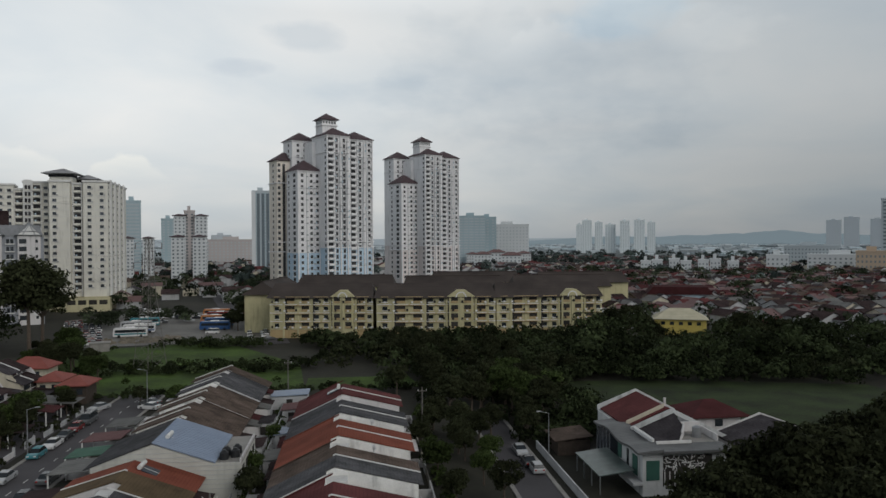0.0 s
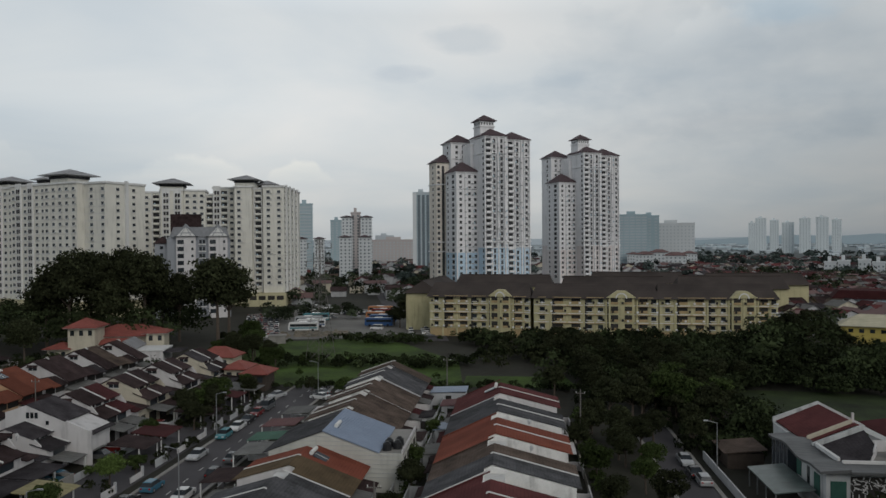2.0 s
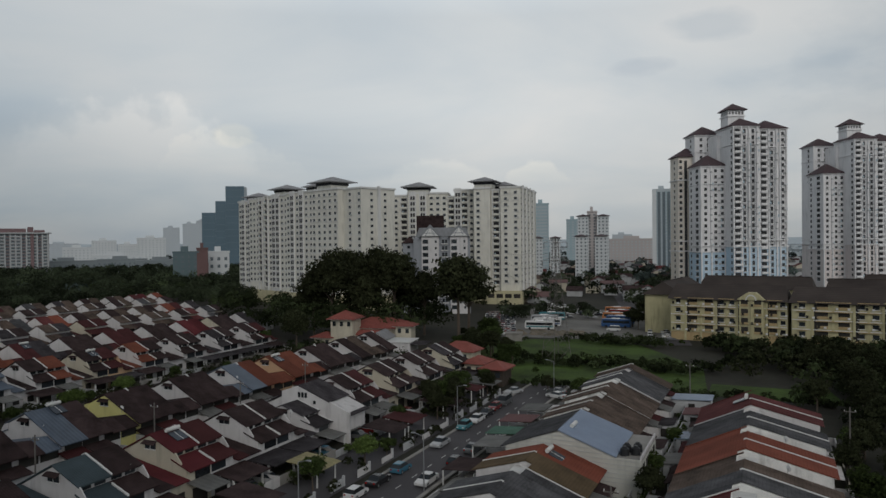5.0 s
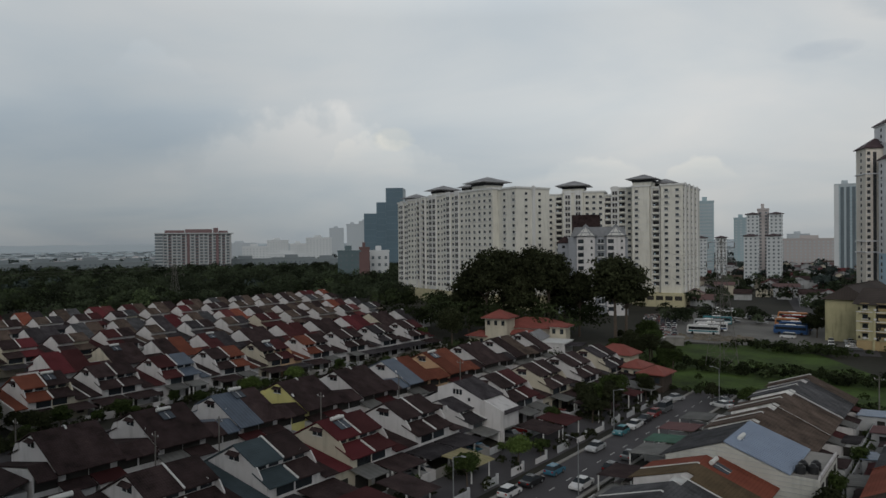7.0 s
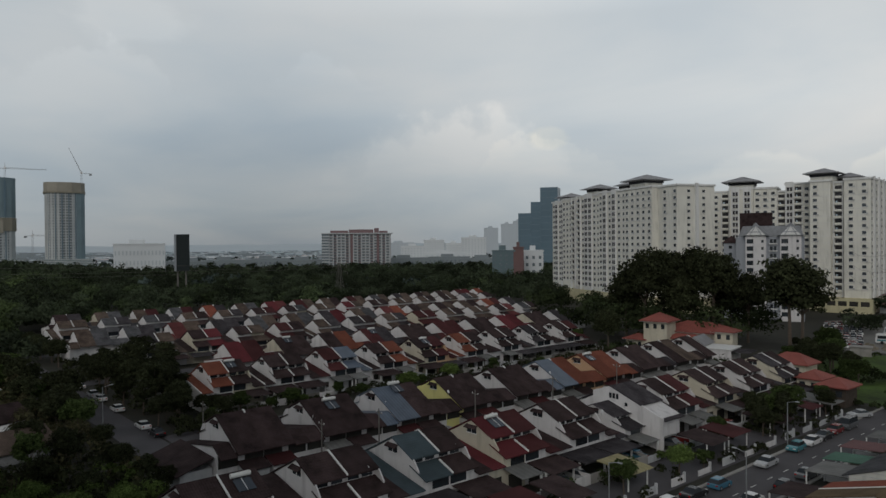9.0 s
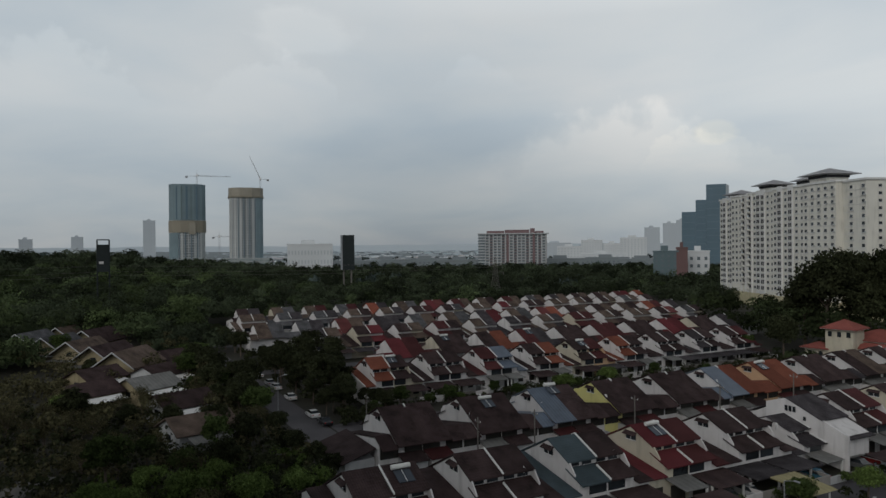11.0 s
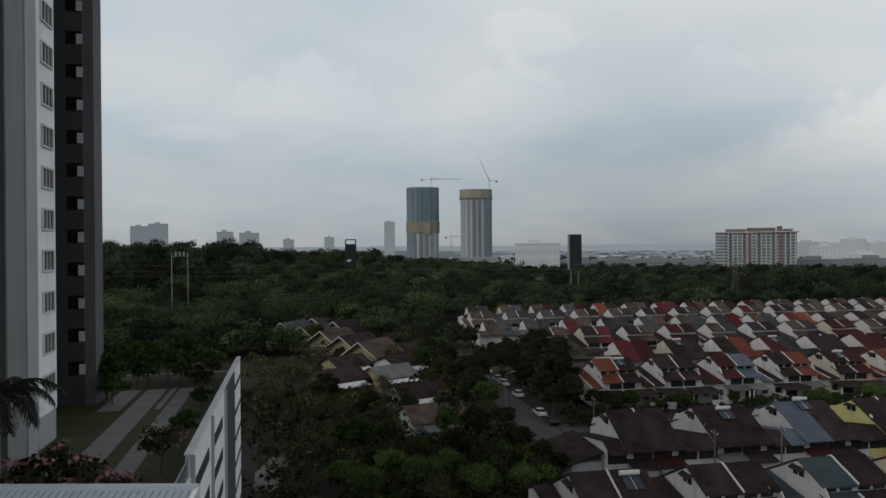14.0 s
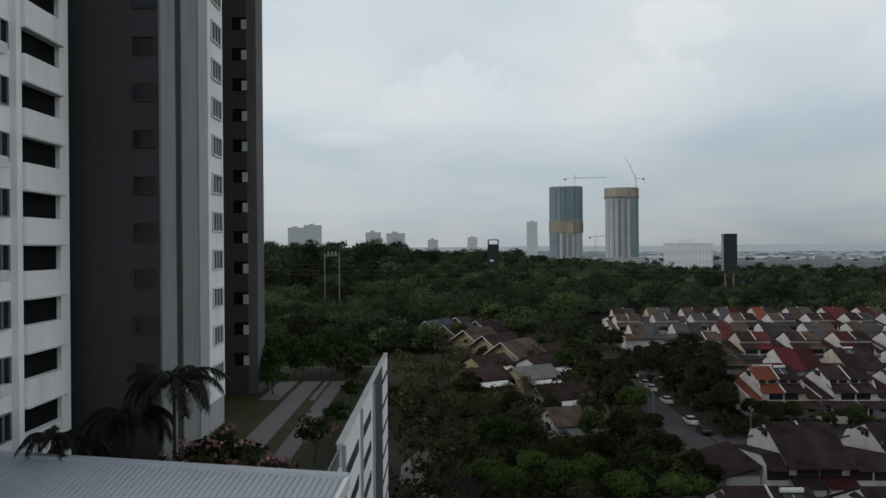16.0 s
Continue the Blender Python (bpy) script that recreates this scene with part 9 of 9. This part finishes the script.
def coach(m, body_m, stripe_m, label):
    ob = thing("coach", label, "bus", m, "parked coaches")
    part("body", M().extrude_y([(-5.5, 0.4), (5.4, 0.4), (5.6, 1.2), (5.3, 3.2), (5.0, 3.4), (-5.4, 3.4), (-5.6, 3.1)], -1.25, 1.25), body_m, ob)
    part("side_glass", M().box(-5.1, 4.9, -1.28, 1.28, 1.75, 2.75), glass, ob)
    part("stripe", M().box(-5.3, 5.0, -1.29, 1.29, 1.0, 1.5), stripe_m, ob)
    part("windscreen", M().box(5.2, 5.5, -1.1, 1.1, 1.5, 2.9), glass, ob)
    for px in (-3.6, 3.6):
        for sy in (-1, 1):
            part("wheel", stored("bwheel", lambda: M().rod((0, -0.15, 0), (0, 0.15, 0), 0.5, 0.5, 14).mesh("wheel", rubber)), None, ob, at=(px, sy * 1.14, 0.5))
    part("roof_unit", M().taper(-1.5, 1.8, -0.8, 0.8, 3.4, 3.65, 0.2, 0.2), steel_white, ob)


bus_blue = mat("coach_blue", (0.03, 0.08, 0.20), rough=0.3, var=0.08, bump=0)
bus_orange = mat("coach_orange", (0.40, 0.16, 0.06), rough=0.3, var=0.08, bump=0)
for i, (az, d, t) in enumerate(((23.9, 272, 196), (23.3, 282, 198), (23.5, 293, 195), (22.9, 305, 198), (23.0, 317, 197), (22.5, 330, 198), (22.7, 343, 196))):
    x, y, _ = polar(az, d)
    coach(pose(x, y, 0.08, 0, 0, t), (paints["white"], paints["white"], paints["silver"], paints["teal"], paints["white"], paints["white"], paints["silver"])[i], (paints["teal"], bus_blue, paints["white"], paints["white"], paints["blue"], paints["teal"], bus_blue)[i], "white and teal coach parked on concrete lot")
for i, (az, d) in enumerate(((17.9, 281), (17.6, 293), (17.9, 305), (17.5, 318), (17.8, 331))):
    x, y, _ = polar(az, d)
    coach(pose(x, y, 0.08, 0, 0, 188), (bus_blue, bus_blue, bus_orange, paints["red"], bus_orange)[i], (bus_blue, bus_orange, bus_orange, bus_orange, paints["white"])[i], "dark blue and orange coach parked on concrete lot")
for i in range(60):
    x, y, _ = polar(26.0 + 0.42 * (i % 6) + rc.uniform(-0.05, 0.05), 258 + 7.5 * (i // 6) + rc.uniform(-1, 1))
    car_thing(rc.choice(["white", "silver", "grey", "black", "red", "grey"]), "sedan", pose(x, y, 0.05, 0, 0, 118), True)
heap_soil = mat("rubble_and_scrub", (0.16, 0.14, 0.11), var=0.7, scale=0.3)
rb = random.Random(44)
b = M()
for i in range(90):
    x, y, _ = polar(rb.uniform(20.5, 26.5), rb.uniform(255, 268))
    w_ = rb.uniform(0.4, 1.6)
    b.taper(x - w_, x + w_, y - w_ * 0.7, y + w_ * 0.7, 0.0, rb.uniform(0.3, 1.0), w_ * 0.4, w_ * 0.3)
solo("rubble", b, heap_soil, "loose rubble and scrap along the lot edge", "rubble", kind="stuff")
for i in range(9):
    x, y, _ = polar(15.3 + 0.02 * i, 250 + i * 7.5)
    car_thing(rc.choice(["white", "silver", "grey", "black"]), "sedan", pose(x, y, 0.07, 0, 0, 105), True)
for i in range(22):
    x, y, _ = polar(rc.uniform(17.5, 22.5), rc.uniform(310, 340))
    car_thing(rc.choice(["white", "silver", "grey", "black"]), "sedan", pose(x, y, 0.08, 0, 0, rc.choice((15, 105))), True)
ob = thing("guard_hut", "small pale concrete hut at field edge", "hut", faced(26.0, 240, 2.5))
part("wall", M().box(0, 5.5, 0, 4, 0, 2.6), concrete, ob)
part("roof", M().box(-0.3, 5.8, -0.3, 4.3, 2.6, 2.8), concrete, ob)


# ---- poles and roof furniture ----
def street_lamp(s, r, turn, h=7.5):
    m = pose(*gp(s, r), 0, 0, GRID + turn)
    if ("lamp", h) in STORE:
        return copy_thing(STORE[("lamp", h)], m)
    ob = thing("street_lamp", "grey steel street lamp post with arm", "street lamp", m, "street lamps")
    part("post", M().rod((0, 0, -0.1), (0, 0, h), 0.10, 0.06, 8), metal, ob)
    part("arm", M().rod((0, 0, h), (1.4, 0, h + 0.35), 0.04, 0.035, 6), metal, ob)
    part("lamp_head", M().taper(1.2, 1.9, -0.12, 0.12, h + 0.28, h + 0.42, 0.05, 0.03), metal, ob)
    STORE[("lamp", h)] = ob
    return ob


for s_, r_, t_ in ((86, -43.0, 180), (118, -52.0, 0), (150, -43, 180), (104.5, 28.5, 180), (37, -143, 90), (70, -52, 0)):
    street_lamp(s_, r_, t_)


def utility_pole(s, r, h=9.0, turn=0):
    m = pose(*gp(s, r), 0, 0, GRID + turn)
    if "upole" in STORE:
        return copy_thing(STORE["upole"], m)
    ob = thing("utility_pole", "weathered utility pole with short cross arm", "utility pole", m, "utility poles")
    part("post", M().rod((0, 0, -0.1), (0, 0, h), 0.13, 0.09, 8), pole_mat, ob)
    part("cross_arm", M().box(-0.8, 0.8, -0.05, 0.05, h - 0.7, h - 0.58), pole_mat, ob)
    for x in (-0.7, 0, 0.7):
        part("insulator", stored("ins2", lambda: M().rod((0, 0, 0), (0, 0, 0.2), 0.05, 0.05, 6).mesh("insulator", steel_white)), None, ob, at=(x, 0, h - 0.58))
    STORE["upole"] = ob


for s_, r_ in ((119, 10.5), (62, -88.5), (82, -88.5), (102, -88.5), (122, -88.5), (52, -88.5), (72, -14.8), (150, -14.8), (44, -112)):
    utility_pole(s_, r_)

tank_m = mat("heater_tank_white", (0.62, 0.62, 0.60), rough=0.35, var=0.1)
panel_m = mat("solar_panel", (0.05, 0.06, 0.075), rough=0.15, var=0.15, bump=0)


def roof_z(x):
    return 8.95 - 0.463 * (-x) if x < 0 else 8.95 - 0.444 * x


def heater(r_row, front, s, x=-2.6):
    """A solar water heater on a raised roof; x is local, negative at the back slope."""
    tilt = 24.8 if x < 0 else -24.0
    m = pose(*gp(s, r_row), 0, 0, GRID + (0 if front > 0 else 180)) @ pose(x, 0, (6.72 if s == 90.2 else 8.36 if s == 97.5 else 8.2 if s == 125.2 else 8.95) + roof_z(x) - 8.95 + 0.07, 0, -tilt, 0)
    if ("heater", x < 0) in STORE:
        return copy_thing(STORE[("heater", x < 0)], m)
    ob = thing("solar_water_heater", "solar water heater with white tank on roof", "water heater", m, "solar water heaters")
    up = 1 if x < 0 else -1
    part("panel", M().box(-1.0, 1.0, -1.0, 1.0, 0.0, 0.10), panel_m, ob)
    part("panel_divider", M().box(-1.0, 1.0, -0.03, 0.03, 0.10, 0.13), steel_white, ob)
    part("tank", M().rod((up * 1.3, -1.15, 0.35), (up * 1.3, 1.15, 0.35), 0.28, 0.28, 12), tank_m, ob)
    for y in (-0.7, 0.7):
        part("cradle", M().box(up * 1.3 - 0.2, up * 1.3 + 0.2, y - 0.05, y + 0.05, 0, 0.15), metal, ob)
    STORE[("heater", x < 0)] = ob


for row, front, s, x in ((-102.0, -1, 60.5, -2.4), (-102.0, -1, 74.5, -1.2), (-74.8, 1, 71.5, 2.0), (-74.8, 1, 33.0, 2.2), (-27.9, -1, 90.2, -2.4), (-26.5, -1, 97.5, -2.4), (-2.8, 1, 125.2, -1.9), (-149, 1, 64, 2), (-149, 1, 118, 2.2), (-176, -1, 92, -2), (-176, -1, 120, -2), (-102, -1, 128, -2)):
    heater(row, front, s, x)


def dish(s, r, z, turn):
    m = pose(*gp(s, r, z), 0, 0, turn)
    if "dish" in STORE:
        return copy_thing(STORE["dish"], m)
    ob = thing("satellite_dish", "small grey satellite dish on wall bracket", "satellite dish", m, "satellite dishes")
    b = M()
    vs = [(0, 0, 0)]
    for ring, rad in ((1, 0.2), (2, 0.4)):
        for i in range(12):
            a = 2 * math.pi * i / 12
            vs.append((rad * math.cos(a), -0.35 * rad * rad, rad * math.sin(a)))
    fs = [(0, 1 + i, 1 + (i + 1) % 12) for i in range(12)] + [(1 + i, 13 + i, 13 + (i + 1) % 12, 1 + (i + 1) % 12) for i in range(12)]
    n0 = len(vs)
    b.add(vs + [(x, y + 0.03, z) for x, y, z in vs], fs + [tuple(q + n0 for q in reversed(f)) for f in fs])
    part("reflector", b, steel_white, ob)
    part("feed_arm", M().rod((0, 0, -0.38), (0, -0.4, -0.05), 0.02, 0.02, 5), metal, ob)
    part("bracket", M().rod((0, 0.02, 0), (0, 0.1, -0.75), 0.035, 0.035, 6), metal, ob)
    STORE["dish"] = ob


for i, (s_, r_) in enumerate(((70.4, -98.5), (56.0, -98.0), (92.5, -70), (48, -71), (62, -71), (104, -71), (112, -98), (84, -98), (92.2, 1.8), (105.6, 1.8))):
    dish(s_, r_, 6.9, 130 + 20 * (i % 4))
